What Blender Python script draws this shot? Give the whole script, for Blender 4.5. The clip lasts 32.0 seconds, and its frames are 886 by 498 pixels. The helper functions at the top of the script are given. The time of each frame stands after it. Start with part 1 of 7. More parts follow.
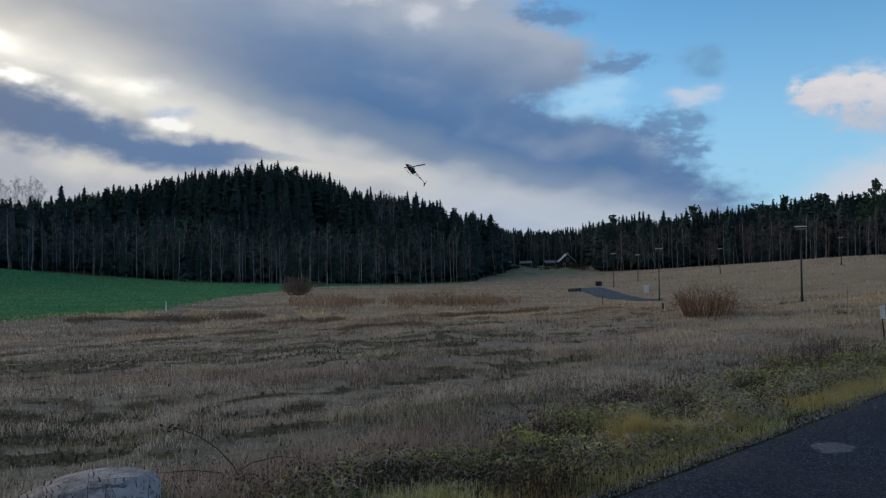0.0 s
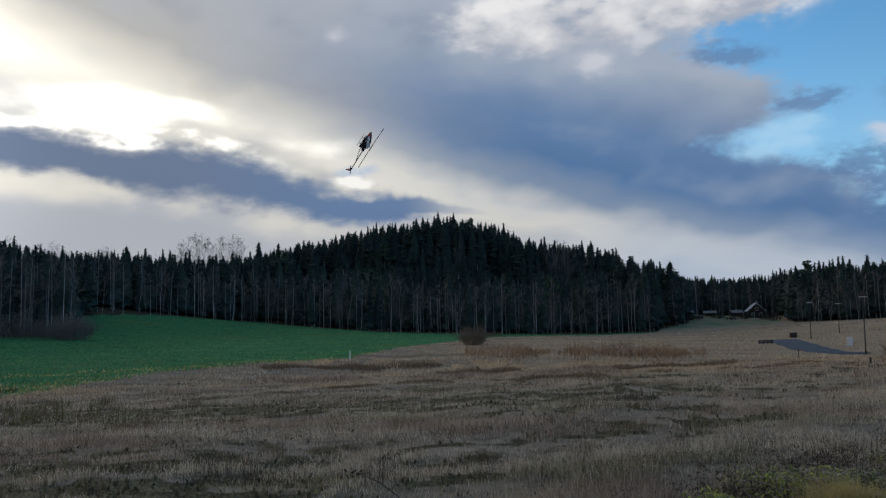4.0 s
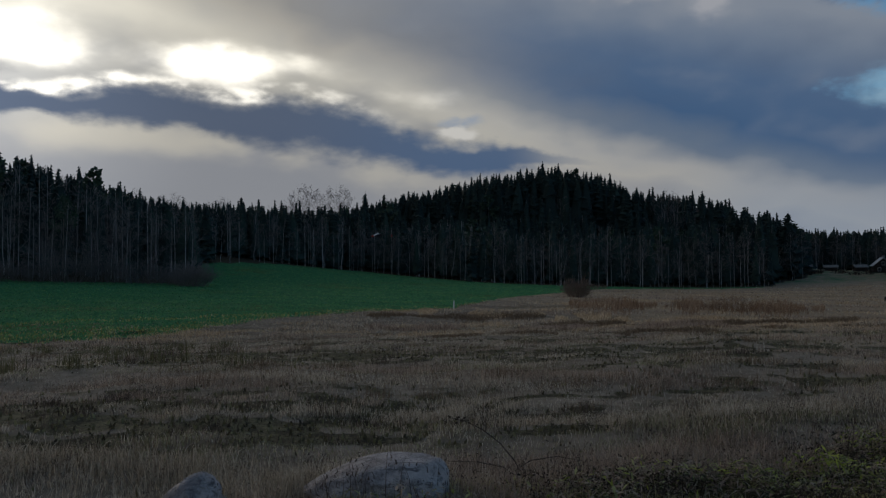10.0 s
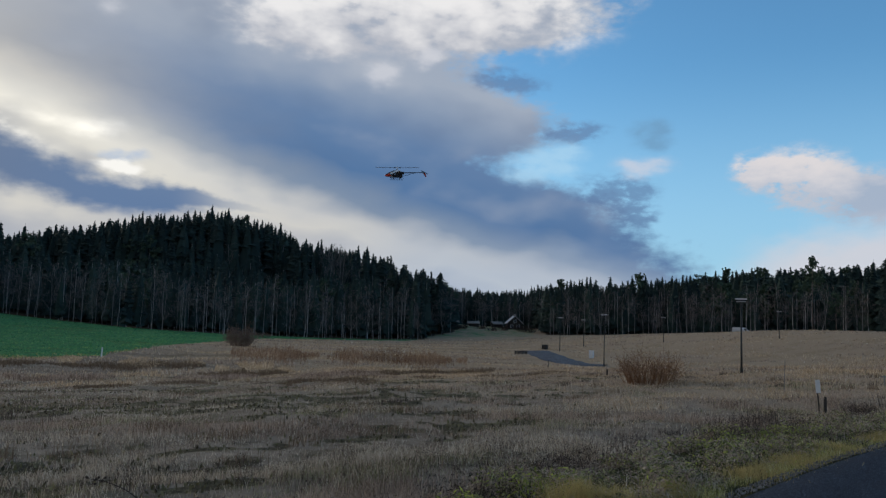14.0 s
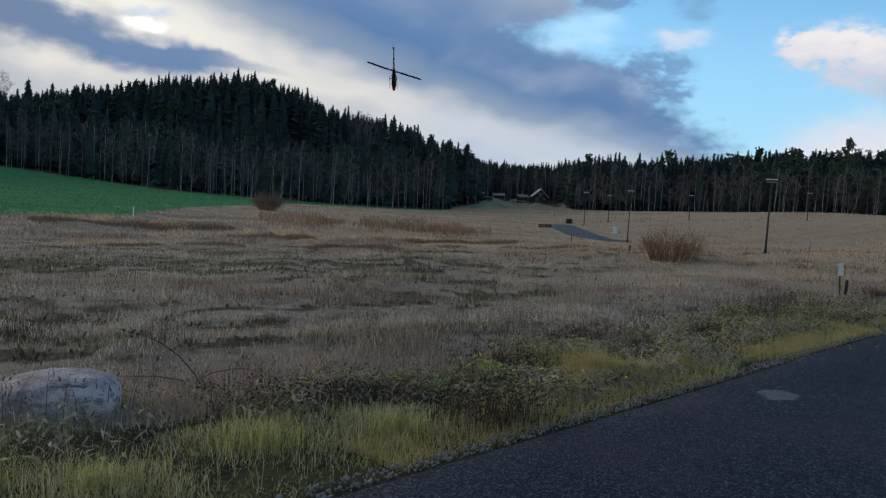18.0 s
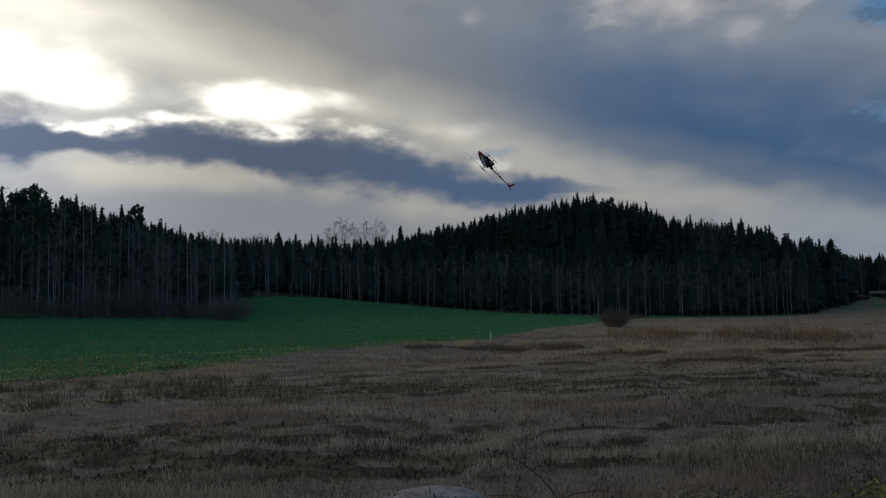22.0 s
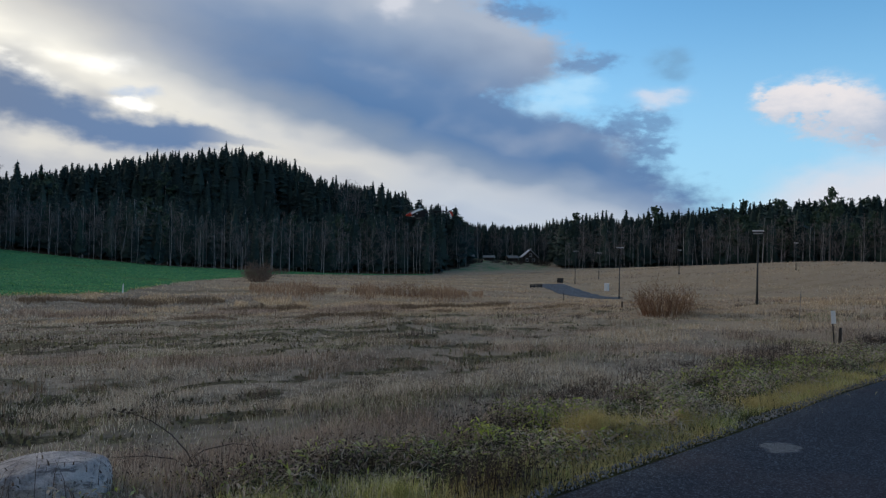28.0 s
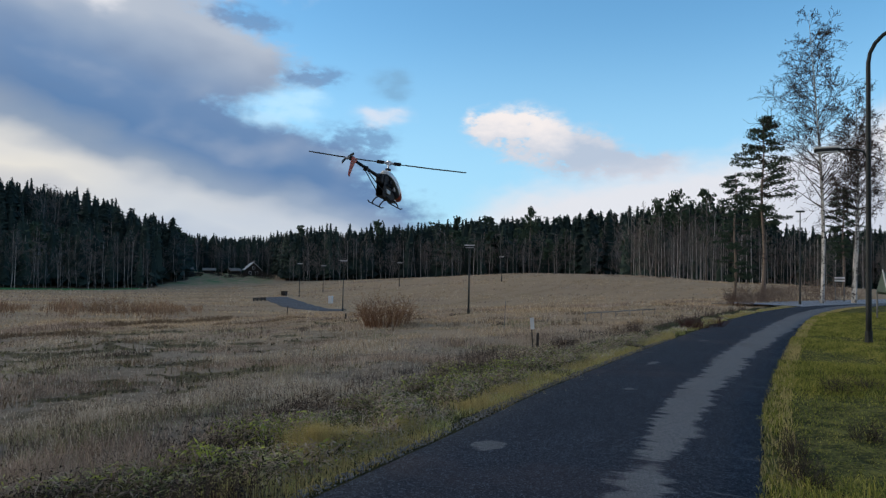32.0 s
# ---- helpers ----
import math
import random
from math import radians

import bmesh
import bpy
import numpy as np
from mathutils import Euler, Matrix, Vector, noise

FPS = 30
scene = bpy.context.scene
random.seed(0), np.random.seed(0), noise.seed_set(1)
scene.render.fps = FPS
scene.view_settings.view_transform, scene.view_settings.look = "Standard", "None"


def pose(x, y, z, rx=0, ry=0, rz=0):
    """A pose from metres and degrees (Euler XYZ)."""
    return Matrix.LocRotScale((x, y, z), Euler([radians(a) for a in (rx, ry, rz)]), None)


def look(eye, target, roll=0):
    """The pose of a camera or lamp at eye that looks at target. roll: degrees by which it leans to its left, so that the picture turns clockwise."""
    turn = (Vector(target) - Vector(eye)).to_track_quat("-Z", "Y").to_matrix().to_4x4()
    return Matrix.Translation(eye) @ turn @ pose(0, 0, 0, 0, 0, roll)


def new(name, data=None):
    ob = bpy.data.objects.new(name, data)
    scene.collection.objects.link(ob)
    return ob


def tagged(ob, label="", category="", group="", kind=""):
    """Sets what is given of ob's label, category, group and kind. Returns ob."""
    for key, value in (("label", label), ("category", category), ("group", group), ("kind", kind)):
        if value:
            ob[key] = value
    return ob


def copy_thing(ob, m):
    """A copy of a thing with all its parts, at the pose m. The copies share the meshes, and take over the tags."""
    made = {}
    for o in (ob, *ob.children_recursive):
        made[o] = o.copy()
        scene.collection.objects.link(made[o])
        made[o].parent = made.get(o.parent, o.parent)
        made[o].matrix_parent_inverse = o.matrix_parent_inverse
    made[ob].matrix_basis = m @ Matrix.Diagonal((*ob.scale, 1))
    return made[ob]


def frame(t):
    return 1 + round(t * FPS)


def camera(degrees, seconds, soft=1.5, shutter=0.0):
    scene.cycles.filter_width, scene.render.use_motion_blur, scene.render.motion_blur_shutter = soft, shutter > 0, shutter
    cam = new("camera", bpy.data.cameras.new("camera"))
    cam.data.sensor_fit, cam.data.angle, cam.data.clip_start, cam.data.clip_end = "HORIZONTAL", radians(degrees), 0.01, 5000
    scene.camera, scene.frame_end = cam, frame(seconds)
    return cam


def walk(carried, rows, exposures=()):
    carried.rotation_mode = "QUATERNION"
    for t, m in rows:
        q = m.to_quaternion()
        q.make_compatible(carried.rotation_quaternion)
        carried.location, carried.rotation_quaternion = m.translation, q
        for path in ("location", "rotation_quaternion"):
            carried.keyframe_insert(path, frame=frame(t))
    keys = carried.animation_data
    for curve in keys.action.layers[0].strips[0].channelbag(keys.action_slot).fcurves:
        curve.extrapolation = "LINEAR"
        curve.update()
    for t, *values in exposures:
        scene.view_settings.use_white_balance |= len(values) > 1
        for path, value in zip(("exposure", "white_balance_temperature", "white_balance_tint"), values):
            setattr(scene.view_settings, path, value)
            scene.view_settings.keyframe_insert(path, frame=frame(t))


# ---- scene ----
FOV = 59.65
cam = camera(FOV, 32.0, 1.3)
PATH = [
    (0, pose(0, 0, 1.6, 91.34, 0.71, -24.28)),
    (0.5, pose(0, 0, 1.6, 90.49, 0.22, -25.53)),
    (1, pose(0, 0, 1.6, 90.66, 0.14, -28.02)),
    (1.5, pose(0, 0, 1.6, 98.52, -0.76, -39.16)),
    (2, pose(0, 0, 1.6, 98.27, -0.50, -40.45)),
    (2.5, pose(0, 0, 1.6, 95.61, -0.59, -32.05)),
    (3, pose(0, 0, 1.6, 93.36, 0.45, -20.66)),
    (3.5, pose(0, 0, 1.6, 94.49, 0.84, -14.92)),
    (5.5, pose(0, 0, 1.6, 95.78, 0.26, -1.53)),
    (6, pose(0, 0, 1.6, 95.68, 0.10, 3.02)),
    (6.5, pose(0, 0, 1.6, 96.03, -0.08, 7.47)),
    (7, pose(0, 0, 1.6, 95.61, 0.06, 12.47)),
    (7.5, pose(0, 0, 1.6, 94.55, 0.26, 9.95)),
    (8, pose(0, 0, 1.6, 93.11, 0.65, 5.18)),
    (8.5, pose(0, 0, 1.6, 92.17, 0.36, 1.50)),
    (9, pose(0, 0, 1.6, 91.90, -0.16, -1.70)),
    (9.5, pose(0, 0, 1.6, 91.89, -0.14, -2.31)),
    (10, pose(0, 0, 1.6, 91.64, 0.07, -3.76)),
    (10.5, pose(0, 0, 1.6, 91.75, -0.43, -9.67)),
    (11, pose(0, 0, 1.6, 92.39, -1.41, -18.80)),
    (11.5, pose(0, 0, 1.6, 93.46, -1.27, -20.35)),
    (12, pose(0, 0, 1.6, 93.33, -0.93, -20.51)),
    (12.5, pose(0, 0, 1.6, 92.94, -0.97, -21.75)),
    (13, pose(0, 0, 1.6, 93.40, -0.76, -24.36)),
    (13.5, pose(0, 0, 1.6, 95.42, -0.98, -26.69)),
    (15.5, pose(0, 0, 1.6, 93.98, -1.40, -33.78)),
    (16, pose(0, 0, 1.6, 88.02, -1.94, -36.47)),
    (16.5, pose(0, 0, 1.6, 89.09, -1.51, -35.69)),
    (17, pose(0, 0, 1.6, 90.24, -1.28, -32.09)),
    (17.5, pose(0, 0, 1.6, 87.47, -1.65, -29.42)),
    (18, pose(0, 0, 1.6, 85.99, -3.59, -26.27)),
    (18.5, pose(0, 0, 1.6, 95.84, 0.34, -18.03)),
    (19, pose(0, 0, 1.6, 94.74, 0.70, -12.71)),
    (19.5, pose(0, 0, 1.6, 93.54, -0.10, -12.26)),
    (20, pose(0, 0, 1.6, 91.41, -0.80, -10.32)),
    (20.5, pose(0, 0, 1.6, 91.05, 0.01, -5.16)),
    (21, pose(0, 0, 1.6, 90.40, 0.10, -0.13)),
    (21.5, pose(0, 0, 1.6, 91.17, 0.12, 2.75)),
    (22, pose(0, 0, 1.6, 93.98, 0.79, -1.09)),
    (22.5, pose(0, 0, 1.6, 93.10, 0.10, -9.09)),
    (23, pose(0, 0, 1.6, 91.57, 0.30, -12.41)),
    (23.5, pose(0, 0, 1.6, 90.71, 0.68, -15.76)),
    (24, pose(0, 0, 1.6, 90.06, 0.56, -24.37)),
    (24.5, pose(0, 0, 1.6, 92.72, 0.35, -31.82)),
    (25, pose(0, 0, 1.6, 94.97, 1.25, -30.57)),
    (25.5, pose(0, 0, 1.6, 92.33, -1.24, -28.16)),
    (27.5, pose(0, 0, 1.6, 90.21, -0.98, -23.58)),
    (28, pose(0, 0, 1.6, 90.77, -1.26, -27.00)),
    (28.5, pose(0, 0, 1.6, 91.76, -1.34, -29.92)),
    (29, pose(0, 0, 1.6, 91.63, -1.07, -32.16)),
    (29.5, pose(0, 0, 1.6, 90.08, -0.87, -36.35)),
    (30, pose(0, 0, 1.6, 86.87, -0.73, -44.60)),
    (30.5, pose(0, 0, 1.6, 87.85, -1.81, -49.02)),
    (31, pose(0, 0, 1.6, 92.14, -1.20, -48.64)),
    (31.5, pose(0, 0, 1.6, 92.66, -1.10, -48.43)),
    (32, pose(0, 0, 1.6, 92.12, -1.05, -47.22)),
]
EXPOSURES = [(0.0, -0.05, 6150, 10), (1.0, 0.0, 6164, 10), (2.0, 0.1, 6179, 10), (3.5, 0.0, 6200, 10), (5.5, -0.82, 6280, 10), (7.0, -2.05, 6287, 10), (8.0, -1.85, 6291, 10),
             (9.0, -0.95, 6296, 10), (10.0, -0.9, 6300, 10), (11.0, -0.55, 6283, 10), (12.0, -0.2, 6267, 10), (13.5, -0.05, 6253, 10), (15.5, 0.0, 6265, 10), (16.0, 0.15, 6268, 10),
             (17.0, 0.4, 6274, 10), (18.0, 0.25, 6280, 10), (19.0, 0.0, 6320, 10), (20.0, -0.3, 6307, 10), (21.0, -0.3, 6293, 10), (22.0, -0.85, 6230, 10), (23.0, -0.46, 6200, 10),
             (24.0, -0.15, 6200, 10), (25.0, 0.2, 6212, 10), (25.5, 0.2, 6219, 10), (28.0, 0.15, 6250, 10), (30.0, 0.25, 6380, 10), (32.0, 0.3, 6470, 10)]
SKY_TINT, SKY_STRENGTH = (0.104, 0.162, 0.184), 1.0
walk(cam, PATH, EXPOSURES)

# ---------------------------------------------------------------- world and sun
SUN_AZ, SUN_EL = 32.0, 16.0          # degrees left of the y axis, degrees up


class V:
    """A value in a node tree, with arithmetic."""
    tree = None

    def __init__(self, socket):
        self.s = socket

    @staticmethod
    def op(kind, *args, clamp=False):
        n = V.tree.nodes.new("ShaderNodeMath")
        n.operation, n.use_clamp = kind, clamp
        for i, a in enumerate(args):
            if isinstance(a, V):
                V.tree.links.new(a.s, n.inputs[i])
            else:
                n.inputs[i].default_value = a
        return V(n.outputs[0])

    def __add__(self, o): return V.op("ADD", self, o)
    def __radd__(self, o): return V.op("ADD", o, self)
    def __sub__(self, o): return V.op("SUBTRACT", self, o)
    def __rsub__(self, o): return V.op("SUBTRACT", o, self)
    def __mul__(self, o): return V.op("MULTIPLY", self, o)
    def __rmul__(self, o): return V.op("MULTIPLY", o, self)
    def __truediv__(self, o): return V.op("DIVIDE", self, o)
    def max(self, o): return V.op("MAXIMUM", self, o)
    def min(self, o): return V.op("MINIMUM", self, o)


def step(lo, hi, v):
    n = V.tree.nodes.new("ShaderNodeMapRange")
    n.interpolation_type = "SMOOTHSTEP"
    V.tree.links.new(v.s, n.inputs[0])
    n.inputs[1].default_value, n.inputs[2].default_value = lo, hi
    return V(n.outputs[0])


def curve(v, points):
    """A smooth curve through points, flat beyond its ends."""
    x0, x1 = points[0][0], points[-1][0]
    y0, y1 = min(p[1] for p in points), max(p[1] for p in points)
    n = V.tree.nodes.new("ShaderNodeFloatCurve")
    c = n.mapping.curves[0]
    c.points[0].location = (0, (points[0][1] - y0) / (y1 - y0))
    c.points[1].location = (1, (points[-1][1] - y0) / (y1 - y0))
    for x, y in points[1:-1]:
        c.points.new((x - x0) / (x1 - x0), (y - y0) / (y1 - y0))
    n.mapping.update()
    u = V.op("MULTIPLY", v - x0, 1 / (x1 - x0), clamp=True)
    V.tree.links.new(u.s, n.inputs[1])
    return V(n.outputs[0]) * (y1 - y0) + y0


def blend(col, mask, over):
    """Lays a colour, a triple or a socket, over col by mask."""
    n = V.tree.nodes.new("ShaderNodeMix")
    n.data_type, n.clamp_factor = "RGBA", True
    V.tree.links.new(mask.s, n.inputs[0])
    for value, socket in ((col, n.inputs[6]), (over, n.inputs[7])):
        if isinstance(value, tuple):
            socket.default_value = (*value, 1)
        else:
            V.tree.links.new(value, socket)
    return n.outputs[2]


def glow(col, mask, over):
    """Adds a colour by mask."""
    n = V.tree.nodes.new("ShaderNodeMix")
    n.data_type, n.blend_type, n.clamp_factor = "RGBA", "ADD", False
    V.tree.links.new(mask.s, n.inputs[0])
    V.tree.links.new(col, n.inputs[6])
    n.inputs[7].default_value = (*over, 1)
    return n.outputs[2]


def cloud_noise(a, e, scale, detail, offset, rough=0.55):
    c = V.tree.nodes.new("ShaderNodeCombineXYZ")
    V.tree.links.new((a * scale).s, c.inputs[0])
    V.tree.links.new((e * (scale * 1.9)).s, c.inputs[1])
    c.inputs[2].default_value = offset
    n = V.tree.nodes.new("ShaderNodeTexNoise")
    n.inputs["Scale"].default_value, n.inputs["Detail"].default_value = 1.0, detail
    n.inputs["Roughness"].default_value = rough
    V.tree.links.new(c.outputs[0], n.inputs["Vector"])
    return V(n.outputs[0]) - 0.5


def oval(a, e, a0, e0, wa, we, tilt=0.0):
    """1 in the middle of an oval of the sky, falling to 0 past its rim; tilt: its rise per degree to the left."""
    da, de = (a - a0) / wa, (e - e0 - (a - a0) * tilt) / we
    return V.op("EXPONENT", (da * da + de * de) * -1.0)


def heap_of(mask, n, lo, hi, amount=2.0):
    """A cloud from a soft mask, its outline frayed by noise."""
    return step(lo, hi, mask * (n * amount + 1.0))


def build_sky():
    world = bpy.data.worlds.new("sky")
    scene.world = world
    world.use_nodes = True
    V.tree = world.node_tree
    V.tree.nodes.clear()
    link = V.tree.links.new
    sky = V.tree.nodes.new("ShaderNodeTexSky")
    sky.sky_type, sky.sun_disc = "NISHITA", False
    sky.sun_elevation, sky.sun_rotation = radians(SUN_EL), radians(-SUN_AZ)
    sky.air_density, sky.dust_density, sky.ozone_density = 1.0, 0.6, 2.0
    co = V.tree.nodes.new("ShaderNodeTexCoord")
    sep = V.tree.nodes.new("ShaderNodeSeparateXYZ")
    link(co.outputs["Generated"], sep.inputs[0])
    x, y, z = (V(s) for s in sep.outputs)
    az = V.op("ARCTAN2", x * -1.0, y) * 57.2958
    el = V.op("ARCSINE", z) * 57.2958
    # ragged edges: the clouds' own coordinates wander
    wa = az + cloud_noise(az, el, 0.11, 3, 3.1, 0.45) * 7.0 + cloud_noise(az, el, 0.5, 4, 7.7) * 1.5
    we = el + cloud_noise(az, el, 0.13, 3, 11.3, 0.45) * 2.6 + cloud_noise(az, el, 0.6, 4, 5.2) * 0.7
    sa = az + cloud_noise(az, el, 0.3, 4, 21.0, 0.5) * 2.6
    se = el + cloud_noise(az, el, 0.35, 4, 23.0, 0.5) * 1.5
    fine = cloud_noise(az, el, 0.22, 3, 1.4, 0.45)
    wide = cloud_noise(az, el, 0.07, 2, 31.0)

    wisp = cloud_noise(az, el, 0.55, 4, 41.0, 0.5)
    calm = cloud_noise(az, el, 0.16, 2, 61.0, 0.4)

    tint = V.tree.nodes.new("ShaderNodeMix")
    tint.data_type, tint.blend_type = "RGBA", "MULTIPLY"
    tint.inputs[0].default_value = 1.0
    link(sky.outputs[0], tint.inputs[6])
    tint.inputs[7].default_value = (*SKY_TINT, 1)
    col = tint.outputs[2]
    # thin haze low in the open sky
    col = blend(col, step(20.0, 3.0, el) * 0.7, (0.36, 0.60, 0.81))

    # the large cloud mass, ending in a ragged rim towards the open sky
    rim = curve(we, [(-5, -50), (4, -46.0), (7.6, -42.6), (9.6, -40.6), (10.8, -37.5), (12.2, -33.2), (13.4, -37.2), (14.6, -36.8), (17.0, -32.5), (19.2, -30.0),
                     (20.5, -36.0), (22.5, -41.0), (25.0, -38.0), (30.0, -24.0), (45.0, -10.0)])
    shred = cloud_noise(az, el, 1.1, 5, 71.0, 0.6)
    rimd = wa - rim + fine * 3.0 + wisp * 4.0 + shred * 4.0
    mass = step(-2.2, 3.2, rimd)
    s = el + calm * 3.0 - (az * 0.262 + 12.9) + fine * 2.0 + wide * 2.0          # height above the bright seam
    warm = step(-20.0, 10.0, wa)

    def shades(stops):
        ramp = V.tree.nodes.new("ShaderNodeValToRGB")
        e = ramp.color_ramp.elements
        e[0].position, e[0].color = stops[0][0], (*stops[0][1], 1)
        e[1].position, e[1].color = stops[-1][0], (*stops[-1][1], 1)
        for p, c in stops[1:-1]:
            e.new(p).color = (*c, 1)
        link(((s + 8.0) * (1 / 20.0)).s, ramp.inputs[0])
        return ramp.outputs[0]
    cool = shades(((0.0, (0.22, 0.29, 0.42)), (0.20, (0.36, 0.39, 0.46)), (0.335, (0.74, 0.70, 0.61)), (0.40, (0.60, 0.59, 0.565)), (0.48, (0.22, 0.285, 0.385)),
                   (0.58, (0.098, 0.188, 0.350)), (0.72, (0.130, 0.218, 0.375)), (0.86, (0.25, 0.32, 0.435)), (1.0, (0.37, 0.42, 0.50))))
    soft = shades(((0.0, (0.30, 0.34, 0.42)), (0.25, (0.55, 0.54, 0.51)), (0.40, (1.00, 0.94, 0.80)), (0.52, (0.72, 0.67, 0.58)), (0.62, (0.48, 0.465, 0.44)), (0.80, (0.46, 0.47, 0.49)), (1.0, (0.46, 0.475, 0.50))))
    inside = blend(cool, warm, soft)
    # lighter and darker heaps in the mass
    inside = blend(inside, step(0.0, 0.40, calm + fine * 0.5) * 0.30, (0.50, 0.52, 0.56))
    inside = blend(inside, step(0.0, -0.40, calm + fine * 0.5) * 0.30, (0.17, 0.21, 0.30))
    # unseen sky to the sides and behind: heavier overcast added to dim the ground
    inside = blend(inside, step(56.0, 95.0, V.op("ABSOLUTE", az)), (0.155, 0.205, 0.285))
    col = blend(col, mass, inside)
    # dark tufts torn off the rim
    tufts = (oval(wa, we, -37.6, 14.2, 2.6, 1.0, 0.1) + oval(wa, we, -40.4, 10.0, 2.4, 1.2) + oval(wa, we, -42.3, 8.2, 1.6, 1.4) + oval(wa, we, -31.5, 18.2, 3.0, 1.0)).min(1.0)
    col = blend(col, heap_of(tufts, wisp + shred, 0.15, 1.0, 2.2) * 0.7, (0.125, 0.215, 0.38))
    # sunlit cumulus along the upper rim
    top = (oval(sa, se, -29.0, 22.6, 11.0, 3.0, 0.02) + oval(sa, se, -18.0, 21.0, 7.0, 1.9)).min(1.0)
    lit = heap_of(top, fine + wisp * 0.9 + shred * 0.25, 0.18, 0.8, 1.8) * step(15.5, 20.0, se)
    heap = blend((0.50, 0.51, 0.55), step(-0.3, 0.3, wisp * 0.5 + fine + (se - 21.5) * 0.09), (0.88, 0.85, 0.82))
    col = blend(col, lit, heap)
    puffs = oval(sa, se, -22.8, 18.1, 1.7, 1.1) + oval(sa, se, -26.4, 19.6, 1.3, 0.8) + oval(sa, se, -3.6, 20.6, 1.2, 0.9) * 0.6
    col = blend(col, heap_of(puffs, wisp, 0.15, 1.0, 1.5) * 0.75, (0.66, 0.66, 0.69))
    # the blue window beside the rim
    col = blend(col, heap_of(oval(sa, se, -35.2, 12.0, 3.0, 1.5, -0.15), wisp, 0.15, 0.9) * 0.8, (0.42, 0.66, 0.84))

    # pale air under the clouds, near the trees
    low = curve(az, [(-60, 4.0), (-40, 4.6), (-25, 6.4), (-10, 7.4), (2, 8.6), (8, 9.9), (15, 10.6), (22, 10.6), (34, 8.4), (60, 8.0)])
    under = step(2.4, -2.2, el - low + fine * 3.0) * step(-48.0, -38.0, az)
    col = blend(col, under * 0.7, blend((0.50, 0.50, 0.51), step(-16.0, -30.0, az), (0.38, 0.46, 0.58)))
    col = blend(col, under * step(-12.0, 6.0, az) * step(30.0, 22.0, az) * step(-0.3, 0.2, fine + wide) * step(-3.2, -0.8, el - low + fine * 2.0) * 0.8, (0.95, 0.87, 0.70))
    # the dark bank of cloud low down
    line = curve(az, [(-16, 7.4), (-11, 8.3), (-4, 8.7), (0, 9.2), (7.5, 10.5), (16, 11.0), (24, 11.0), (30, 10.8), (39, 11.0), (60, 11.0)])
    half = curve(az, [(-16, 0.15), (-10, 0.75), (-2, 1.35), (7.5, 1.45), (16, 1.25), (21, 1.3), (24.5, 0.7), (27.5, 1.4), (31, 1.5), (33.5, 0.9), (36, 2.0), (42, 2.3), (60, 2.6)])
    dist = V.op("ABSOLUTE", we - line + wisp * 0.9 + shred * 0.5) / half
    bank = step(1.45, 0.45, dist + fine * 1.2 + wide * 0.5) * step(-16.0, -8.0, az)
    # the veiled sun
    sun = (oval(wa, we, 7.5, 14.7, 5.0, 1.3) * 0.33 + oval(wa, we, 34.5, 16.3, 6.5, 1.8) + oval(wa, we, 25.0, 15.2, 4.5, 1.6) * 0.55 + oval(wa, we, 14.0, 14.4, 4.0, 1.7) * 0.55
           + oval(wa, we, 41.0, 14.0, 3.5, 0.9) * 0.6 + oval(wa, we, -2.0, 12.8, 4.0, 0.9) * 0.25)
    halo = oval(az, el, 34.0, 15.5, 14.0, 5.5)
    col = glow(col, halo * 1.0, (0.95, 0.86, 0.66))
    col = glow(col, heap_of(sun, fine + wisp * 0.3, 0.08, 1.15, 1.6), (5.4, 5.0, 4.2))
    # silver rims over the bank
    silver = step(2.0, 0.6, V.op("ABSOLUTE", we - line - half * 1.30) / 0.45) * step(-2.0, 10.0, az)
    col = blend(col, silver * step(-0.18, 0.12, fine + wisp * 0.6) * 0.9, (2.4, 2.25, 1.95))
    col = blend(col, bank * 0.95, blend((0.138, 0.186, 0.285), step(10.0, -6.0, az), (0.115, 0.195, 0.345)))
    # a grey shred before the sun
    col = blend(col, heap_of(oval(wa, we, 40.0, 14.6, 5.0, 0.8) + oval(wa, we, 29.0, 13.2, 3.5, 0.8), wisp, 0.2, 0.9) * 0.8, (0.40, 0.40, 0.42))
    # a small gap with a lit cloud in it
    col = blend(col, heap_of(oval(sa, se, -5.0, 10.9, 1.9, 0.5), wisp, 0.2, 0.9) * 0.45, (0.30, 0.46, 0.72))
    col = blend(col, heap_of(oval(sa, se, -4.6, 10.2, 1.8, 0.45), wisp, 0.2, 0.9), (1.0, 0.96, 0.88))

    # separate clouds in the open sky
    col = blend(col, heap_of(oval(sa, se, -43.2, 14.0, 1.4, 1.1), wisp, 0.10, 0.95) * 0.7, (0.17, 0.33, 0.50))
    col = blend(col, heap_of(oval(sa, se, -42.6, 11.8, 2.2, 0.75), wisp, 0.10, 0.95) * 0.65, (0.70, 0.67, 0.70))
    far = (oval(sa, se, -50.2, 11.1, 1.5, 1.1) + oval(sa, se, -53.2, 10.5, 2.4, 2.0) + oval(sa, se, -57.0, 9.4, 2.8, 1.6) * 0.95 + oval(sa, se, -61.5, 8.3, 3.2, 1.0) * 0.85).min(1.0)
    shade = (step(1.5, -1.5, se - 10.2 - (sa + 54.0) * 0.16 + wisp * 2.5 + shred * 1.5) * 0.7 + step(-53.5, -59.0, sa) * 0.7).min(1.0)
    fc = blend((0.78, 0.715, 0.69), shade, (0.40, 0.46, 0.56))
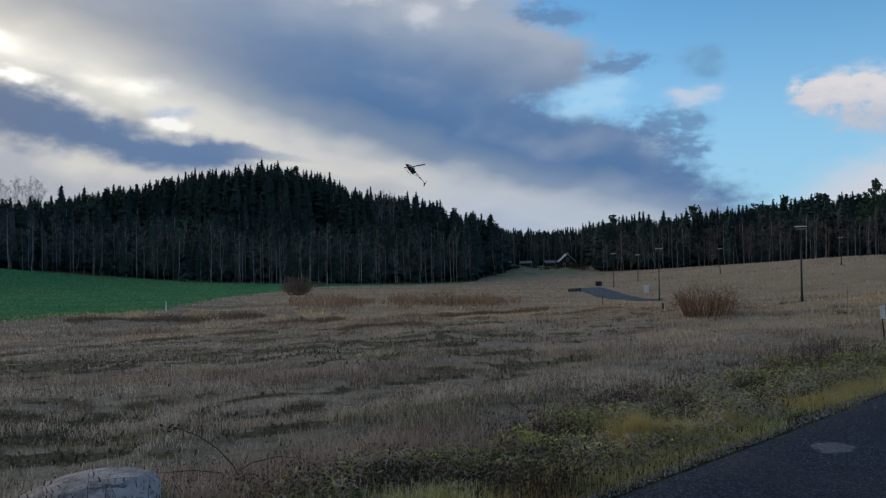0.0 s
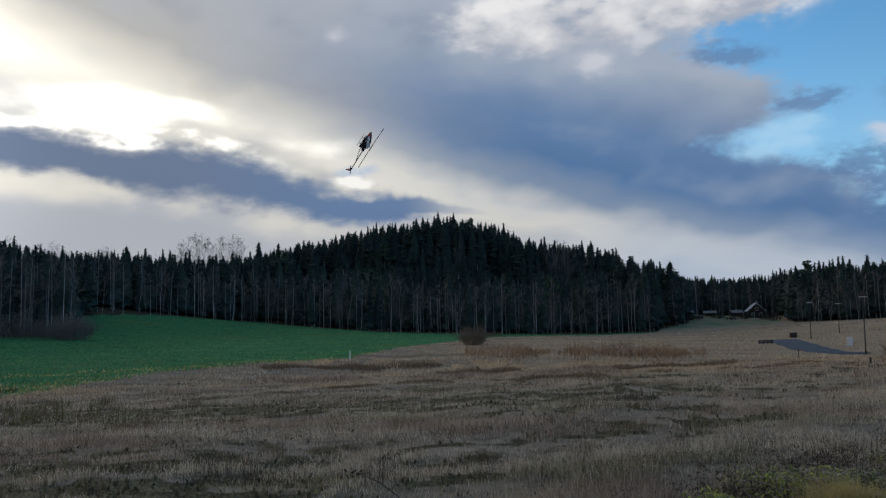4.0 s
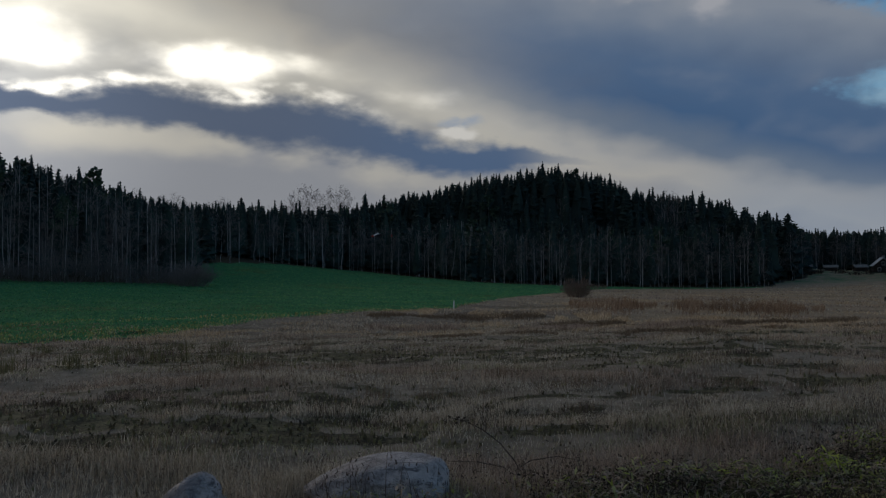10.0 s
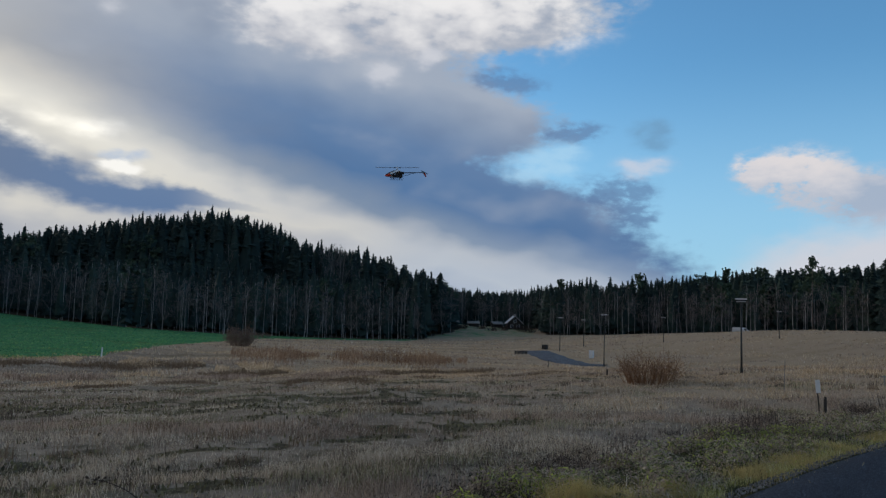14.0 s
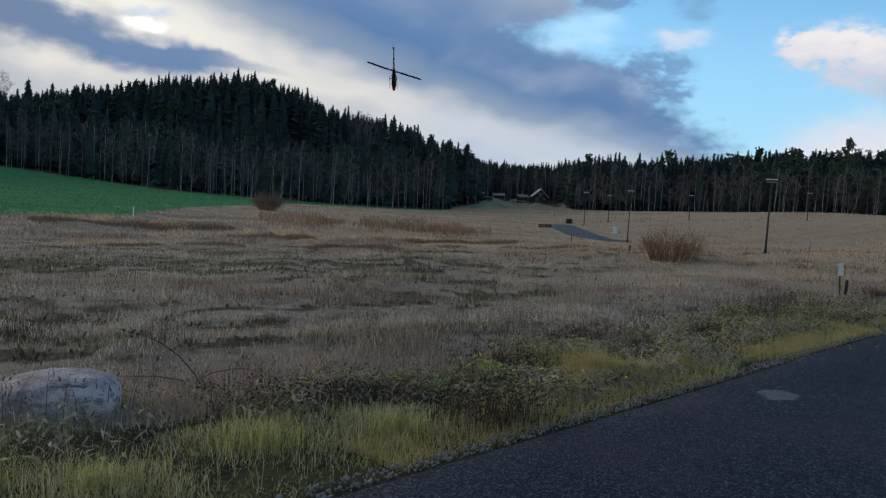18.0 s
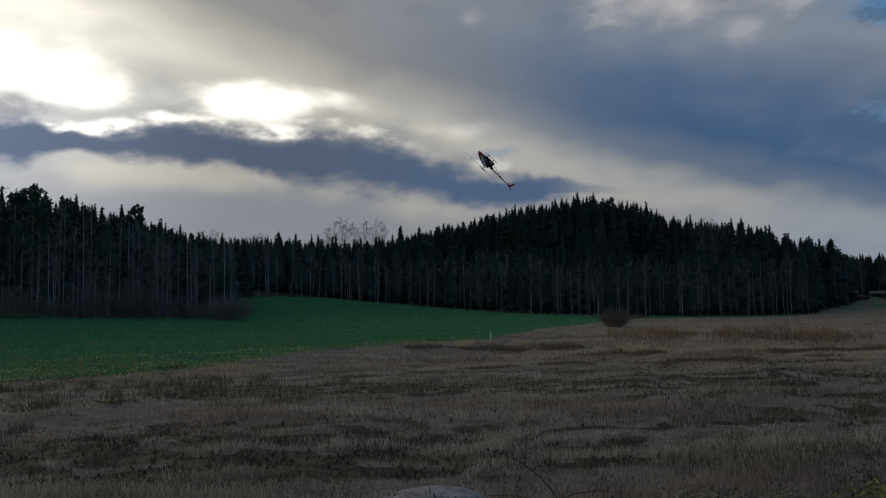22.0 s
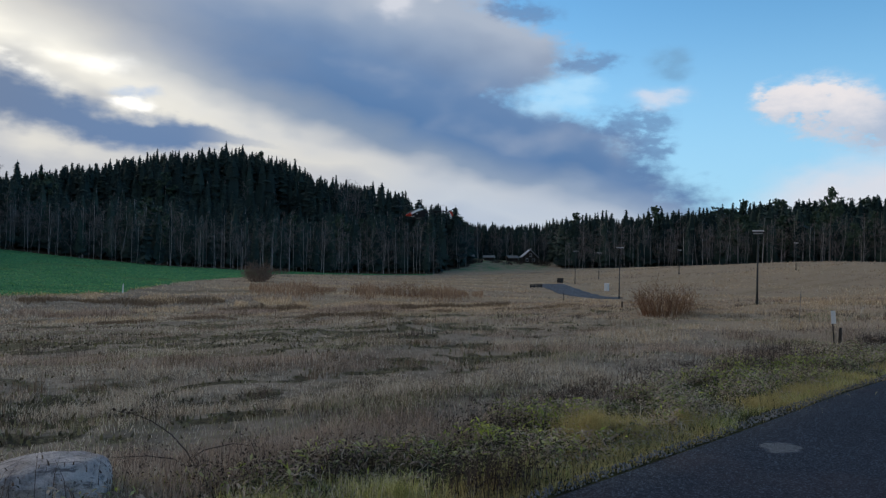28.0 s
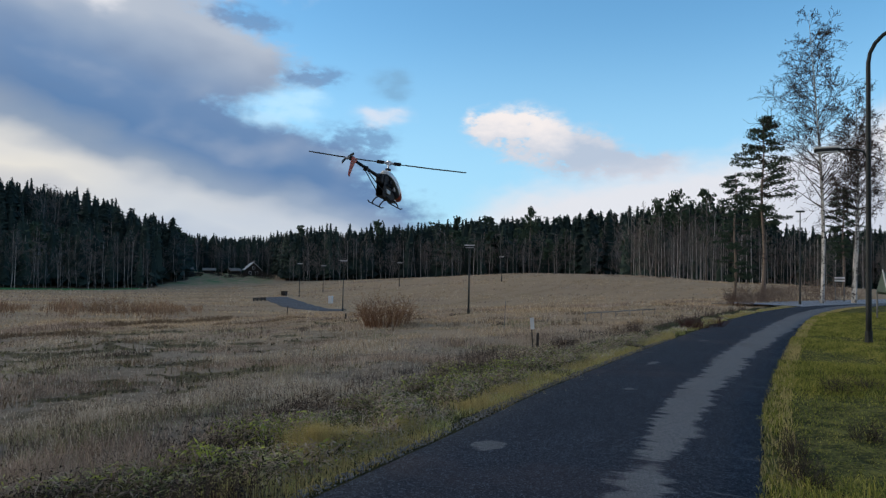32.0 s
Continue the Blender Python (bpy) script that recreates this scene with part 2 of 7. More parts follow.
    col = blend(col, heap_of(far, fine + wisp + shred, 0.12, 0.8, 2.0) * 0.95, fc)
    creamline = curve(az, [(-110, 13.5), (-80, 12.5), (-74, 9.8), (-66, 8.6), (-60, 7.8), (-55, 7.0), (-51, 6.0), (-46, 3.0)])
    cream = step(1.4, -1.8, se - creamline + wisp * 1.5) * step(-46.0, -53.0, az)
    col = blend(col, cream * 0.85, (0.68, 0.65, 0.67))
    col = blend(col, cream * step(-66.0, -76.0, sa) * step(1.0, -3.0, se - 9.0) * 0.6, (0.42, 0.47, 0.58))

    # the whole sky is brighter on the sun's side
    bright = V.tree.nodes.new("ShaderNodeMix")
    bright.data_type, bright.blend_type, bright.clamp_factor = "RGBA", "ADD", False
    link((step(12.0, 32.0, az) * step(70.0, 50.0, az) * step(32.0, 22.0, el) * 0.55).s, bright.inputs[0])
    link(col, bright.inputs[6])
    link(col, bright.inputs[7])
    col = bright.outputs[2]
    bg = V.tree.nodes.new("ShaderNodeBackground")
    bg.inputs[1].default_value = SKY_STRENGTH
    link(col, bg.inputs[0])
    out = V.tree.nodes.new("ShaderNodeOutputWorld")
    link(bg.outputs[0], out.inputs[0])


build_sky()
sun = new("sun", bpy.data.lights.new("sun", "SUN"))
sun.data.energy, sun.data.angle, sun.data.color = 0.9, radians(14), (1.0, 0.88, 0.72)
sun.matrix_world = look((-60 * math.sin(radians(SUN_AZ)), 60, 60 * math.tan(radians(SUN_EL))), (0, 0, 0))
# ---------------------------------------------------------------- the lie of the land
ROAD_KNOTS = [(-60, -20.0), (-40, -12.6), (-25, -7.2), (-10, -1.85), (0, 1.7), (6, 3.8), (11.4, 5.7), (23.7, 9.45), (38, 13.4), (50, 16.0), (62, 17.6), (80, 17.8), (110, 14.0)]
ROAD_HALF = 1.5


def smooth(lo, hi, v):
    t = np.clip((v - lo) / (hi - lo), 0, 1)
    return t * t * (3 - 2 * t)


def polyline(knots, step=0.5):
    """Points every step metres on a smooth line through the knots."""
    k = np.array(knots, float)
    k = np.vstack([2 * k[0] - k[1], k, 2 * k[-1] - k[-2]])
    out = []
    for a, b, c, d in zip(k[:-3], k[1:-2], k[2:-1], k[3:]):
        n = max(2, int(np.hypot(*(c - b)) / step))
        t = np.linspace(0, 1, n, endpoint=False)[:, None]
        out.append(0.5 * (2 * b + (c - a) * t + (2 * a - 5 * b + 4 * c - d) * t ** 2 + (3 * b - a - 3 * c + d) * t ** 3))
    return np.vstack(out + [k[-2:-1]])


ROAD_LINE = polyline(ROAD_KNOTS, 1.0)


def road_side(x, y):
    """Signed distance from the road's middle: positive towards the field."""
    x, y = np.atleast_1d(np.asarray(x, float)), np.atleast_1d(np.asarray(y, float))
    best, sign = np.full(x.shape, 1e9), np.ones(x.shape)
    for a, b in zip(ROAD_LINE[:-1], ROAD_LINE[1:]):
        d = b - a
        t = np.clip(((x - a[0]) * d[0] + (y - a[1]) * d[1]) / (d @ d), 0, 1)
        px, py = x - a[0] - t * d[0], y - a[1] - t * d[1]
        q = np.hypot(px, py)
        m = q < best
        best = np.where(m, q, best)
        sign = np.where(m, np.sign(d[0] * py - d[1] * px), sign)
    return best * np.where(sign == 0, 1, sign)


def bump(x, y, x0, y0, sx, sy, turn=0.0):
    c, s = np.cos(np.radians(turn)), np.sin(np.radians(turn))
    u, v = (x - x0) * c + (y - y0) * s, -(x - x0) * s + (y - y0) * c
    return np.exp(-(u / sx) ** 2 - (v / sy) ** 2)


def land(x, y, d=None):
    """Height of the ground."""
    x, y = np.atleast_1d(np.asarray(x, float)), np.atleast_1d(np.asarray(y, float))
    if d is None:
        d = road_side(x, y)
    r = np.hypot(x, y)
    z = -3.18 * smooth(2, 59, d)
    z += 6.0 * bump(x, y, 134.8, 87.6, 31, 64.8, 11)                  # the grass hill
    z += 4.4 * smooth(150, 300, r) * smooth(60, 190, x)               # land behind it
    z += 3.2 * bump(x, y, 176, 131, 55, 24, -54)                       # bank of the road behind the hill
    lean = np.logaddexp(0, (60.5 - x) / 25) * 25
    z += 0.06 * lean * smooth(-20, 297, r) * smooth(0, 80, y)         # the crop field rises to the left
    z += 27 * bump(x, y, 56, 305, 62, 70) * smooth(208, 300, r)       # wooded hill
    z += 10 * bump(x, y, -95, 190, 60, 60) * smooth(128, 190, r)      # wooded hill on the left
    # small unevenness off the road
    wave = np.zeros_like(z)
    for k, (size, amount) in enumerate(((13.0, 0.07), (8.0, 0.05), (5.2, 0.035), (3.1, 0.022))):
        c, s = np.cos(k * 1.1), np.sin(k * 1.1)
        u, v = (x * c + y * s) * 6.283 / size, (y * c - x * s) * 6.283 / size
        wave += amount * (np.sin(u + 1.7 * np.sin(v * 0.6 + k)) * np.sin(v + 1.3 * np.sin(u * 0.7 + 2 * k)))
    z += wave * smooth(1.7, 5.0, np.abs(d)) * smooth(170, 90, r)
    return z


# where the wood begins: bearing, distance
WOOD_EDGE = [(-120, 150), (-66, 165), (-61, 172), (-60.5, 226), (-54, 228), (-44, 232), (-36, 240), (-35, 318), (-29.2, 318), (-28.8, 250), (-27.2, 232), (-27, 211), (-20, 200), (-12.5, 188),
             (-7, 185), (-2, 205), (2, 224), (6.7, 194), (10.3, 179), (14, 168), (14.2, 136), (24.5, 134), (32, 154), (37, 165), (42, 177), (60, 190)]
# ---------------------------------------------------------------- materials
def mat(name, rough=0.8, metal=0.0):
    m = bpy.data.materials.new(name)
    m.use_nodes = True
    b = m.node_tree.nodes["Principled BSDF"]
    b.inputs["Roughness"].default_value, b.inputs["Metallic"].default_value = rough, metal
    b.inputs["Specular IOR Level"].default_value = 0.3
    return m, m.node_tree, b


def noise_at(tree, vec, scale, detail=4.0, rough=0.55, stretch=None):
    n = tree.nodes.new("ShaderNodeTexNoise")
    n.inputs["Scale"].default_value, n.inputs["Detail"].default_value, n.inputs["Roughness"].default_value = scale, detail, rough
    if stretch:
        mp = tree.nodes.new("ShaderNodeMapping")
        mp.inputs["Scale"].default_value = stretch
        tree.links.new(vec, mp.inputs[0])
        vec = mp.outputs[0]
    tree.links.new(vec, n.inputs["Vector"])
    return V(n.outputs[0])


def relief(tree, bsdf, height, strength, distance):
    n = tree.nodes.new("ShaderNodeBump")
    n.inputs["Strength"].default_value, n.inputs["Distance"].default_value = strength, distance
    tree.links.new(height.s, n.inputs["Height"])
    tree.links.new(n.outputs[0], bsdf.inputs["Normal"])


def coords(tree, kind="Object"):
    return tree.nodes.new("ShaderNodeTexCoord").outputs[kind]


def plain(name, colour, rough=0.6, metal=0.0, vary=0.18, scale=6.0, grain=60.0, island=0.0, kind="Object", bump_depth=0.002):
    """A surface of one colour with stains at two scales."""
    m, tree, b = mat(name, rough, metal)
    V.tree = tree
    vec = coords(tree, kind)
    n1, n2 = noise_at(tree, vec, scale), noise_at(tree, vec, grain, 3)
    lo, hi = tuple(c * (1 - vary * 1.6) for c in colour), tuple(min(1, c * (1 + vary)) for c in colour)
    col = blend(lo, step(0.3, 0.7, n1 * 0.65 + n2 * 0.35), hi)
    if island:
        g = tree.nodes.new("ShaderNodeNewGeometry")
        col = blend(col, V(g.outputs["Random Per Island"]) * island, tuple(c * 0.35 for c in colour))
    tree.links.new(col, b.inputs["Base Color"])
    r = n1 * 0.2 + (rough - 0.1)
    tree.links.new(r.s, b.inputs["Roughness"])
    if bump_depth:
        relief(tree, b, n2 * 0.6 + n1 * 0.4, 0.5, bump_depth)
    return m


def blades(name, colours, patch=0.25, spec=0.15, through_light=0.0):
    """Leaves and blades: colour by tuft, with patches over the land."""
    m, tree, b = mat(name, 0.85)
    V.tree = tree
    g = tree.nodes.new("ShaderNodeNewGeometry")
    rnd = V(g.outputs["Random Per Island"])
    pos = g.outputs["Position"]
    ramp = tree.nodes.new("ShaderNodeValToRGB")
    e = ramp.color_ramp.elements
    e[0].color, e[1].color = (*colours[0], 1), (*colours[-1], 1)
    for i, c in enumerate(colours[1:-1]):
        e.new((i + 1) / (len(colours) - 1)).color = (*c, 1)
    v = rnd * 0.75 + noise_at(tree, pos, patch, 5, 0.6, (1.0, 2.2, 1.0)) * 1.5 - 0.62
    tree.links.new(v.s, ramp.inputs[0])
    tree.links.new(ramp.outputs[0], b.inputs["Base Color"])
    b.inputs["Specular IOR Level"].default_value = spec
    if through_light:
        # thin blades let light through
        t = tree.nodes.new("ShaderNodeBsdfTranslucent")
        tree.links.new(ramp.outputs[0], t.inputs[0])
        mix = tree.nodes.new("ShaderNodeMixShader")
        mix.inputs[0].default_value = through_light
        out = tree.nodes["Material Output"]
        tree.links.new(b.outputs[0], mix.inputs[1])
        tree.links.new(t.outputs[0], mix.inputs[2])
        tree.links.new(mix.outputs[0], out.inputs[0])
    return m


def ground_material():
    m, tree, b = mat("soil_and_turf", 0.95)
    b.inputs["Specular IOR Level"].default_value = 0.03
    V.tree = tree
    pos = tree.nodes.new("ShaderNodeNewGeometry").outputs["Position"]

    def layer(name):
        n = tree.nodes.new("ShaderNodeAttribute")
        n.attribute_name = name
        return V(n.outputs["Fac"])
    big, mid = noise_at(tree, pos, 0.05, 5), noise_at(tree, pos, 0.35, 5)
    small, grain = noise_at(tree, pos, 3.0, 5), noise_at(tree, pos, 22.0, 3)
    # long rough streaks across the old field
    streak = noise_at(tree, pos, 1.0, 5, 0.6, (0.035, 0.16, 0.1))
    straw = blend((0.30, 0.245, 0.185), step(0.35, 0.65, mid * 0.5 + small * 0.5), (0.15, 0.122, 0.092))
    straw = blend(straw, step(0.42, 0.62, big) * 0.5, (0.31, 0.245, 0.175))
    straw = blend(straw, step(0.54, 0.64, streak + (small - 0.5) * 0.25) * 0.75, (0.085, 0.075, 0.042))
    straw = blend(straw, step(0.58, 0.70, mid + (grain - 0.5) * 0.2) * 0.4, (0.12, 0.115, 0.045))
    rows = noise_at(tree, pos, 1.0, 3, 0.5, (0.5, 1.6, 1.0))
    crop = blend((0.040, 0.145, 0.062), step(0.35, 0.65, small * 0.6 + rows * 0.4), (0.075, 0.235, 0.09))
    crop = blend(crop, step(0.52, 0.70, big + (mid - 0.5) * 0.3) * 0.6, (0.105, 0.150, 0.045))
    crop = blend(crop, step(0.45, 0.56, noise_at(tree, pos, 1.0, 4, 0.5, (0.03, 0.16, 0.1)) * 0.7 + mid * 0.3) * layer("lean") , (0.15, 0.16, 0.055))
    turf = blend((0.030, 0.028, 0.018), step(0.35, 0.65, small * 0.6 + grain * 0.4), (0.085, 0.080, 0.034))
    turf = blend(turf, step(0.55, 0.7, mid) * 0.5, (0.05, 0.05, 0.025))
    litter = blend((0.055, 0.042, 0.028), step(0.4, 0.7, small * 0.5 + grain * 0.5), (0.11, 0.085, 0.055))
    # warmer light on the right side of the meadow, put into the ground's colour
    straw = blend(straw, layer("tan") * 0.6, (0.42, 0.30, 0.185))
    lawn = blend((0.04, 0.044, 0.018), step(0.40, 0.62, small * 0.5 + grain * 0.5), (0.18, 0.165, 0.05))
    edge = (mid - 0.5) * 0.5 + (small - 0.5) * 0.3
    bare = blend((0.060, 0.050, 0.033), step(0.4, 0.62, small * 0.5 + grain * 0.5), (0.17, 0.148, 0.085))
    straw = blend(straw, step(0.35, 0.65, layer("moss") + edge * 0.6), bare)
    col = blend(straw, step(0.42, 0.58, layer("crop") + edge), crop)
    col = blend(col, step(0.40, 0.60, layer("turf") + edge), turf)
    col = blend(col, step(0.40, 0.60, layer("lawn")), lawn)
    col = blend(col, step(0.40, 0.60, layer("wood") + edge), litter)
    tree.links.new(col, b.inputs["Base Color"])
    relief(tree, b, small * 0.5 + grain * 0.25 + mid * 0.6, 0.9, 0.12)
    return m


def asphalt_material(name="asphalt", pale=0.0, worn=True):
    """Old tarmac: u runs across it in metres, v along it."""
    m, tree, b = mat(name, 0.75)
    V.tree = tree
    uv = coords(tree, "UV")
    sep = tree.nodes.new("ShaderNodeSeparateXYZ")
    tree.links.new(uv, sep.inputs[0])
    u, v = V(sep.outputs[0]), V(sep.outputs[1])
    big, mid = noise_at(tree, uv, 0.35, 5), noise_at(tree, uv, 2.4, 5)
    chip = tree.nodes.new("ShaderNodeTexVoronoi")
    chip.inputs["Scale"].default_value = 55.0
    tree.links.new(uv, chip.inputs["Vector"])
    stone = V(chip.outputs["Distance"])
    dark, light = (0.012 + pale * 0.22, 0.017 + pale * 0.225, 0.028 + pale * 0.235), (0.024 + pale * 0.3, 0.031 + pale * 0.305, 0.046 + pale * 0.31)
    col = blend(dark, step(0.3, 0.7, big * 0.6 + mid * 0.4), light)

    def chips(scale):
        g = tree.nodes.new("ShaderNodeTexVoronoi")
        g.inputs["Scale"].default_value = scale
        tree.links.new(uv, g.inputs["Vector"])
        return V(g.outputs["Color"])
    speck, coarse = chips(150.0), chips(70.0)
    col = blend(col, step(0.59, 0.76, speck * 0.55 + coarse * 0.45) * (0.9 - pale * 0.7), (0.105, 0.118, 0.150))
    col = blend(col, step(0.50, 0.32, speck * 0.5 + coarse * 0.5) * 0.85, tuple(c * 0.45 for c in dark))
    if worn:
        # a dry gritty strip that runs along one side, with combed edges
        comb = noise_at(tree, uv, 1.0, 4, 0.65, (0.6, 4.5, 1.0))
        ragged = noise_at(tree, uv, 1.0, 5, 0.6, (1.6, 0.7, 1.0))
        mid_line = curve(v, [(60, -0.70), (66, -0.68), (69, -0.64), (71, -0.60), (79, -0.575), (86, -0.70), (98, -0.93), (112, -1.05)])
        wide = curve(v, [(64.5, -0.3), (66.5, -0.12), (68.2, -0.10), (68.8, 0.2), (69.7, 0.2), (70.1, 0.04), (70.6, 0.18), (71.5, 0.22), (79, 0.29), (86, 0.37), (98, 0.48), (112, 0.56)])
        strip = step(0.06, -0.06, V.op("ABSOLUTE", u - mid_line) - wide + (comb - 0.5) * 0.6 + (ragged - 0.5) * 0.6)
        for su, sv in ((0.91, 70.2), (0.70, 78.6), (0.60, 85.2), (0.35, 74.6)):
            du, dv = (u - su) * 7.0, (v - sv) * 4.0
            strip = strip.max(step(0.9, 0.3, du * du + dv * dv + (comb - 0.5) * 6.0 + (ragged - 0.5) * 5.0) * 0.7)
        # thin dry streaks on the near edge
        streaks = noise_at(tree, uv, 1.0, 4, 0.6, (1.0, 9.0, 1.0))
        strip = strip.max(step(0.60, 0.70, streaks) * step(-0.2, -1.2, u) * 0.55)
        grit = blend((0.125, 0.128, 0.135), step(0.25, 0.75, speck * 0.5 + coarse * 0.5), (0.24, 0.235, 0.23))
        col = blend(col, strip * 0.85, grit)
        rust = noise_at(tree, uv, 0.5, 4)
        col = blend(col, step(0.50, 0.66, rust) * 0.25 * step(-1.1, -0.5, u), (0.075, 0.052, 0.052))
    tree.links.new(col, b.inputs["Base Color"])
    b.inputs["Roughness"].default_value = 0.88
    b.inputs["Specular IOR Level"].default_value = 0.15
    relief(tree, b, stone * 0.9 + coarse * 0.5 + mid * 0.4, 1.0, 0.012)
    return m


def bark_material(name, base, spots, amount):
    """Bark: base colour with dark cross bands."""
    m, tree, b = mat(name, 0.85)
    V.tree = tree
    vec = coords(tree, "Object")
    bands = noise_at(tree, vec, 1.0, 5, 0.65, (5.0, 5.0, 9.0))
    wide = noise_at(tree, vec, 1.0, 4, 0.5, (2.0, 2.0, 0.6))
    col = blend(base, step(0.62 - amount * 0.3, 0.70 - amount * 0.25, bands * 0.6 + wide * 0.4), spots)
    tree.links.new(col, b.inputs["Base Color"])
    relief(tree, b, bands, 0.6, 0.02)
    return m


def granite_material():
    m, tree, b = mat("granite", 0.85)
    V.tree = tree
    vec = coords(tree, "Object")
    n1, n2, n3 = noise_at(tree, vec, 3.0, 6), noise_at(tree, vec, 14.0, 6, 0.7), noise_at(tree, vec, 60.0, 3)
    veins = noise_at(tree, vec, 1.0, 6, 0.7, (4.0, 14.0, 16.0))
    col = blend((0.27, 0.235, 0.225), step(0.40, 0.60, n1 * 0.5 + n2 * 0.5), (0.72, 0.635, 0.595))
    col = blend(col, step(0.53, 0.62, veins) * 0.8, (0.12, 0.10, 0.10))
    col = blend(col, step(0.56, 0.70, n3) * 0.5, (0.58, 0.52, 0.48))
    col = blend(col, step(0.52, 0.66, n2) * 0.7, (0.085, 0.08, 0.08))
    tree.links.new(col, b.inputs["Base Color"])
    relief(tree, b, n2 * 0.8 + n3 * 0.3 + veins * 0.8, 1.0, 0.06)
    return m


M = {}
M["ground"] = ground_material()
M["asphalt"] = asphalt_material()
M["asphalt_pale"] = asphalt_material("asphalt_pale_grey", 1.25, False)
M["asphalt_mid"] = asphalt_material("asphalt_far", 0.35, False)
M["granite"] = granite_material()
M["straw"] = blades("dead_grass", [(0.13, 0.105, 0.075), (0.30, 0.247, 0.180), (0.48, 0.405, 0.305), (0.62, 0.535, 0.42), (0.76, 0.675, 0.545)], 0.22, 0.05, 0.45)
# copy of the dead grass, warmer and brighter as if lit by warmer light
M["tan"] = blades("warm_lit_dead_grass", [(0.24, 0.163, 0.096), (0.40, 0.285, 0.172), (0.55, 0.405, 0.255), (0.66, 0.505, 0.335), (0.76, 0.62, 0.44)], 0.15, 0.05, 0.45)
M["verge"] = blades("verge_grass", [(0.10, 0.09, 0.042), (0.24, 0.24, 0.075), (0.42, 0.41, 0.13), (0.58, 0.53, 0.23), (0.70, 0.61, 0.40)], 0.5, 0.15, 0.45)
M["lawn"] = blades("lawn_grass", [(0.07, 0.08, 0.024), (0.20, 0.215, 0.045), (0.36, 0.335, 0.075), (0.54, 0.44, 0.13)], 0.5, 0.15, 0.45)
M["weed"] = blades("withered_weeds", [(0.045, 0.034, 0.027), (0.085, 0.063, 0.050), (0.14, 0.105, 0.085), (0.22, 0.17, 0.13)], 0.6, 0.15, 0.3)
M["nettle"] = blades("green_weeds", [(0.12, 0.13, 0.04), (0.27, 0.31, 0.07), (0.46, 0.51, 0.10), (0.66, 0.68, 0.14)], 1.2, 0.15, 0.4)
M["willow"] = blades("willow_shoots", [(0.15, 0.075, 0.045), (0.28, 0.16, 0.09), (0.42, 0.28, 0.16)], 0.6)
M["twig"] = blades("bare_twigs", [(0.10, 0.086, 0.080), (0.165, 0.145, 0.135), (0.25, 0.22, 0.205)], 0.05)
M["dark_twig"] = blades("dark_bare_twigs", [(0.030, 0.022, 0.020), (0.060, 0.045, 0.038), (0.095, 0.072, 0.06)], 0.05)
M["needle"] = blades("spruce_needles", [(0.014, 0.026, 0.025), (0.028, 0.047, 0.041), (0.048, 0.074, 0.058)], 0.03)
M["pine"] = blades("pine_needles", [(0.030, 0.055, 0.038), (0.055, 0.086, 0.056), (0.085, 0.118, 0.075)], 0.03)
M["bark"] = bark_material("conifer_bark", (0.075, 0.055, 0.042), (0.035, 0.028, 0.024), 0.5)
M["pinebark"] = bark_material("pine_bark", (0.20, 0.16, 0.132), (0.06, 0.045, 0.035), 0.4)
M["birch"] = bark_material("birch_bark", (0.62, 0.60, 0.57), (0.05, 0.045, 0.042), 0.48)
M["slim"] = bark_material("slim_birch_bark", (0.62, 0.59, 0.56), (0.08, 0.075, 0.07), 0.4)
M["aspen"] = bark_material("aspen_bark", (0.36, 0.345, 0.335), (0.06, 0.055, 0.05), 0.4)

# ---------------------------------------------------------------- building helpers
def mesh_of(name, verts, faces, material=None, smooth_faces=False):
    me = bpy.data.meshes.new(name)
    me.from_pydata(verts, [], faces)
    if material:
        me.materials.append(material)
    if smooth_faces:
        me.polygons.foreach_set("use_smooth", [True] * len(me.polygons))
    me.update()
    return me


def raw_mesh(name, verts, loops, size, material):
    """A mesh from arrays: every face has size corners."""
    me = bpy.data.meshes.new(name)
    nf = len(loops) // size
    me.vertices.add(len(verts))
    me.vertices.foreach_set("co", np.asarray(verts, np.float32).ravel())
    me.loops.add(len(loops))
    me.loops.foreach_set("vertex_index", np.asarray(loops, np.int32))
    me.polygons.add(nf)
    me.polygons.foreach_set("loop_start", np.arange(0, nf * size, size, dtype=np.int32))
    me.polygons.foreach_set("loop_total", np.full(nf, size, np.int32))
    me.materials.append(material)
    me.update(calc_edges=True)
    return me


def part(name, bm, material, parent=None, label="", smooth_faces=False):
    """Links a bmesh as one mesh object under a thing or a part."""
    me = bpy.data.meshes.new(name)
    bm.to_mesh(me)
    bm.free()
    me.materials.append(material)
    if smooth_faces:
        me.polygons.foreach_set("use_smooth", [True] * len(me.polygons))
    ob = new(name, me)
    ob.parent = parent
    if label:
        tagged(ob, label)
    return ob


def thing(name, m=None, label="", category="", group=""):
    ob = new(name)
    ob.empty_display_size = 0.2
    if m is not None:
        ob.matrix_world = m
    return tagged(ob, label, category, group)


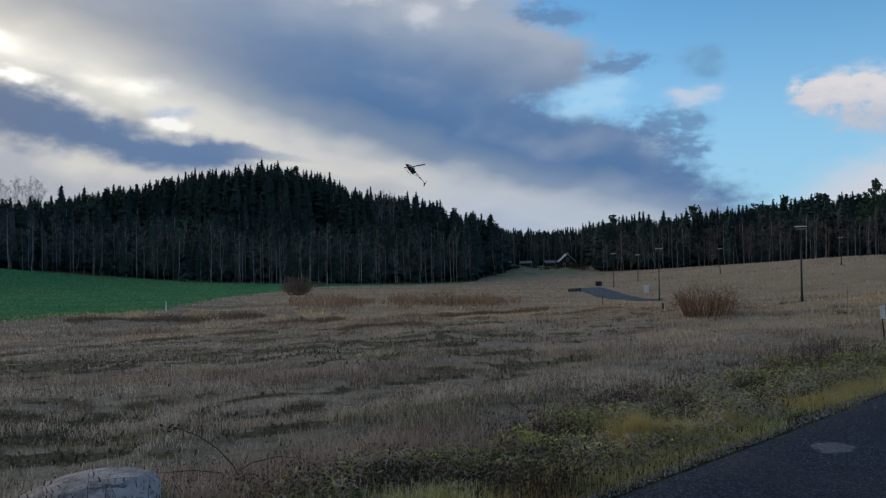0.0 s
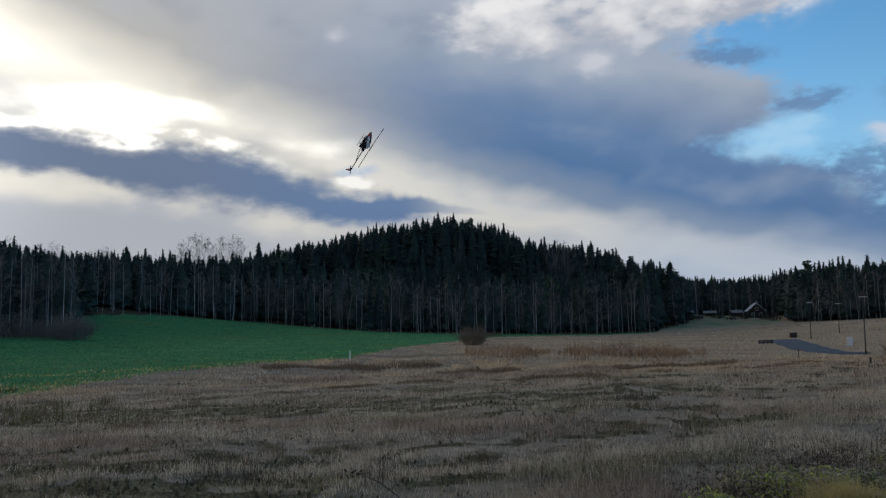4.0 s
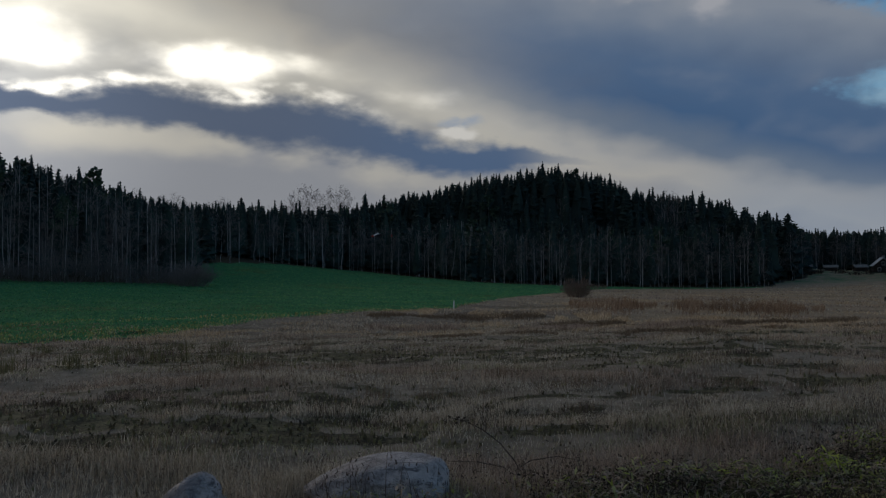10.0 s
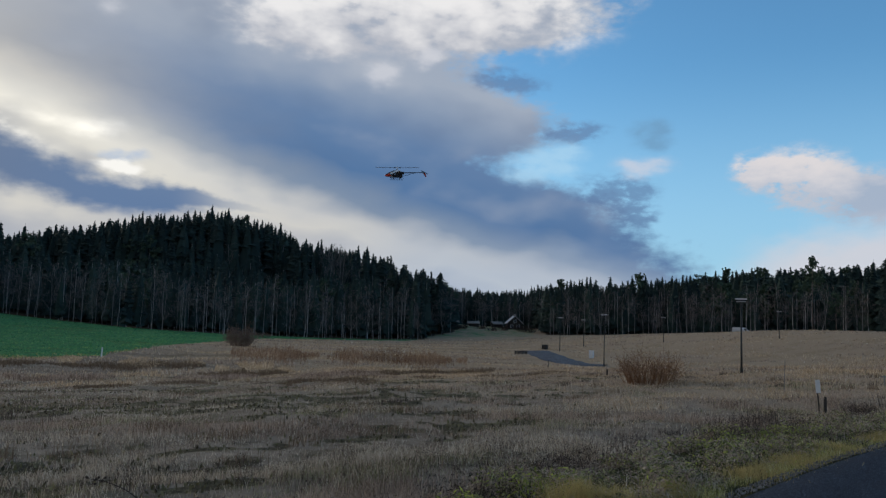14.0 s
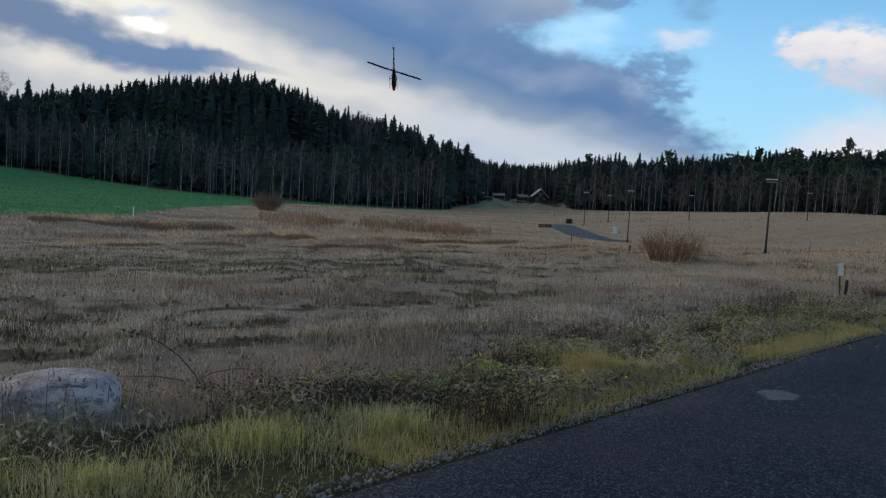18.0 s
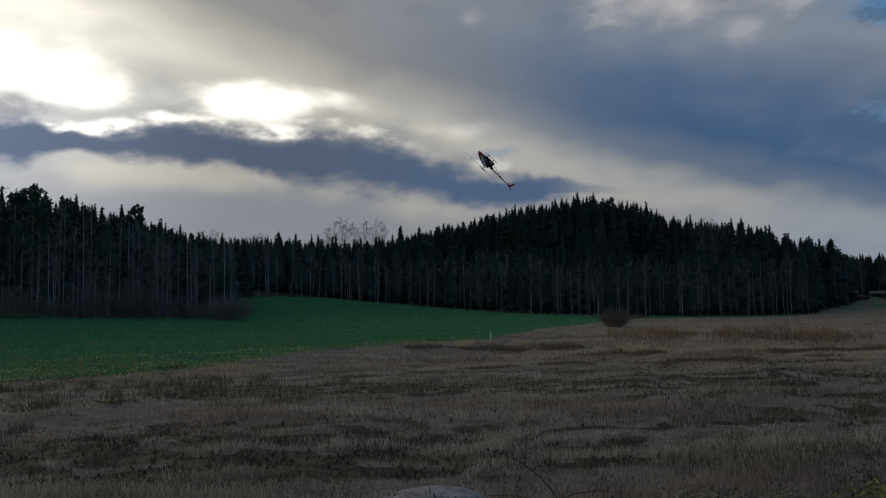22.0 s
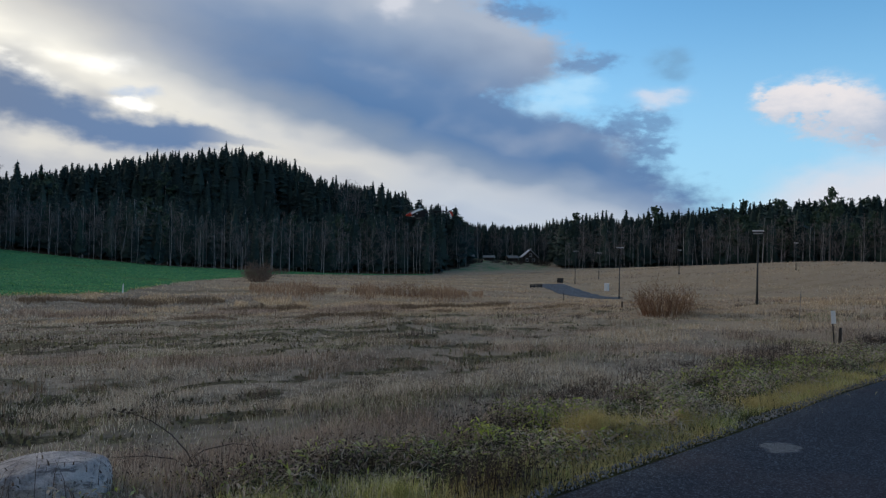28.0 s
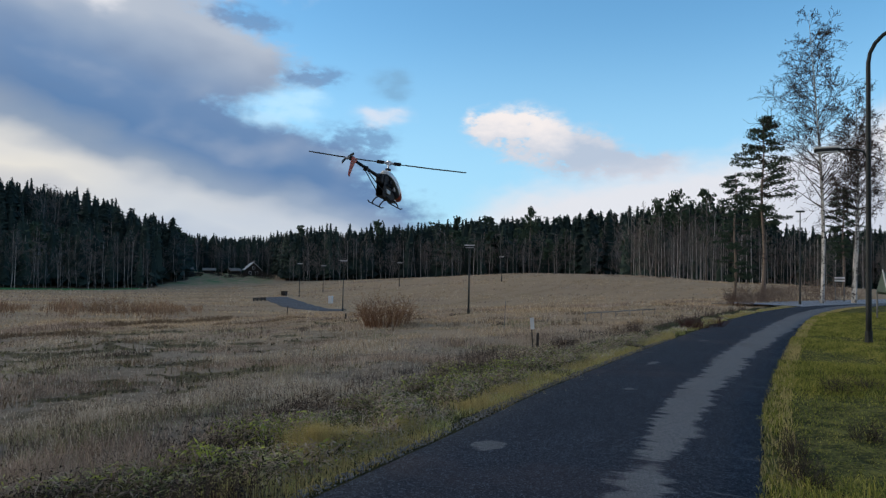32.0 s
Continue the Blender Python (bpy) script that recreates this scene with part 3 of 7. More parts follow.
def tube(bm, points, radii, sides=8, cap=True):
    """A round bar through the points."""
    pts = [Vector(p) for p in points]
    if not hasattr(radii, "__len__"):
        radii = [radii] * len(pts)
    rings, side = [], None
    for i, p in enumerate(pts):
        d = (pts[min(i + 1, len(pts) - 1)] - pts[max(i - 1, 0)]).normalized()
        if side is None or abs(side.dot(d)) > 0.95:
            side = d.orthogonal()
        side = (side - d * side.dot(d)).normalized()
        up = d.cross(side)
        rings.append([bm.verts.new(p + (side * math.cos(a) + up * math.sin(a)) * radii[i]) for a in (2 * math.pi * k / sides for k in range(sides))])
    for r0, r1 in zip(rings, rings[1:]):
        for k in range(sides):
            bm.faces.new((r0[k], r0[(k + 1) % sides], r1[(k + 1) % sides], r1[k]))
    if cap:
        bm.faces.new(rings[0][::-1])
        bm.faces.new(rings[-1])
    return bm


def box(bm, size, at=(0, 0, 0), bevel=0.0, turn=None):
    made = bmesh.ops.create_cube(bm, size=1.0)["verts"]
    m = Matrix.Translation(at) @ (turn if turn is not None else Matrix()) @ Matrix.Diagonal((*size, 1))
    bmesh.ops.transform(bm, matrix=m, verts=made)
    if bevel:
        edges = {e for v in made for e in v.link_edges}
        bmesh.ops.bevel(bm, geom=list(edges), offset=bevel, segments=2, affect="EDGES", profile=0.5)
    return bm


def polar(az, r):
    """A place by its bearing, degrees left of the y axis, and its distance."""
    return -r * math.sin(radians(az)), r * math.cos(radians(az))


def height(x, y):
    return float(land(x, y)[0])


def stand(az, r, sink=0.0):
    x, y = polar(az, r)
    return x, y, height(x, y) - sink

# ---------------------------------------------------------------- ground
def field_noise(x, y, sx, sy, seed):
    """Soft patches, 0 to 1, longer one way than the other."""
    rng = np.random.default_rng(seed)
    v = np.zeros_like(x)
    for k in range(9):
        f = rng.uniform(0.5, 1.9)
        t = rng.normal(0, 0.35)
        u = x * np.cos(t) + y * np.sin(t)
        w = -x * np.sin(t) + y * np.cos(t)
        v += np.sin(u * f / sx + rng.uniform(0, 6.3)) * np.sin(w * f / sy + rng.uniform(0, 6.3)) / f
    return 0.5 + 0.5 * np.tanh(v * 0.7)


MOSS_BANDS = ((15.6, 8.7, 3.2, 0.8), (5, 10.2, 1.6, 0.35), (26, 10.3, 4.0, 1.3), (38, 11.5, 4.0, 1.6), (-4, 20.5, 7.0, 2.4), (-15.4, 17.5, 3.6, 0.7), (-19.5, 15.0, 1.6, 0.4), (9, 23, 6.0, 1.6), (20, 20, 5.0, 1.5), (-24, 15.5, 2.0, 0.5),
              (-30.6, 13.3, 1.6, 0.5), (-21.9, 11.7, 1.0, 0.3), (-28, 22, 3.0, 0.6), (-26, 33, 6.0, 0.9), (-12, 30, 5.0, 0.8), (28, 22, 5.0, 1.3), (5, 36, 7.0, 1.2), (24, 36, 6.0, 1.4))


def mossy(x, y):
    """Where the old field lies bare and mossy, 0 to 1."""
    v = np.zeros_like(x)
    for az, r, long, deep in MOSS_BANDS:
        px, py = polar(az, r)
        v = np.maximum(v, bump(x, y, px, py, long * 1.4, deep * 1.25, az * 0.5))
    fray = 0.4 * field_noise(x, y, 0.7, 0.3, 4) + 0.6 * field_noise(x, y, 0.25, 0.12, 5)
    return np.clip((v + (fray - 0.5) * 1.8 - 0.30) * 2.2, 0, 1) * smooth(0.03, 0.2, v)


def crop_edge(az):
    """Distance at which the green crop begins, by bearing."""
    return np.interp(az, [-30, -26, -20, -17.5, -14.7, -12.3, -4.5, 7.6, 17.7, 28, 60], [400, 200, 182, 172, 158, 132, 84, 70, 54, 50, 46])


def build_ground():
    radii = [0.0]
    r = 1.0
    while r < 4000:
        radii.append(r)
        r += 0.28 if r < 9 else max(0.28, r * 0.032)
    radii = np.array(radii[1:])
    n = 540
    a = np.linspace(0, 2 * np.pi, n, endpoint=False)
    rr, aa = np.meshgrid(radii, a, indexing="ij")
    x, y = np.concatenate([[0], (rr * np.sin(aa)).ravel()]), np.concatenate([[0], (rr * np.cos(aa)).ravel()])
    d = road_side(x, y)
    z = land(x, y, d)
    dist = np.hypot(x, y)
    # the ground is uneven off the road, and lies below it at the edges
    z = z - 0.05
    z = z - 0.10 * smooth(1.55, 1.2, np.abs(d))
    nr = len(radii)
    idx = 1 + np.arange(nr * n).reshape(nr, n)
    tri = [(0, int(idx[0, k]), int(idx[0, (k + 1) % n])) for k in range(n)]
    q = np.stack([idx[:-1], idx[1:], np.roll(idx[1:], -1, 1), np.roll(idx[:-1], -1, 1)], -1).reshape(-1, 4)
    me = mesh_of("ground", np.stack([x, y, z], -1).tolist(), [t[::-1] for t in tri] + q[:, ::-1].tolist(), M["ground"], True)
    az = np.degrees(np.arctan2(-x, y))
    rim = crop_edge(az)
    crop = smooth(-2.5, 2.5, dist - rim) * (az > -30) * (y > 0)
    turf = smooth(3.9, 2.8, d)
    wood = smooth(-4.0, 3.0, dist - np.interp(az, [a for a, _ in WOOD_EDGE], [q for _, q in WOOD_EDGE])) * (np.abs(az) < 118)
    crop = np.maximum(crop, 0.47 * smooth(216, 224, dist) * (az < -25) * smooth(-37, -34.5, az))
    lean = smooth(95, 55, dist)
    # the tan layer grows to the right, standing in for warmer light
    for name, values in (("moss", mossy(x, y)), ("tan", smooth(4, 30, x)), ("lawn", smooth(-1.3, -1.7, d)), ("crop", crop), ("turf", turf), ("wood", wood), ("lean", lean)):
        me.attributes.new(name, "FLOAT", "POINT").data.foreach_set("value", values.astype(np.float32))
    tagged(new("ground", me), "rough meadow of dead grass beside a green crop field", "ground", kind="structure")


build_ground()


def build_strip(name, knots, half, material, lift, label, step_len=0.5, flare=None, level=True):
    line = polyline(knots, step_len)
    t = np.gradient(line, axis=0)
    t /= np.linalg.norm(t, axis=1)[:, None]
    nrm = np.stack([-t[:, 1], t[:, 0]], -1)
    s = np.concatenate([[0], np.cumsum(np.hypot(*np.diff(line, axis=0).T))])
    across = np.array([-1.0, -0.97, -0.7, -0.35, 0, 0.35, 0.7, 0.97, 1.0])
    rng = np.random.default_rng(4)
    verts, uvs = [], []
    for i, p in enumerate(line):
        w = half if flare is None else half + flare(p[0])
        for a in across:
            j = a + (rng.normal() * 0.018 if abs(a) == 1 else 0)
            q = p + nrm[i] * w * j
            crown = 0.035 * (1 - a * a)
            verts.append((q[0], q[1], float(land(q[0], q[1], np.array([0.0]) if level else None)[0]) + lift + crown - (0.06 if abs(a) == 1 else 0)))
            uvs.append((a * w, s[i]))
    k = len(across)
    faces = [(i * k + j, i * k + j + 1, (i + 1) * k + j + 1, (i + 1) * k + j) for i in range(len(line) - 1) for j in range(k - 1)]
    me = mesh_of(name, verts, [f[::-1] for f in faces], material, True)
    layer = me.uv_layers.new(name="UVMap")
    for loop in me.loops:
        layer.data[loop.index].uv = uvs[loop.vertex_index]
    return tagged(new(name, me), label, "road", kind="structure")


build_strip("road", ROAD_KNOTS, ROAD_HALF, M["asphalt"], 0.0, "dark worn asphalt path with a dry gritty strip")
# ---------------------------------------------------------------- trees
def spruce_mesh(seed, sprays=110, spread=0.15, bottom=0.10):
    """A unit spruce crown, one metre high: hanging sprays set in a spiral, with an uneven outline."""
    rng = random.Random(seed)
    v, f = [], []
    lean = [rng.uniform(0.78, 1.18) for _ in range(7)]
    bare = rng.uniform(0.3, 0.8)

    def girth(t):
        return spread * (1 - t) ** 0.62 * (1.0 - 0.2 * math.exp(-((t - bare) / 0.07) ** 2)) + 0.010
    for k in range(sprays):
        t = 0.975 * min(1.0, max(0.0, (k + rng.uniform(-0.8, 0.8)) / (sprays - 1)) ** 1.12)
        z = bottom + (0.975 - bottom) * t
        a = k * 2.39996 + rng.uniform(-0.5, 0.5)
        L = girth(t) * rng.uniform(0.55, 1.22) * lean[int(a / 0.9) % 7]
        droop = L * rng.uniform(0.25, 0.75) * (1 - 0.6 * t)
        wd = L * rng.uniform(0.38, 0.62) + 0.004
        c, s = math.cos(a), math.sin(a)
        i = len(v)
        v += [(0, 0, z + 0.012 + L * 0.35), (c * L * 0.55 - s * wd, s * L * 0.55 + c * wd, z - droop), (c * L, s * L, z - droop * 0.55),
              (c * L * 0.55 + s * wd, s * L * 0.55 - c * wd, z - droop), (c * L * 0.5, s * L * 0.5, z + L * 0.10)]
        f += [(i, i + 1, i + 4), (i + 1, i + 2, i + 4), (i + 2, i + 3, i + 4), (i + 3, i, i + 4)]
    # the close dark heart of the crown
    i = len(v)
    v.append((0, 0, 0.955))
    for t, share in ((0.72, 0.62), (0.35, 0.7), (0.02, 0.7)):
        v += [(math.cos(k * 1.2566 + t) * girth(t) * share, math.sin(k * 1.2566 + t) * girth(t) * share, bottom + (0.975 - bottom) * t) for k in range(5)]
    f += [(i, i + 1 + k, i + 1 + (k + 1) % 5) for k in range(5)]
    for r in (1, 6):
        f += [(i + r + k, i + r + 5 + k, i + r + 5 + (k + 1) % 5, i + r + (k + 1) % 5) for k in range(5)]
    return v, f


def clump_mesh(rng, centre, size, leaves, v, f, leaf):
    """Needle tufts gathered in a flat rounded heap."""
    for _ in range(leaves):
        d = Vector((rng.gauss(0, 1), rng.gauss(0, 1), rng.gauss(0, 0.55)))
        p = Vector(centre) + d * size * 0.45
        n = Vector((rng.gauss(0, 1), rng.gauss(0, 1), rng.gauss(0.6, 0.7))).normalized()
        a = n.orthogonal().normalized() * leaf * rng.uniform(0.6, 1.4)
        b = n.cross(a).normalized() * leaf * rng.uniform(0.35, 0.8)
        i = len(v)
        v += [tuple(p - a), tuple(p + b), tuple(p + a), tuple(p - b + n * leaf * 0.3)]
        f += [(i, i + 1, i + 3), (i + 1, i + 2, i + 3)]


def pine_mesh(seed, clumps=26, leaves=26, base=0.55, spread=0.13, leaf=0.022):
    rng = random.Random(seed)
    v, f = [], []
    for k in range(clumps):
        t = (k + rng.random()) / clumps
        z = base + (1.0 - base) * t
        rad = spread * (0.35 + 1.1 * math.sin(math.pi * min(1, t * 0.85 + 0.12))) * rng.uniform(0.4, 1.1) * (1.0 if t < 0.8 else 0.6)
        a = rng.random() * 6.3
        clump_mesh(rng, (math.cos(a) * rad, math.sin(a) * rad, z - 0.02), spread * rng.uniform(0.45, 0.75), leaves, v, f, leaf)
    return v, f


def grow(rng, v, f, start, way, length, radius, level, levels, kids, lift, sides=4, limit=0.0006):
    """A branch that bends, tapers and forks."""
    segs = 4 if level < levels else 2
    p, d = Vector(start), Vector(way).normalized()
    ring0, rad = None, radius
    spots = []
    for s in range(segs + 1):
        side = d.orthogonal().normalized()
        up = d.cross(side)
        n = sides if level == 0 else 3
        ring = len(v)
        v += [tuple(p + (side * math.cos(2 * math.pi * k / n) + up * math.sin(2 * math.pi * k / n)) * rad) for k in range(n)]
        if ring0 is not None:
            f += [(ring0 + k, ring0 + (k + 1) % n, ring + (k + 1) % n, ring + k) for k in range(n)]
        ring0 = ring
        spots.append((p.copy(), d.copy(), rad))
        p = p + d * (length / segs)
        d = (d + Vector((rng.gauss(0, 0.10), rng.gauss(0, 0.10), rng.gauss(lift, 0.06)))).normalized()
        rad = max(limit, radius * (1 - 0.85 * (s + 1) / segs))
    if level < levels:
        for k in range(kids[level]):
            t = rng.uniform(0.25, 1.0)
            q, dd, rr = spots[min(segs, int(t * segs))]
            a = rng.random() * 6.3
            o = dd.orthogonal().normalized()
            o = (o * math.cos(a) + dd.cross(o) * math.sin(a))
            w = (dd * rng.uniform(0.5, 1.0) + o * rng.uniform(0.5, 1.0)).normalized()
            grow(rng, v, f, q + dd * rng.uniform(0, length / segs), w, length * rng.uniform(0.38, 0.62), max(limit, rr * 0.55), level + 1, levels, kids, lift, sides, limit)


def bare_crown(seed, limbs=16, kids=(4, 4), low=0.3, reach=0.26, lift=0.06, thick=0.006, limit=0.0006):
    """Bare branches of a unit tree."""
    rng = random.Random(seed)
    v, f = [], []
    for k in range(limbs):
        t = low + (0.97 - low) * (k + rng.random()) / limbs
        a = rng.random() * 6.3
        L = reach * (1.1 - 0.75 * (t - low) / (1 - low)) * rng.uniform(0.6, 1.15)
        grow(rng, v, f, (0, 0, t * 0.96), (math.cos(a), math.sin(a), rng.uniform(0.5, 1.3)), L, thick * (1.15 - t), 1, 1 + len(kids), (0, *kids), lift, 3, limit)
    return v, f


def trunk_mesh(radius, bend, seed, top=1.0, sides=7, x0=0.0):
    rng = random.Random(seed)
    bm = bmesh.new()
    pts, rad = [], []
    px, py = x0, 0.0
    for i in range(9):
        t = i / 8
        pts.append((px, py, t * top))
        px += rng.gauss(0, bend)
        py += rng.gauss(0, bend)
        rad.append(radius * (1 - 0.88 * t) + (radius * 0.35 if i == 0 else 0))
    tube(bm, pts, rad, sides)
    return bm


def make_tree(name, crown, crown_mat, trunk_bm, bark, label, category="tree", group=""):
    root = thing(name, None, label, category, group)
    part("trunk", trunk_bm, bark, root, smooth_faces=True)
    c = new("crown", mesh_of("crown", crown[0], crown[1], crown_mat))
    c.parent = root
    return root


PLACED = set()


def place(tree, x, y, z, tall, wide=1.0, turn=0.0, lean=0.0):
    ob = copy_thing(tree, Matrix()) if tree.name in PLACED else tree
    PLACED.add(tree.name)
    ob.matrix_world = Matrix.Translation((x, y, z)) @ pose(0, 0, 0, lean, 0, turn) @ Matrix.Diagonal((tall * wide, tall * wide, tall, 1))
    return ob


SPRUCE = [make_tree("spruce_tree", spruce_mesh(s, wh * 8, sp, bt), M["needle"], trunk_mesh(0.009, 0.0005, s), M["bark"],
                    "dark green spruce at the edge of the wood", group="spruces of the wood")
          for s, wh, sp, bt in ((1, 24, 0.16, 0.12), (2, 22, 0.19, 0.16), (3, 26, 0.14, 0.2), (4, 23, 0.175, 0.08), (5, 20, 0.20, 0.14), (6, 25, 0.15, 0.1))]
PINE = [make_tree("pine_tree", pine_mesh(s, 26, 26, b, sp), M["pine"], trunk_mesh(0.008, 0.002, s), M["pinebark"],
                  "tall pine with a bare reddish trunk and rounded crown", group="pines of the wood") for s, b, sp in ((11, 0.5, 0.11), (12, 0.6, 0.13), (13, 0.42, 0.10), (14, 0.66, 0.15))]
ASPEN = [make_tree("aspen_tree" if b == "aspen" else "birch_tree", bare_crown(s, lm, (4, 3), lo, re, 0.08, 0.003, 0.0009), M["twig"], trunk_mesh(0.0038, bd, s), M[b],
                   lab, group="bare trees of the wood")
         for s, b, lm, lo, re, bd, lab in ((21, "aspen", 16, 0.30, 0.22, 0.004, "leafless slender grey-trunked aspen"), (22, "slim", 15, 0.42, 0.18, 0.003, "leafless slender white-trunked birch"),
                                           (23, "aspen", 18, 0.18, 0.26, 0.007, "leafless grey-brown aspen branched low down"), (24, "aspen", 20, 0.10, 0.30, 0.009, "leafless bushy grey-brown tree"))]

SKYLINE = [(60, 5.2), (46, 5.6), (42, 6.1), (39.2, 6.5), (33.3, 8.5), (30, 8.4), (26.8, 8.0), (21.5, 6.9), (19, 6.0), (16.8, 5.4), (14, 4.95), (10.8, 5.1), (8, 5.0),
           (2, 5.2), (-1.1, 6.0), (-4, 6.45), (-5.4, 6.9), (-7.2, 7.25), (-9.1, 7.45), (-10.9, 7.95), (-12.7, 7.7), (-14, 7.35), (-15.3, 7.1), (-17.8, 6.0), (-20, 5.5), (-22.5, 5.3), (-24.9, 4.5), (-26.7, 4.2), (-27.4, 3.6), (-28.6, 2.7), (-31.5, 2.6),
           (-34.2, 2.7), (-37, 3.5), (-41, 3.6), (-45, 3.9), (-48.6, 4.4), (-53.7, 4.7), (-58, 5.1), (-61.7, 5.8), (-64, 6.0), (-66.4, 6.2), (-68.5, 5.8), (-70.5, 4.0), (-74, 3.7), (-78, 3.8), (-90, 5.0), (-120, 5.0)]
SKYLINE = [(a, e + (0.22 if -64 < a < -14 else 0.05)) for a, e in SKYLINE][::-1]


def sky_height(az, r, z):
    """How tall a tree may stand there under the wood's outline."""
    el = float(np.interp(az, [a for a, _ in SKYLINE], [e for _, e in SKYLINE]))
    return 1.6 + r * math.tan(radians(el)) - z


def edge_of_wood(az):
    """Distance of the wood's edge by bearing."""
    return float(np.interp(az, [a for a, _ in WOOD_EDGE], [q for _, q in WOOD_EDGE]))


def build_woods():
    rng = random.Random(5)
    singles = 0
    far_v = {"needle": ([], []), "pine": ([], []), "twig": ([], []), "slim": ([], []), "aspen": ([], [])}
    light = {"needle": [spruce_mesh(40 + k, 76, 0.125 + 0.013 * k, 0.10) for k in range(5)], "pine": [pine_mesh(50 + k, 18, 20, 0.42, 0.10, 0.032) for k in range(2)],
             "twig": [bare_crown(60 + k, 11, (3, 2), 0.15 + 0.12 * k, 0.24 - 0.02 * k, 0.08, 0.0035, 0.0013) for k in range(3)]}

    def joined(kind, x, y, z, tall, wide, shape=None):
        v, f = far_v[kind]
        sv, sf = shape or rng.choice(light[kind])
        c, s = math.cos(x * 7.1), math.sin(x * 7.1)
        i = len(v)
        w = tall * wide
        v += [(x + (a * c - b * s) * w, y + (a * s + b * c) * w, z + h * tall) for a, b, h in sv]
        f += [tuple(k + i for k in face) for face in sf]

    def pole(kind, x, y, z, tall, rad):
        v, f = far_v[kind]
        i = len(v)
        lx, ly = rng.gauss(0, 0.02) * tall, rng.gauss(0, 0.02) * tall
        for t, q in ((0, 1.0), (1, 0.3)):
            v += [(x + lx * t + math.cos(k * 1.5708) * rad * q, y + ly * t + math.sin(k * 1.5708) * rad * q, z + t * tall) for k in range(4)]
        f += [(i + k, i + (k + 1) % 4, i + 4 + (k + 1) % 4, i + 4 + k) for k in range(4)]

    az = 62.0
    while az > -118.0:
        edge = edge_of_wood(az)
        spacing = 1.9
        rows = 13 if 46 > az > -80 else 5
        for row in range(rows):
            r = edge + row * (4.0 + row * 0.75) + rng.uniform(-2.0, 2.5)
            a = az + rng.uniform(-0.5, 0.5) * math.degrees(spacing / edge) * 2
            if edge_of_wood(a) > r + 3:
                continue
            x, y = polar(a, r)
            z = height(x, y) - 0.15
            room = sky_height(a, r, z)
            seen = 40 > a > -80
            pick = rng.random()
            leafy = 14.2 < a < 36 or -35 > a > -47 or a < -60
            bare = pick < (0.97 if row < 2 else (0.7 if leafy and row < 6 else 0.45 if row == 2 else 0.12))
            if 3 < a < 8 and row in (1, 2):
                bare, room = pick < 0.85, room * 1.25
            piney = rng.random() < (0.3 if 24 < a < 37 else 0.16 if a < -46 else 0.05)
            tall = min(room * rng.uniform(0.84, 1.04), rng.uniform(11, 16) if row < 3 else rng.uniform(12, 18.5))
            if row == 0:
                tall = min(room * 0.92, rng.uniform(7, 14))
            if bare and row > 0:
                tall = min(room, tall)
            if tall < 4:
                continue
            kind = "twig" if bare else ("pine" if piney else "needle")
            if seen and row < 2 and singles < 700 and rng.random() < 0.8:
                proto = rng.choice(ASPEN if bare else (PINE if piney else SPRUCE))
                place(proto, x, y, z, tall, rng.uniform(0.75, 1.3), rng.uniform(0, 360), rng.gauss(0, 2.2) if bare else 0.0)
                singles += 1
            else:
                joined(kind, x, y, z, tall, rng.uniform(0.8, 1.2))
                if kind == "needle" and row > 2 and seen:
                    # a neighbour a few steps away
                    nx, ny = polar(a + rng.uniform(0.25, 0.5), r + rng.uniform(1.0, 5.0))
                    nz = height(nx, ny) - 0.2
                    joined(kind, nx, ny, nz, min(tall * rng.uniform(0.75, 1.0), sky_height(a, r, nz)), rng.uniform(0.9, 1.2))
                pole("aspen" if not bare or rng.random() < 0.75 else "slim", x, y, z, tall * 0.9, 0.055 if bare else 0.12)
        az -= math.degrees(spacing / edge) * 1.25
    # the tops that stand against the sky
    az = 61.0
    while az > -80.0:
        edge = edge_of_wood(az)
        for r in (edge + 26, edge + 44, edge + 62, edge + 80, edge + 98, edge + 118):
            x, y = polar(az, r)
            z = height(x, y) - 0.2
            tall = sky_height(az, r, z) * rng.choice((0.90, 0.95, 0.98, 1.0, 1.02, 1.06))
            if tall < 20.5:
                break
        if 5 < tall < 30 and not (3.2 < az < 7.6 and rng.random() < 0.6):
            kind = "pine" if rng.random() < (0.3 if 24 < az < 37 else 0.2 if az < -46 else 0.04) else "needle"
            joined(kind, x, y, z, tall, rng.uniform(0.75, 1.1))
        # a closed canopy just below the tops
        for share in (0.93, 0.88, 0.82):
            a, q = az + rng.uniform(-0.25, 0.25), r + rng.uniform(-14, 6)
            fx, fy = polar(a, q)
            fz = height(fx, fy) - 0.2
            joined("needle", fx, fy, fz, max(5.0, sky_height(a, q, fz) * share * rng.uniform(0.96, 1.05)), rng.uniform(1.1, 1.5))
        # young spruces close the wood behind the trunks
        for r, h in ((edge + 34, 6.0), (edge + 62, 8.0)):
            x, y = polar(az, r + rng.uniform(-4, 4))
            joined("needle", x, y, height(x, y) - 0.3, h * rng.uniform(0.7, 1.2), 1.9)
        if az < -59.0 or 14.0 < az < 34.0:
            x, y = polar(az + 0.1, edge + rng.uniform(3, 20))
            z = height(x, y) - 0.2
            t = sky_height(az, edge + 12, z) * rng.uniform(0.75, 0.98)
            joined("twig", x, y, z, t, rng.uniform(0.8, 1.2))
            pole("slim" if rng.random() < 0.4 else "aspen", x, y, z, t * 0.95, 0.07)
        az -= (rng.uniform(0.13, 0.32) if az < -44 else rng.uniform(0.15, 0.42)) * 230 / edge
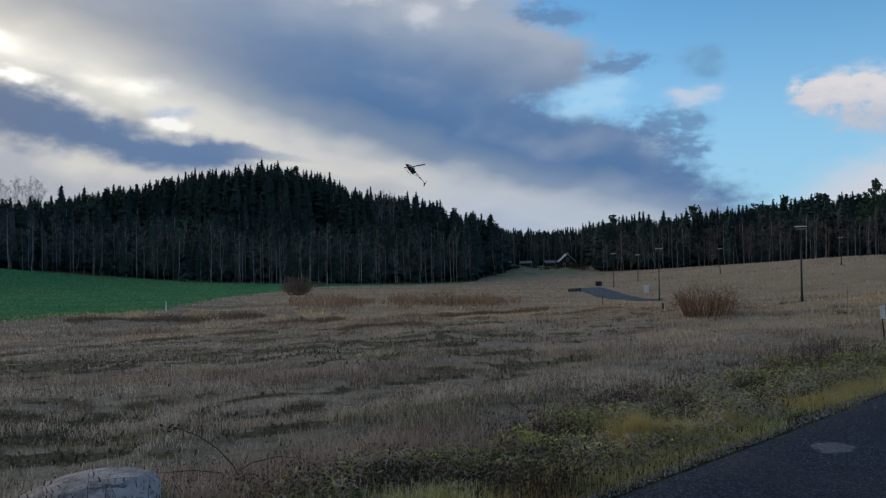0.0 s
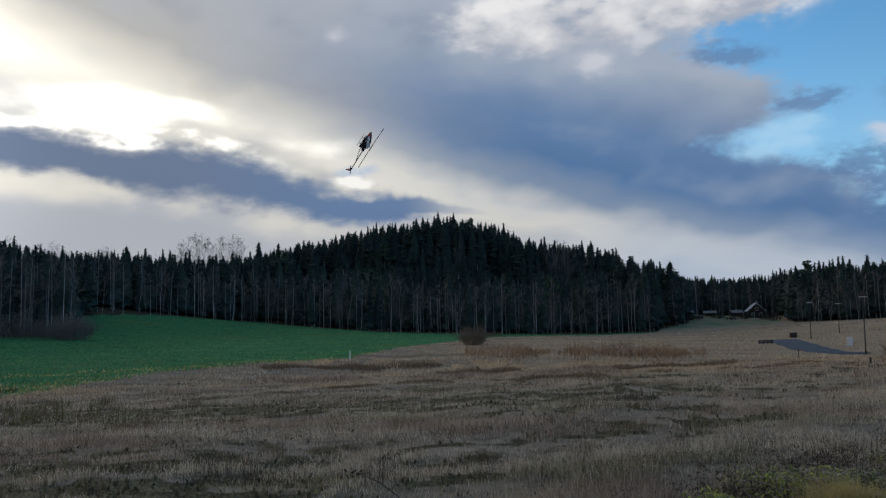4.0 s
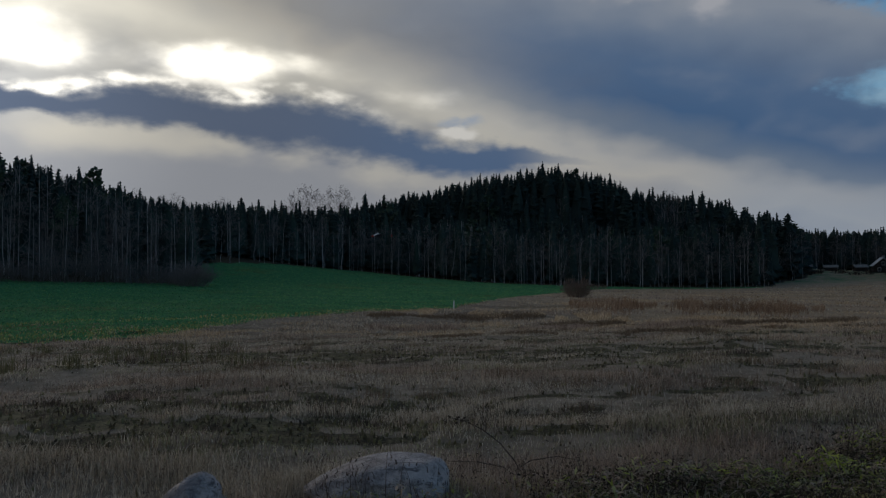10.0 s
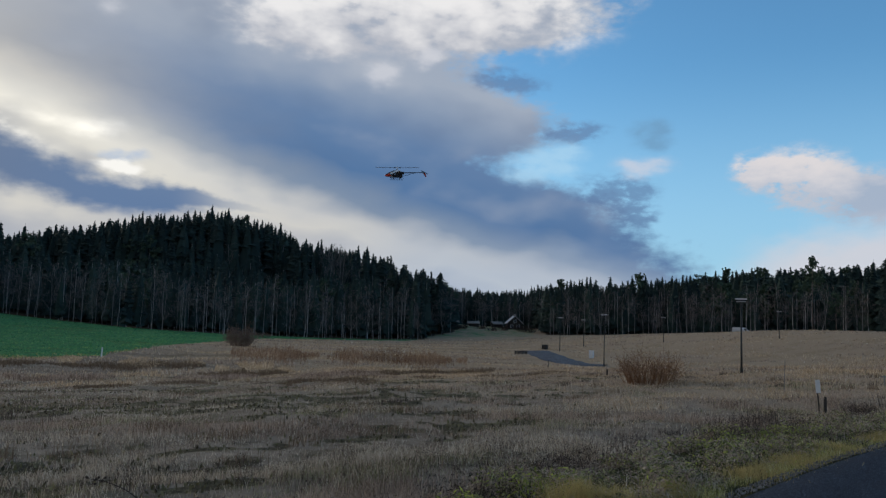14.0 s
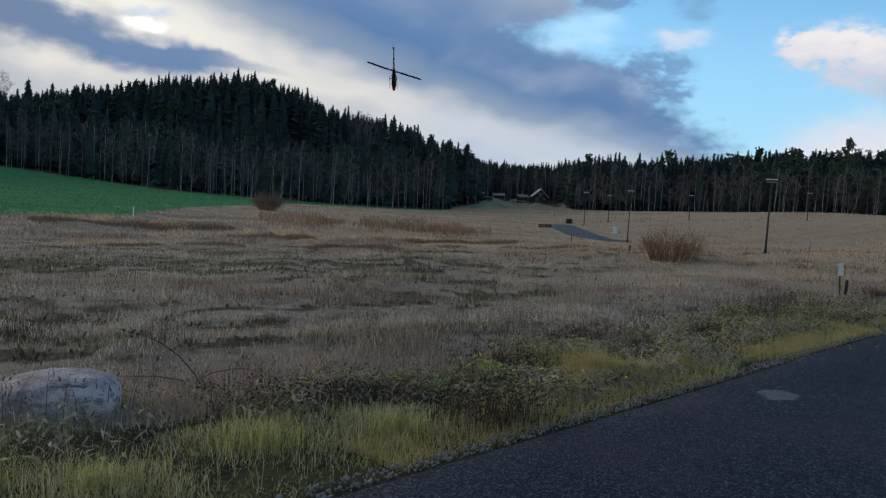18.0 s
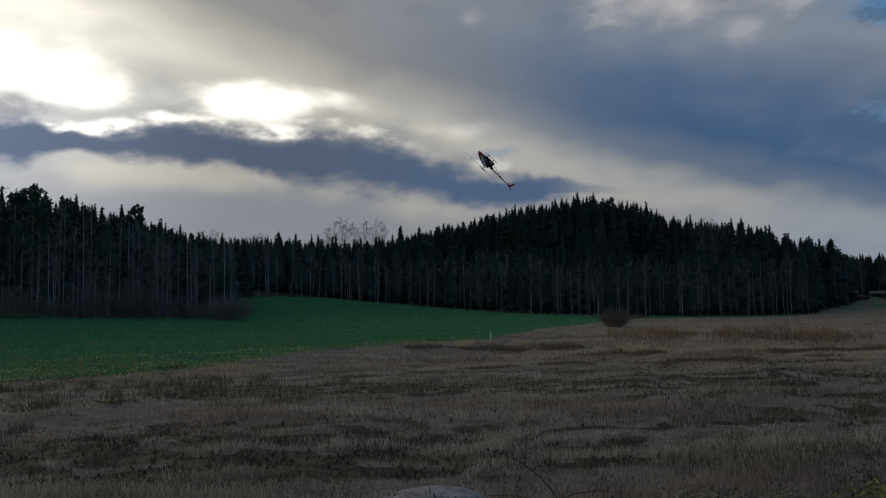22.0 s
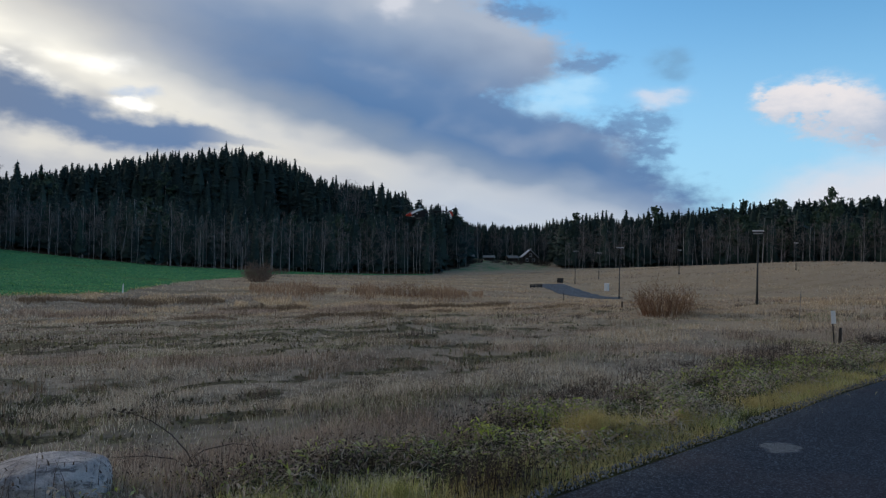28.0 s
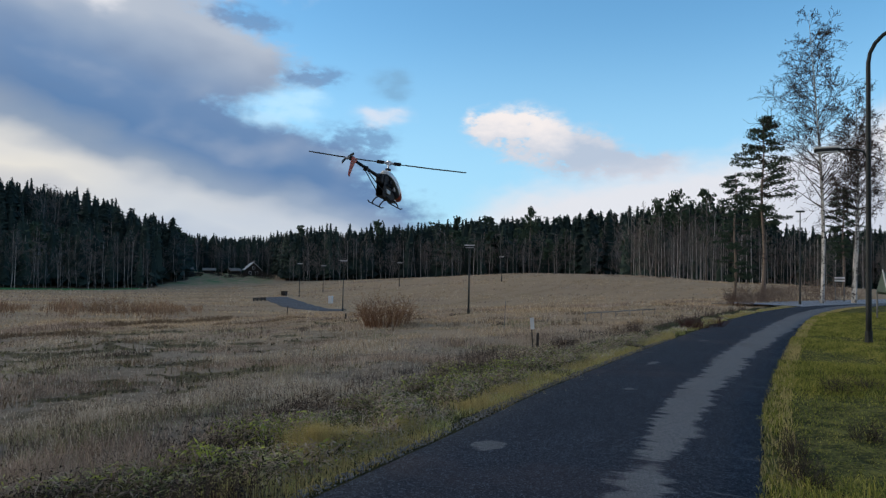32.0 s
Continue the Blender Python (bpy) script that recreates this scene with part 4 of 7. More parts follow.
    names = {"needle": ("spruce_woods", "dense dark spruce wood behind the fields"), "pine": ("pine_woods", "pine tops in the dark wood"),
             "twig": ("bare_thicket", "leafless grey-brown thicket in the wood"), "slim": ("birch_trunks", "pale birch trunks in the wood"), "aspen": ("tree_trunks", "grey trunks in the wood")}
    for kind, (v, f) in far_v.items():
        if v:
            tagged(new(names[kind][0], mesh_of(names[kind][0], v, f, M[kind])), names[kind][1], "trees", kind="stuff")


build_woods()
# trees that stand above the others
for kind, az, r, el in ((SPRUCE[0], 2.0, 262, 5.9), (SPRUCE[2], 0.6, 262, 5.8), (SPRUCE[3], 10.9, 268, 5.45), (SPRUCE[5], 3.8, 266, 5.1), (SPRUCE[1], -58.0, 232, 5.4), (SPRUCE[2], -59.3, 234, 5.25),
                        (SPRUCE[0], -57.2, 236, 5.1), (PINE[1], -53.6, 236, 5.3), (PINE[3], -64.1, 176, 6.35), (PINE[0], -66.0, 178, 6.6), (PINE[1], -62.6, 180, 5.9), (PINE[2], 26.9, 146, 8.1),
                        (SPRUCE[1], 31.2, 152, 8.75), (SPRUCE[4], 33.1, 156, 8.8), (PINE[2], 34.3, 172, 8.3), (SPRUCE[2], 30.0, 158, 8.5), (SPRUCE[3], 32.2, 160, 8.6), (PINE[1], 36.4, 225, 7.0), (PINE[2], 38.5, 232, 6.8)):
    x, y, z = stand(az, r, 0.2)
    place(kind, x, y, z, 1.6 + r * math.tan(radians(el)) - z, 0.75 if kind in PINE else 1.0, az * 37)
for k, (az, el) in enumerate(((3.2, 5.9), (3.5, 6.3), (3.9, 6.5), (4.3, 6.4), (4.7, 6.1), (5.1, 5.9), (5.5, 6.1), (5.9, 6.4), (6.3, 6.6), (6.7, 6.3), (7.1, 6.0), (7.5, 5.7), (12.0, 5.3), (12.4, 5.4), (12.8, 5.1),
                             (15.4, 5.6), (16.0, 5.5), (-19.4, 5.7), (-19.8, 5.9), (-20.3, 5.8), (-20.7, 5.5))):
    x, y, z = stand(az, 264, 0.2)
    place(ASPEN[(2, 3)[k % 2]], x, y, z, 1.6 + 264 * math.tan(radians(el)) - z, 0.9, az * 77)
# ---------------------------------------------------------------- roads beyond, stones, lamps, signs
SIDE_PATH = [polar(-34.9, 141), polar(-35.4, 133), polar(-36.1, 121), polar(-36.9, 109), polar(-38.2, 102.5), polar(-40.0, 101.5)]
build_strip("side_path", SIDE_PATH, 2.5, M["asphalt_mid"], 0.04, "pale asphalt path bending through the meadow", 1.0, None, False)
build_strip("main_road", [(56, 21.3), (62, 21.4), (78, 20.5), (100, 16.5), (140, 6)], 3.2, M["asphalt_pale"], 0.035, "pale grey asphalt road at the junction", 1.0)
M["steel"] = plain("galvanised_steel", (0.30, 0.31, 0.32), 0.45, 0.8, 0.12, 3.0, 40.0)
M["dark_paint"] = plain("dark_green_paint", (0.032, 0.036, 0.036), 0.55, 0.2, 0.2, 3.0, 40.0)
M["pale_glass"] = plain("lamp_glass", (0.62, 0.64, 0.66), 0.25, 0.0, 0.05)
M["white_paint"] = plain("white_paint", (0.74, 0.74, 0.73), 0.5, 0.0, 0.06, 2.0, 30.0)
M["grey_board"] = plain("weathered_board", (0.23, 0.215, 0.195), 0.85, 0.0, 0.3, 2.0, 30.0)
M["dark_board"] = plain("dark_stained_board", (0.045, 0.038, 0.034), 0.8, 0.0, 0.3, 2.0, 30.0)
M["roof_tin"] = plain("pale_tin_roof", (0.45, 0.47, 0.50), 0.5, 0.3, 0.12, 1.0, 12.0)
M["tent"] = plain("green_canvas", (0.20, 0.255, 0.20), 0.8, 0.0, 0.12, 2.0, 25.0)
M["rubber"] = plain("black_rubber", (0.018, 0.018, 0.019), 0.8, 0.0, 0.2)
M["pane"] = plain("dark_window_glass", (0.03, 0.035, 0.045), 0.08, 0.0, 0.05, bump_depth=0)
M["concrete"] = plain("concrete", (0.36, 0.35, 0.33), 0.9, 0.0, 0.2, 4.0, 40.0)
M["gravel"] = plain("gravel", (0.25, 0.24, 0.23), 0.9, 0.0, 0.3, 8.0, 60.0, island=0.6)


ROCK1, ROCK2 = -0.02, -0.06


def boulder(name, x, y, length, deep, tall, turn, seed, label, sink, flat=0.0):
    """A weathered granite boulder, part sunk in the grass."""
    bm = bmesh.new()
    bmesh.ops.create_icosphere(bm, subdivisions=5, radius=0.5)
    for v in bm.verts:
        n = v.co.normalized()
        k = 1 + 0.16 * noise.noise(n * 1.3 + Vector((seed, 0, 0))) + 0.08 * noise.noise(n * 3.4 + Vector((0, seed, 0))) + 0.035 * noise.noise(n * 11 + Vector((0, 0, seed)))
        p = n * 0.5 * k
        # long boulders: blunt at one end, sloping at the other
        if flat:
            p.x = 0.52 * math.tanh(p.x / 0.40)
            p.z = (0.42 * math.tanh(p.z / 0.40) if p.z > 0 else p.z) * (1 - flat * float(smooth(0.22, -0.56, p.x)) ** 1.5)
            p.x += 0.08 * p.z
        v.co = (p.x * length, p.y * deep, p.z * tall)
    me_ob = part(name, bm, M["granite"], None, "", True)
    me_ob.matrix_world = pose(x, y, height(x, y) + sink, 0, 0, turn)
    return tagged(me_ob, label, "boulder", "boulders beside the path")


boulder("boulder", -0.12, 5.85, 1.20, 0.72, 0.72, -3, 2.0, "long grey-pink granite boulder in dead grass beside the path", ROCK1, 0.8)
boulder("boulder", -1.36, 5.5, 0.45, 0.44, 0.50, 20, 7.0, "small rounded pale grey boulder in dead grass", ROCK2)


def lamp_post(az, r, tall, label, arm=None, upper=None, turn=0.0, radius=0.055, head=0.62):
    """A street lamp: post, and its arms with flat heads."""
    x, y, z = stand(az, r)
    root = thing("street_lamp", pose(x, y, z, 0, 0, turn), label, "street lamp", "lamps along the paths")
    bm = bmesh.new()
    if upper:
        top = upper
        pts = [(0, 0, -0.4), (0, 0, 1.0), (0, 0, top - 1.0)]
        pts += [(1.0 - 1.0 * math.cos(a), 0, top - 1.0 + 1.0 * math.sin(a)) for a in (0.3, 0.6, 0.9, 1.2, 1.5)]
        pts.append((2.1, 0, top + 0.05))
        tube(bm, pts, [radius * 1.35, radius * 1.3, radius] + [radius * 0.9] * (len(pts) - 3), 10)
    else:
        tube(bm, [(0, 0, -0.4), (0, 0, 1.2), (0, 0, tall)], [radius * 1.2, radius * 1.1, radius * 0.7], 10)
    part("post", bm, M["dark_paint"], root, smooth_faces=True)
    bm = bmesh.new()
    tube(bm, [(0, 0, 0.0), (0, 0, 0.32)], radius * 1.7, 10)
    part("base_sleeve", bm, M["dark_paint"], root)

    def lantern(at, way):
        b = box(bmesh.new(), (head, 0.24, 0.09), (at[0] + way * head * 0.5, 0, at[2]), 0.03)
        h = part("lamp_head", b, M["dark_paint"], root)
        g = box(bmesh.new(), (head * 0.8, 0.2, 0.03), (at[0] + way * head * 0.5, 0, at[2] - 0.055), 0.008)
        part("diffuser", g, M["pale_glass"], h, "pale lamp glass")
        # the cover's white stands in for sky light on the head's top
        t = box(bmesh.new(), (head * 0.96, 0.25, 0.06), (at[0] + way * head * 0.5, 0, at[2] + 0.076), 0.015)
        part("head_cover", t, M["white_paint"], h, "metal cover, coloured white for the light on its top")
    if arm:
        bm = bmesh.new()
        tube(bm, [(0, 0, arm - 0.35), (-0.12, 0, arm - 0.1), (-0.4, 0, arm), (-0.75, 0, arm)], 0.035, 8)
        part("arm", bm, M["dark_paint"], root, smooth_faces=True)
        lantern((-0.72, 0, arm), -1)
        lantern((2.05, 0, upper + 0.03), 1)
    else:
        lantern((head * 0.5, 0, tall + 0.03), -1)
    return root


lamp_post(-76.05, 25.6, 6, "tall dark street lamp with two arms beside the path", 5.65, 9.15, -76, 0.062, 0.72)
lamp_post(-72.0, 64, 7.0, "dark street lamp on the grass at the junction", None, None, -72)
for az, r, tall in ((-49.15, 46, 4.0), (-39.88, 99.5, 6.3), (-36.72, 141, 5.9), (-38.42, 153, 5.05), (-44.0, 153, 4.55), (-51.55, 147.5, 4.6)):
    lamp_post(az, r, tall, "slim dark path lamp with a flat pale head in the meadow", None, None, az, 0.05 if r < 60 else 0.06, 0.62 if r < 60 else 0.95)
lamp_post(-78.35, 66.0, 6.1, "dark street lamp with a flat head beyond the junction", None, None, -78)


def sign_post():
    x, y, z = stand(-53.9, 20.2)
    root = thing("sign_post", pose(x, y, z, 0, -4, -53.9), "thin post with a small white sign beside the verge", "sign")
    part("post", tube(bmesh.new(), [(0, 0, -0.3), (0, 0, 0.72)], 0.016, 8), M["dark_board"], root)
    b = part("sign_board", box(bmesh.new(), (0.10, 0.012, 0.30), (0.02, -0.025, 0.56), 0.004), M["white_paint"], root, "white sign board")
    x, y, z = stand(-54.25, 20.2)
    s = thing("marker_stub", pose(x, y, z), "short dark wooden stub beside the sign", "post")
    part("stub", tube(bmesh.new(), [(0, 0, -0.2), (0.01, 0, 0.25), (0.02, 0, 0.32)], [0.035, 0.035, 0.025], 8), M["dark_board"], s)
    for az, r, h, w, m, lab in ((-4.55, 82, 0.9, 0.13, "white_paint", "white field stake at the edge of the crop"), (-40.1, 41, 0.35, 0.10, "dark_board", "dark wooden stub in the meadow"),
                                (-35.9, 88, 0.8, 0.09, "dark_board", "dark stake in the meadow"), (-51.8, 24, 0.9, 0.02, "grey_board", "thin grey stake in the meadow")):
        x, y, z = stand(az, r)
        root = thing("stake", pose(x, y, z, 2, 1, 20), lab, "stake")
        part("shaft", tube(bmesh.new(), [(0, 0, -0.2), (0, 0, h * 0.85), (0, 0, h)], [w / 2, w / 2, w * 0.3], 8), M[m], root)
    # a small concrete box and a culvert rim at the bend of the far path
    for az, r, size, m, lab, nm in ((-38.99, 121, (0.6, 0.6, 1.1), "white_paint", "pale painted cabinet beside the far path", "cabinet"),
                                    (-35.65, 147, (1.1, 0.8, 0.8), "dark_board", "dark box beside the far path", "dark_box")):
        x, y, z = stand(az, r)
        root = thing(nm, pose(x, y, z, 0, 0, 30), lab, nm.replace("_", " "))
        part("body", box(bmesh.new(), size, (0, 0, size[2] / 2), 0.03), M[m], root)
        part("lid", box(bmesh.new(), (size[0] * 1.08, size[1] * 1.08, 0.07), (0, 0, size[2] + 0.035), 0.015), M[m], root)
    x, y, z = stand(-33.9, 128)
    root = thing("culvert_rail", pose(x, y, z, 0, 0, 20), "low dark timber rail at the bend of the far path", "rail")
    for k in range(4):
        part("post", box(bmesh.new(), (0.14, 0.14, 0.7), (-1.5 + k * 1.0, 0, 0.25)), M["dark_board"], root)
    for k in range(2):
        part("plank", box(bmesh.new(), (3.3, 0.05, 0.2), (0, -0.1, 0.22 + k * 0.25)), M["dark_board"], root)
    # a low pipe rail in the meadow
    x, y, z = stand(-60.2, 36.5)
    root = thing("pipe_rail", pose(31.7, 18.05, height(31.7, 18.05), 0, 0, 5), "low grey pipe rail standing in the dead grass", "rail")
    for k in range(6):
        part("post", tube(bmesh.new(), [(-3.7 + 1.48 * k, 0, -0.3), (-3.7 + 1.48 * k, 0, 0.16)], 0.02, 6), M["grey_board"], root)
    part("pipe", tube(bmesh.new(), [(-3.9, 0, 0.17), (3.9, 0, 0.19)], 0.022, 8), M["grey_board"], root)


sign_post()


def gable_house(az, r, turn, w, d, wall_h, roof_h, label, name="house", base=0.0):
    """A boarded house with a tin roof."""
    x, y, z = stand(az, r)
    root = thing(name, pose(x, y, z - 0.3 + base, 0, 0, turn), label, name.replace("_", " "))
    for sx in (-1, 1):
        part("wall", box(bmesh.new(), (0.2, d, wall_h + 0.3), (sx * (w / 2 - 0.1), 0, (wall_h + 0.3) / 2)), M["dark_board"], root)
    for sy in (-1, 1):
        bm = bmesh.new()
        pts = [(-w / 2 + 0.2, 0), (w / 2 - 0.2, 0), (w / 2 - 0.2, wall_h + 0.3), (0, wall_h + roof_h + 0.2), (-w / 2 + 0.2, wall_h + 0.3)]
        f0 = bm.faces.new([bm.verts.new((a, sy * (d / 2 - 0.1) - 0.1, b)) for a, b in pts])
        ex = bmesh.ops.extrude_face_region(bm, geom=[f0])
        bmesh.ops.translate(bm, vec=(0, 0.2, 0), verts=[v for v in ex["geom"] if isinstance(v, bmesh.types.BMVert)])
        bmesh.ops.recalc_face_normals(bm, faces=bm.faces)
        wall = part("gable_wall", bm, M["dark_board"], root)
        if wall_h > 2.2:
            for k, (wx, wz) in enumerate(((-w * 0.22, wall_h * 0.55), (w * 0.22, wall_h * 0.55), (0, wall_h + roof_h * 0.35))):
                fr = part("window", box(bmesh.new(), (0.95, 0.1, 1.15), (wx, sy * (d / 2) + sy * 0.02, wz)), M["white_paint"], wall, "white window frame")
                part("pane", box(bmesh.new(), (0.75, 0.04, 0.95), (wx, sy * (d / 2) + sy * 0.07, wz)), M["pane"], root)
    slope = math.atan2(roof_h, w / 2)
    L = (w / 2 + 0.55) / math.cos(slope)
    for sx in (-1, 1):
        t = pose(0, 0, 0, 0, sx * math.degrees(slope), 0)
        part("roof_slope", box(bmesh.new(), (L, d + 1.0, 0.14), (sx * (w / 4 + 0.2), 0, wall_h + roof_h / 2 + 0.22), 0.0, t), M["roof_tin"] if wall_h > 2.2 else M["grey_board"], root, "pale metal roof slope" if wall_h > 2.2 else "grey board roof slope")
    if wall_h > 2.2:
        ch = part("chimney", box(bmesh.new(), (0.7, 0.7, 1.4), (0.6, 0.8, wall_h + roof_h + 0.3), 0.03), M["concrete"], root)
        part("chimney_cap", box(bmesh.new(), (0.9, 0.9, 0.1), (0.6, 0.8, wall_h + roof_h + 1.05)), M["steel"], ch)
    return root


gable_house(-33.35, 283, -24, 5.2, 5.4, 2.25, 2.3, "dark wooden house with a pale metal roof below the wood", "house")
gable_house(-30.4, 286, 60, 2.6, 3.6, 1.2, 0.6, "low dark shed with a grey roof below the wood", "shed")
gable_house(-32.1, 290, 80, 2.6, 3.4, 1.4, 0.7, "low dark shed beside the house", "shed")
gable_house(-28.8, 280, 70, 2.6, 4.0, 1.3, 0.6, "low dark shed at the edge of the wood", "shed")


def frame_tent():
    """A small canvas canopy on legs, with a leaning pale pole before it."""
    x, y, z = stand(-77.1, 44.0)
    root = thing("canvas_canopy", pose(x, y, z, 0, 0, -77.1), "small pale green peaked canvas canopy on legs beyond the road", "canopy")
    bm = bmesh.new()
    base = 1.27 - z
    pts = [(-0.49, 0, base), (-0.215, 0, base + 1.08), (0.62, 0, base - 0.06)]
    face = bm.faces.new([bm.verts.new(p) for p in pts])
    ex = bmesh.ops.extrude_face_region(bm, geom=[face])
    bmesh.ops.translate(bm, vec=(0.1, 1.2, -0.1), verts=[v for v in ex["geom"] if isinstance(v, bmesh.types.BMVert)])
    bmesh.ops.recalc_face_normals(bm, faces=bm.faces)
    bmesh.ops.bevel(bm, geom=list(bm.edges), offset=0.03, segments=2, affect="EDGES")
    part("canvas", bm, M["tent"], root)
    for px in (-0.45, 0.55):
        for py in (0.06, 1.1):
            part("leg", tube(bmesh.new(), [(px, py, -0.2), (px, py, base + 0.02)], 0.035, 8), M["grey_board"], root)
    x, y, z = stand(-77.49, 39.5)
    pole = thing("leaning_pole", pose(x, y, z, 0, -11, -77.3), "pale wooden pole leaning beside the road", "pole")
    part("shaft", tube(bmesh.new(), [(0, 0, -0.2), (0, 0, 2.4)], [0.04, 0.03], 8), M["white_paint"], pole)
    # a white signboard between the birches and a round blue sign beyond the lamp
    x, y, z = stand(-74.38, 78.0)
    board = thing("sign_board", pose(x, y, z, 0, 0, -70), "white two-plank signboard on posts beyond the birches", "sign")
    for k in range(2):
        part("plank", box(bmesh.new(), (0.85, 0.03, 0.16), (0, 0, 1.98 - z + 0.25 * k), 0.01), M["white_paint"], board)
    for px in (-0.35, 0.35):
        part("post", box(bmesh.new(), (0.07, 0.07, 2.6 - z), (px, 0.06, (2.4 - z) / 2)), M["grey_board"], board)
    x, y, z = stand(-78.5, 58.0)
    sign = thing("road_sign", pose(x, y, z, 0, 0, -78.5), "round blue road sign on a grey post", "sign")
    part("post", tube(bmesh.new(), [(0, 0.04, -0.3), (0, 0.04, 3.1 - z)], 0.03, 8), M["steel"], sign)
    part("plate", tube(bmesh.new(), [(0, 0.0, 2.83 - z), (0, 0.02, 2.83 - z)], 0.32, 24), M["blue_paint"], sign, "blue round plate")


M["blue_paint"] = plain("blue_paint", (0.03, 0.16, 0.55), 0.4, 0.0, 0.06)
frame_tent()


def build_van():
    root = thing("white_van", None, "white delivery van driving along the road behind the hill", "van")
    prof = [(-2.5, 0.42), (2.45, 0.42), (2.6, 0.75), (2.5, 1.05), (1.55, 1.28), (0.95, 1.98), (0.5, 2.1), (-2.45, 2.12), (-2.58, 1.95), (-2.58, 0.7)]
    bm = bmesh.new()
    f0 = bm.faces.new([bm.verts.new((x, -0.95, z)) for x, z in prof])
    ex = bmesh.ops.extrude_face_region(bm, geom=[f0])
    bmesh.ops.translate(bm, vec=(0, 1.9, 0), verts=[v for v in ex["geom"] if isinstance(v, bmesh.types.BMVert)])
    bmesh.ops.recalc_face_normals(bm, faces=bm.faces)
    bmesh.ops.bevel(bm, geom=list(bm.edges), offset=0.09, segments=2, affect="EDGES")
    body = part("body", bm, M["white_paint"], root, "white van body", True)
    part("windscreen", box(bmesh.new(), (0.04, 1.6, 0.8), (1.29, 0, 1.66), 0.0, pose(0, 0, 0, 0, -40, 0)), M["pane"], body)
    for sy in (-1, 1):
        part("side_window", box(bmesh.new(), (0.75, 0.03, 0.5), (0.72, sy * 0.95, 1.58)), M["pane"], body)
        part("headlight", box(bmesh.new(), (0.12, 0.3, 0.2), (2.5, sy * 0.68, 0.88), 0.03), M["pale_glass"], body)
        part("side_trim", box(bmesh.new(), (3.6, 0.03, 0.12), (-0.3, sy * 0.96, 0.7)), M["rubber"], body)
        for wx in (-1.55, 1.65):
            bm = bmesh.new()
            tube(bm, [(wx, sy * 0.72, 0.33), (wx, sy * 0.95, 0.33)], 0.33, 18)
            w = part("wheel", bm, M["rubber"], root)
            bm = bmesh.new()
            tube(bm, [(wx, sy * 0.9, 0.33), (wx, sy * 0.965, 0.33)], 0.19, 14)
            part("rim", bm, M["steel"], w)
    part("bumper", box(bmesh.new(), (0.15, 1.8, 0.25), (2.6, 0, 0.5), 0.04), M["rubber"], root)
    return root


van = build_van()

# ---------------------------------------------------------------- single trees and shrubs
def lone_birch(az, r, tall, stems, seed, label, spread=0.22, turn=0.0):
    """A leafless birch with white stems and fine drooping twigs."""
    x, y, z = stand(az, r, 0.2)
    root = thing("birch_tree", Matrix.Translation((x, y, z)) @ pose(0, 0, 0, 0, 0, turn), label, "tree", "birches at the junction")
    rng = random.Random(seed)
    for s, (x0, lean, share, low) in enumerate(stems):
        h = tall * share
        bm = bmesh.new()
        pts, rad = [], []
        for i in range(15):
            t = i / 14
            pts.append((x0 + lean * t * t * h + 0.12 * math.sin(t * 7 + s), 0.25 * s + 0.15 * math.sin(t * 5 + seed), t * h))
            rad.append(0.112 * share * (1 - 0.90 * t) + (0.04 if i == 0 else 0))
        tube(bm, pts, rad, 9)
        part("trunk", bm, M["birch"], root, "white birch stem with dark bands", True)
        v, f = [], []
        for k in range(46):
            t = low + (0.985 - low) * (k / 46) ** 0.85
            p = Vector(pts[int(t * 14)]).lerp(Vector(pts[min(14, int(t * 14) + 1)]), t * 14 % 1)
            a = rng.random() * 6.3
            L = tall * spread * (1.15 - 0.85 * (t - low) / (1 - low)) * rng.uniform(0.55, 1.1)
            grow(rng, v, f, p, (math.cos(a), math.sin(a), rng.uniform(0.45, 1.2)), L, 0.075 * (1.15 - t), 1, 4, (0, 4, 4, 3), -0.02, 3, 0.012)
        c = new("crown", mesh_of("crown", v, f, M["dark_twig"]))
        c.parent = root
        tagged(c, "bare fine brown twigs")
    return root


lone_birch(-73.4, 70, 23.3, ((-0.12, -0.135, 1.0, 0.34), (0.30, -0.085, 0.94, 0.4)), 3, "tall leafless birch with two white stems beside the road", 0.20)
lone_birch(-75.5, 74, 18.6, ((-0.5, -0.01, 0.86, 0.42), (0.05, 0.0, 1.0, 0.45), (0.45, 0.075, 0.8, 0.4)), 8, "leafless birch with three white stems beside the road", 0.17)


